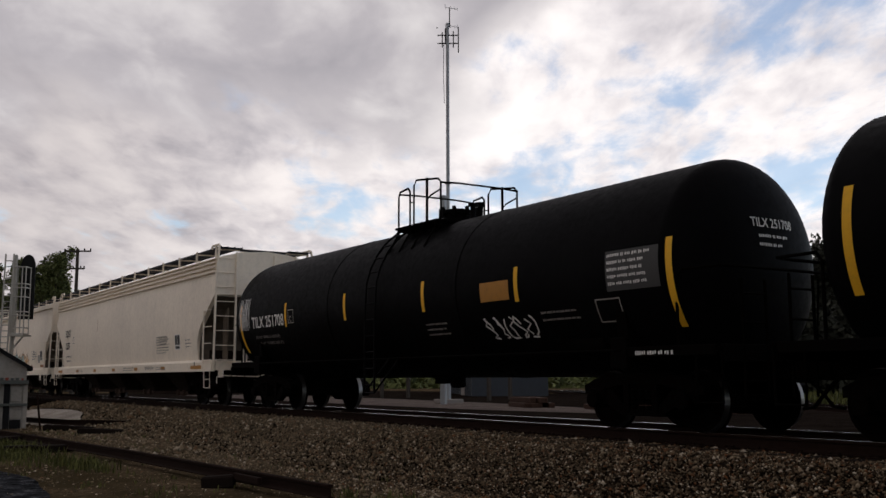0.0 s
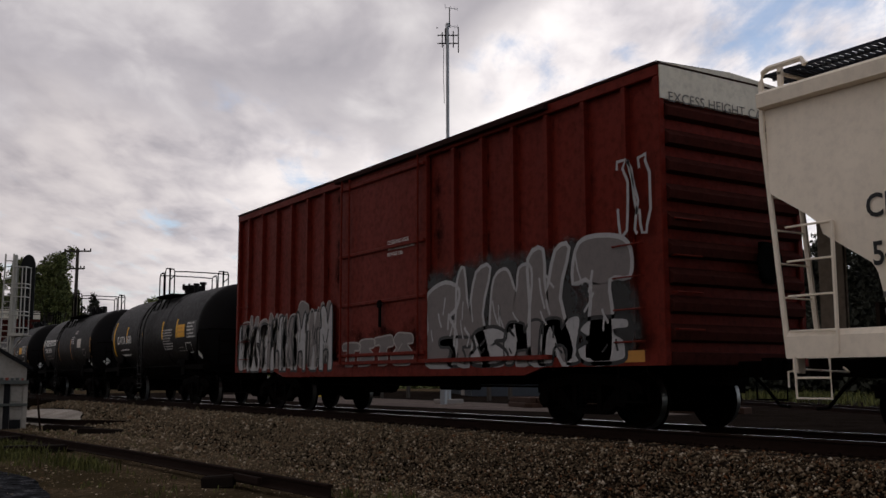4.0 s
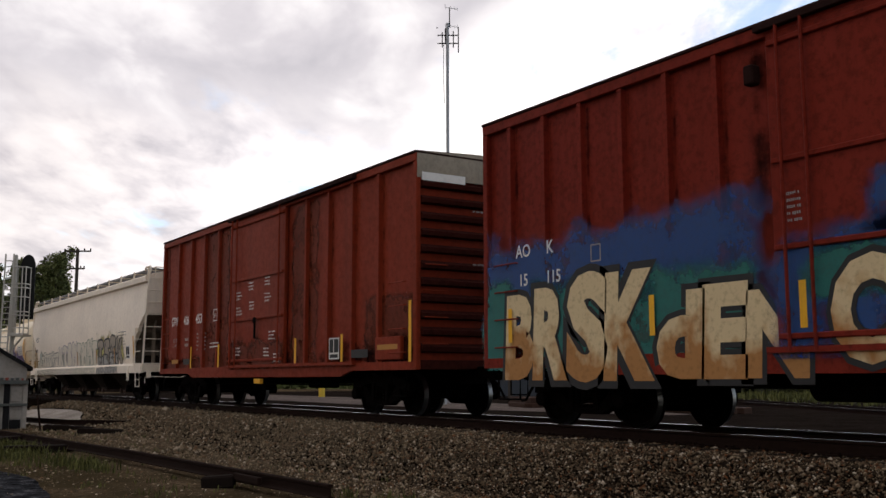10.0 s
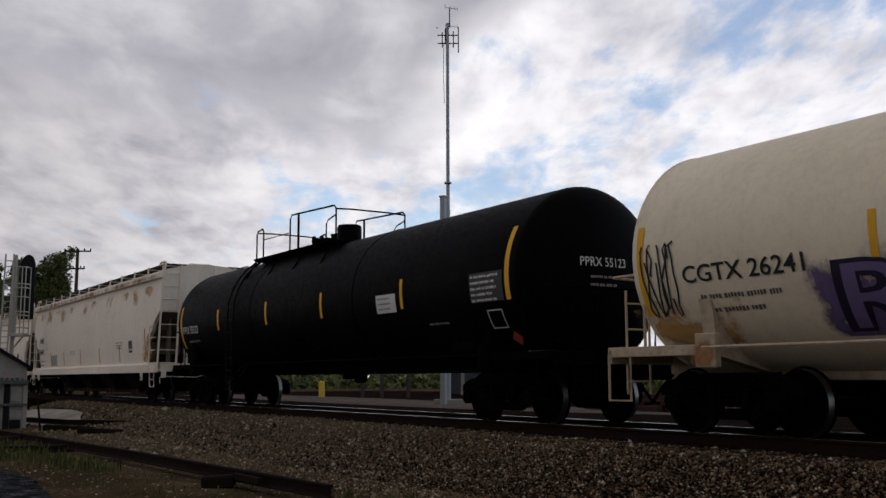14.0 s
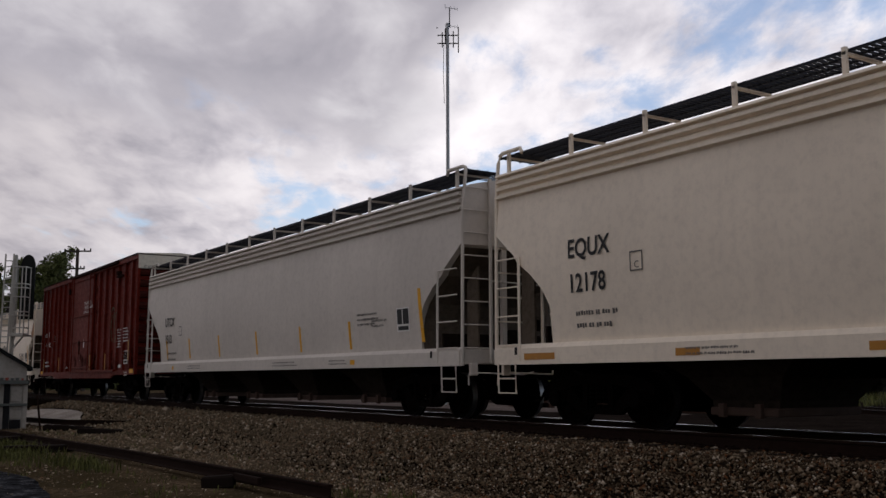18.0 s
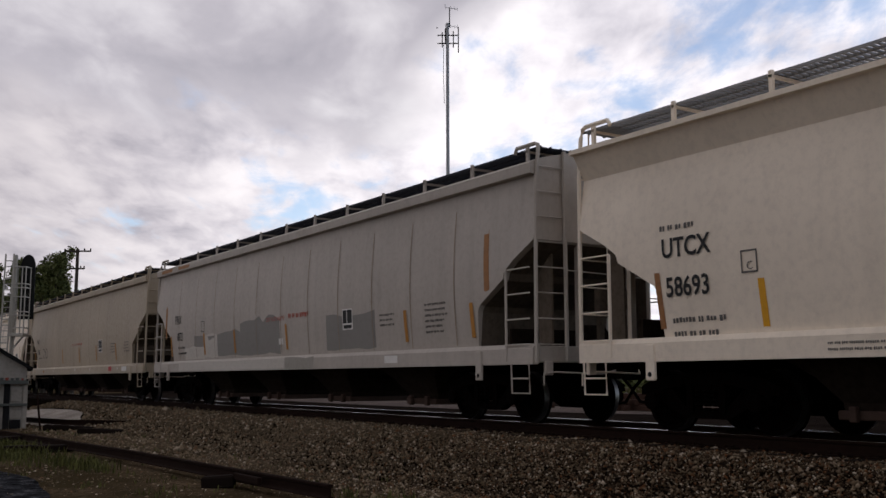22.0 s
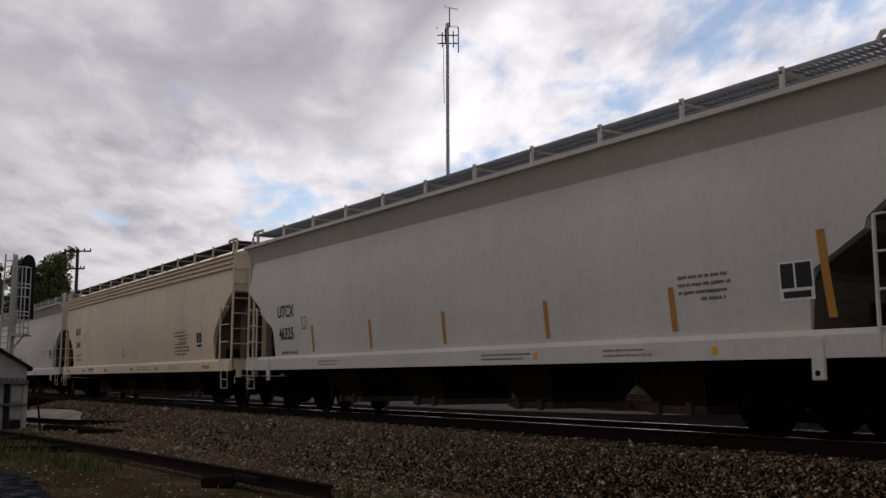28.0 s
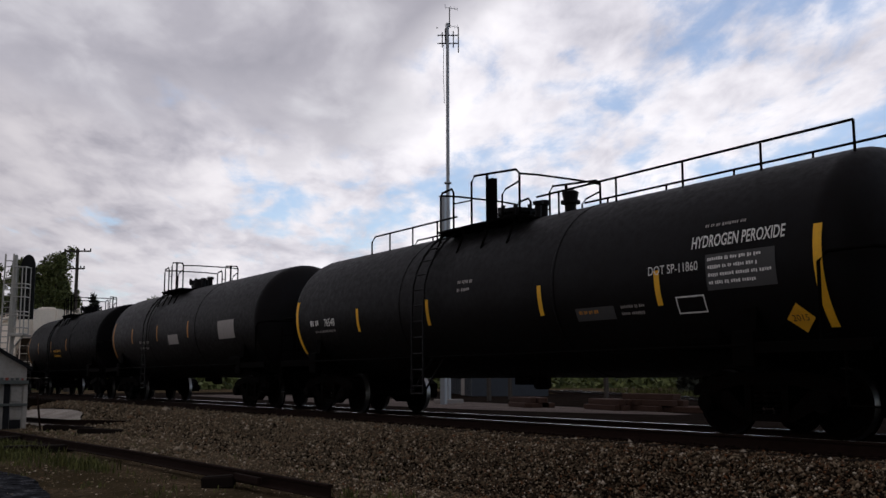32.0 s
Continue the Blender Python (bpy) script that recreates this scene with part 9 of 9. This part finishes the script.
# ---------------------------------------------------------------- beyond the track
def beyond():
    # pale yard strip
    me = Mesh()
    pts = [(-70, 23, 29), (-52, 21.6, 28.5), (-38, 20.8, 27.0), (-30, 20.8, 25.6), (-25, 21.6, 24.4), (-22, 22.6, 23.4)]
    vs = []
    for x, a, b in pts:
        for k in range(5):
            y = a + (b - a) * k / 4
            vs.append((x, y, ground_z(x, y) + 0.066))
    me.add(vs, [(i * 5 + k, (i + 1) * 5 + k, (i + 1) * 5 + k + 1, i * 5 + k + 1) for i in range(len(pts) - 1) for k in range(4)])
    solo("yard_strip", me, M["pale"], "pale gravel yard strip beyond the track", kind="structure", smooth=0)
    # cinder ground on either side of it, train shadow put into its dark colour
    ys = [13.6, 15, 17, 19, 21, 23, 25, 27, 30, 34, 40, 48]
    xs = [-85 + 4 * i for i in range(25)]
    ci = Mesh().add([(x, y, ground_z(x, y) + 0.05) for y in ys for x in xs], [(j * 25 + i, j * 25 + i + 1, (j + 1) * 25 + i + 1, (j + 1) * 25 + i) for j in range(len(ys) - 1) for i in range(24)])
    solo("cinder_ground", ci, M["cinder"], "dull grey-brown cinder ground beyond the track, colour darkened for train shadow", kind="structure", smooth=0)
    # blue-grey metal building
    t = thing("metal_building", "low blue-grey metal building beyond the yard", "building", at=pose(-60.5, 40.5, -0.6, 0, 0, -28))
    part("wall", Mesh().box(-8, 8, 0, 5, 0, 3.4), M["bluewall"], t)
    for k in range(32):
        part("cladding_rib", Mesh().box(-8 + 0.5 * k + 0.2, -8 + 0.5 * k + 0.27, -0.03, -0.002, 0.1, 3.35), M["bluewall"], t)
    part("roof", Mesh().prism([(-8.2, 3.4), (8.2, 3.4), (8.2, 3.5), (0, 4.1), (-8.2, 3.5)], -0.2, 5.2), M["shedroof"], t)
    part("door", Mesh().box(2, 4.2, -0.06, -0.035, 0.05, 2.6), M["concrete"], t)
    # second track, running off at an angle
    tr = thing("second_track", "second railway track beyond the yard", "track", kind="structure")
    d = Vector((27.3, -15.1)).normalized()
    n = Vector((-d.y, d.x))
    o = Vector((-30.0, 34.9))
    for s in (-0.75, 0.75):
        a, b = o + n * s - d * 45, o + n * s + d * 45
        rail(tr, (a.x, a.y), (b.x, b.y), -0.25)
    bed = Mesh()
    a, b = o - d * 45, o + d * 45
    prof = [(-2.6, -0.62), (-1.6, -0.42), (1.6, -0.42), (2.6, -0.62)]
    bed.loft([[(p.x + n.x * u, p.y + n.y * u, z) for u, z in prof] for p in (a, b)])
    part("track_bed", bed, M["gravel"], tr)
    tie = Mesh().box(-0.115, 0.115, -1.3, 1.3, -0.50, -0.405, 0.01).make("far_tie")
    tie.materials.append(M["tie"])
    for k in range(70):
        p = o + d * (-18 + 0.6 * k)
        part("tie", tie, M["tie"], tr, at=pose(p.x, p.y, 0, 0, 0, math.degrees(math.atan2(d.y, d.x))))
    # grass bank behind it
    rng = np.random.default_rng(5)
    verts, faces = [], []
    for _ in range(9000):
        s, w = rng.uniform(-40, 60), rng.uniform(3.2, 13)
        p = o + d * s + n * w
        h, a = rng.uniform(0.2, 0.55), rng.uniform(0, 6.28)
        k = len(verts)
        z = ground_z(p.x, p.y) - 0.02
        dx, dy = math.cos(a) * 0.05, math.sin(a) * 0.05
        verts.extend([(p.x - dx, p.y - dy, z), (p.x + dx, p.y + dy, z), (p.x + dy * 3, p.y - dx * 3, z + h)])
        faces.append((k, k + 1, k + 2))
    me = bpy.data.meshes.new("grass_bank")
    me.from_pydata(verts, [], faces)
    me.materials.append(M["weedleaf"])
    tagged(new("grass_bank", me), "long green grass beyond the second track", "grass", kind="stuff")
    # yellow bollard, posts
    x, y = from_eye(-6.9, 64)
    b = thing("bollard", "short yellow steel bollard beyond the track", "bollard", at=pose(x, y, ground_z(x, y)))
    part("bollard_post", Mesh().rev([(-0.1, 0.20), (0.95, 0.20), (1.05, 0.12)], "z", 14), M["bollard"], b)
    for k, (deg, dd, h) in enumerate(((-4.6, 62, 1.5), (-3.5, 60, 1.6), (-2.0, 60, 1.4), (2.6, 52, 1.5), (3.8, 55, 1.4), (9.2, 48, 1.8))):
        x, y = from_eye(deg, dd)
        p = thing("fence_post", "plain wooden post at the yard's edge", "post", "posts at the yard's edge", pose(x, y, ground_z(x, y)))
        part("post_shaft", Mesh().box(-0.09, 0.09, -0.09, 0.09, -0.1, h, 0.015), M["polewood"], p)
    log = Mesh().box(-1.25, 1.25, -0.12, 0.12, 0, 0.2, 0.02).make("old_tie")
    log.materials.append(M["tiebrown"])
    for k, (deg, dd, rows) in enumerate(((4.9, 40, 2), (9.6, 36.5, 2), (11.8, 35.5, 3), (14.6, 34.0, 1))):
        x, y = from_eye(deg, dd)
        q = thing("tie_pile", "low pile of old brown wooden ties in the yard", "tie pile", "tie piles in the yard", pose(x, y, ground_z(x, y) + 0.05, 0, 0, -25 + 9 * k))
        for r in range(rows):
            for i in range(4 - r):
                part("tie", log, M["tiebrown"], q, at=pose(rng.uniform(-0.3, 0.3), (i - (3 - r) / 2) * 0.3, 0.2 * r, 0, 0, rng.uniform(-7, 7)))
    # low hedge line far off
    C = []
    for _ in range(16000):
        a, r = rng.uniform(-25, 25), rng.uniform(118, 150)
        x, y = from_eye(a, r)
        C.append((x, y, -0.5 + 3.0 * rng.random() ** 1.4 * (0.75 + 0.5 * noise.noise((x * 0.08, y * 0.08, 0)))))
    me = scatter_mesh("far_hedge", np.array(C), len(C), 0.45, rng, M["leaf"])
    tagged(new("far_hedge", me), "low dark green hedge along the horizon", "hedge", kind="stuff")


M["tiebrown"] = plain("old_tie_brown", (0.055, 0.030, 0.021), 0.9, 0, 0.5, 5)
beyond()

motions()
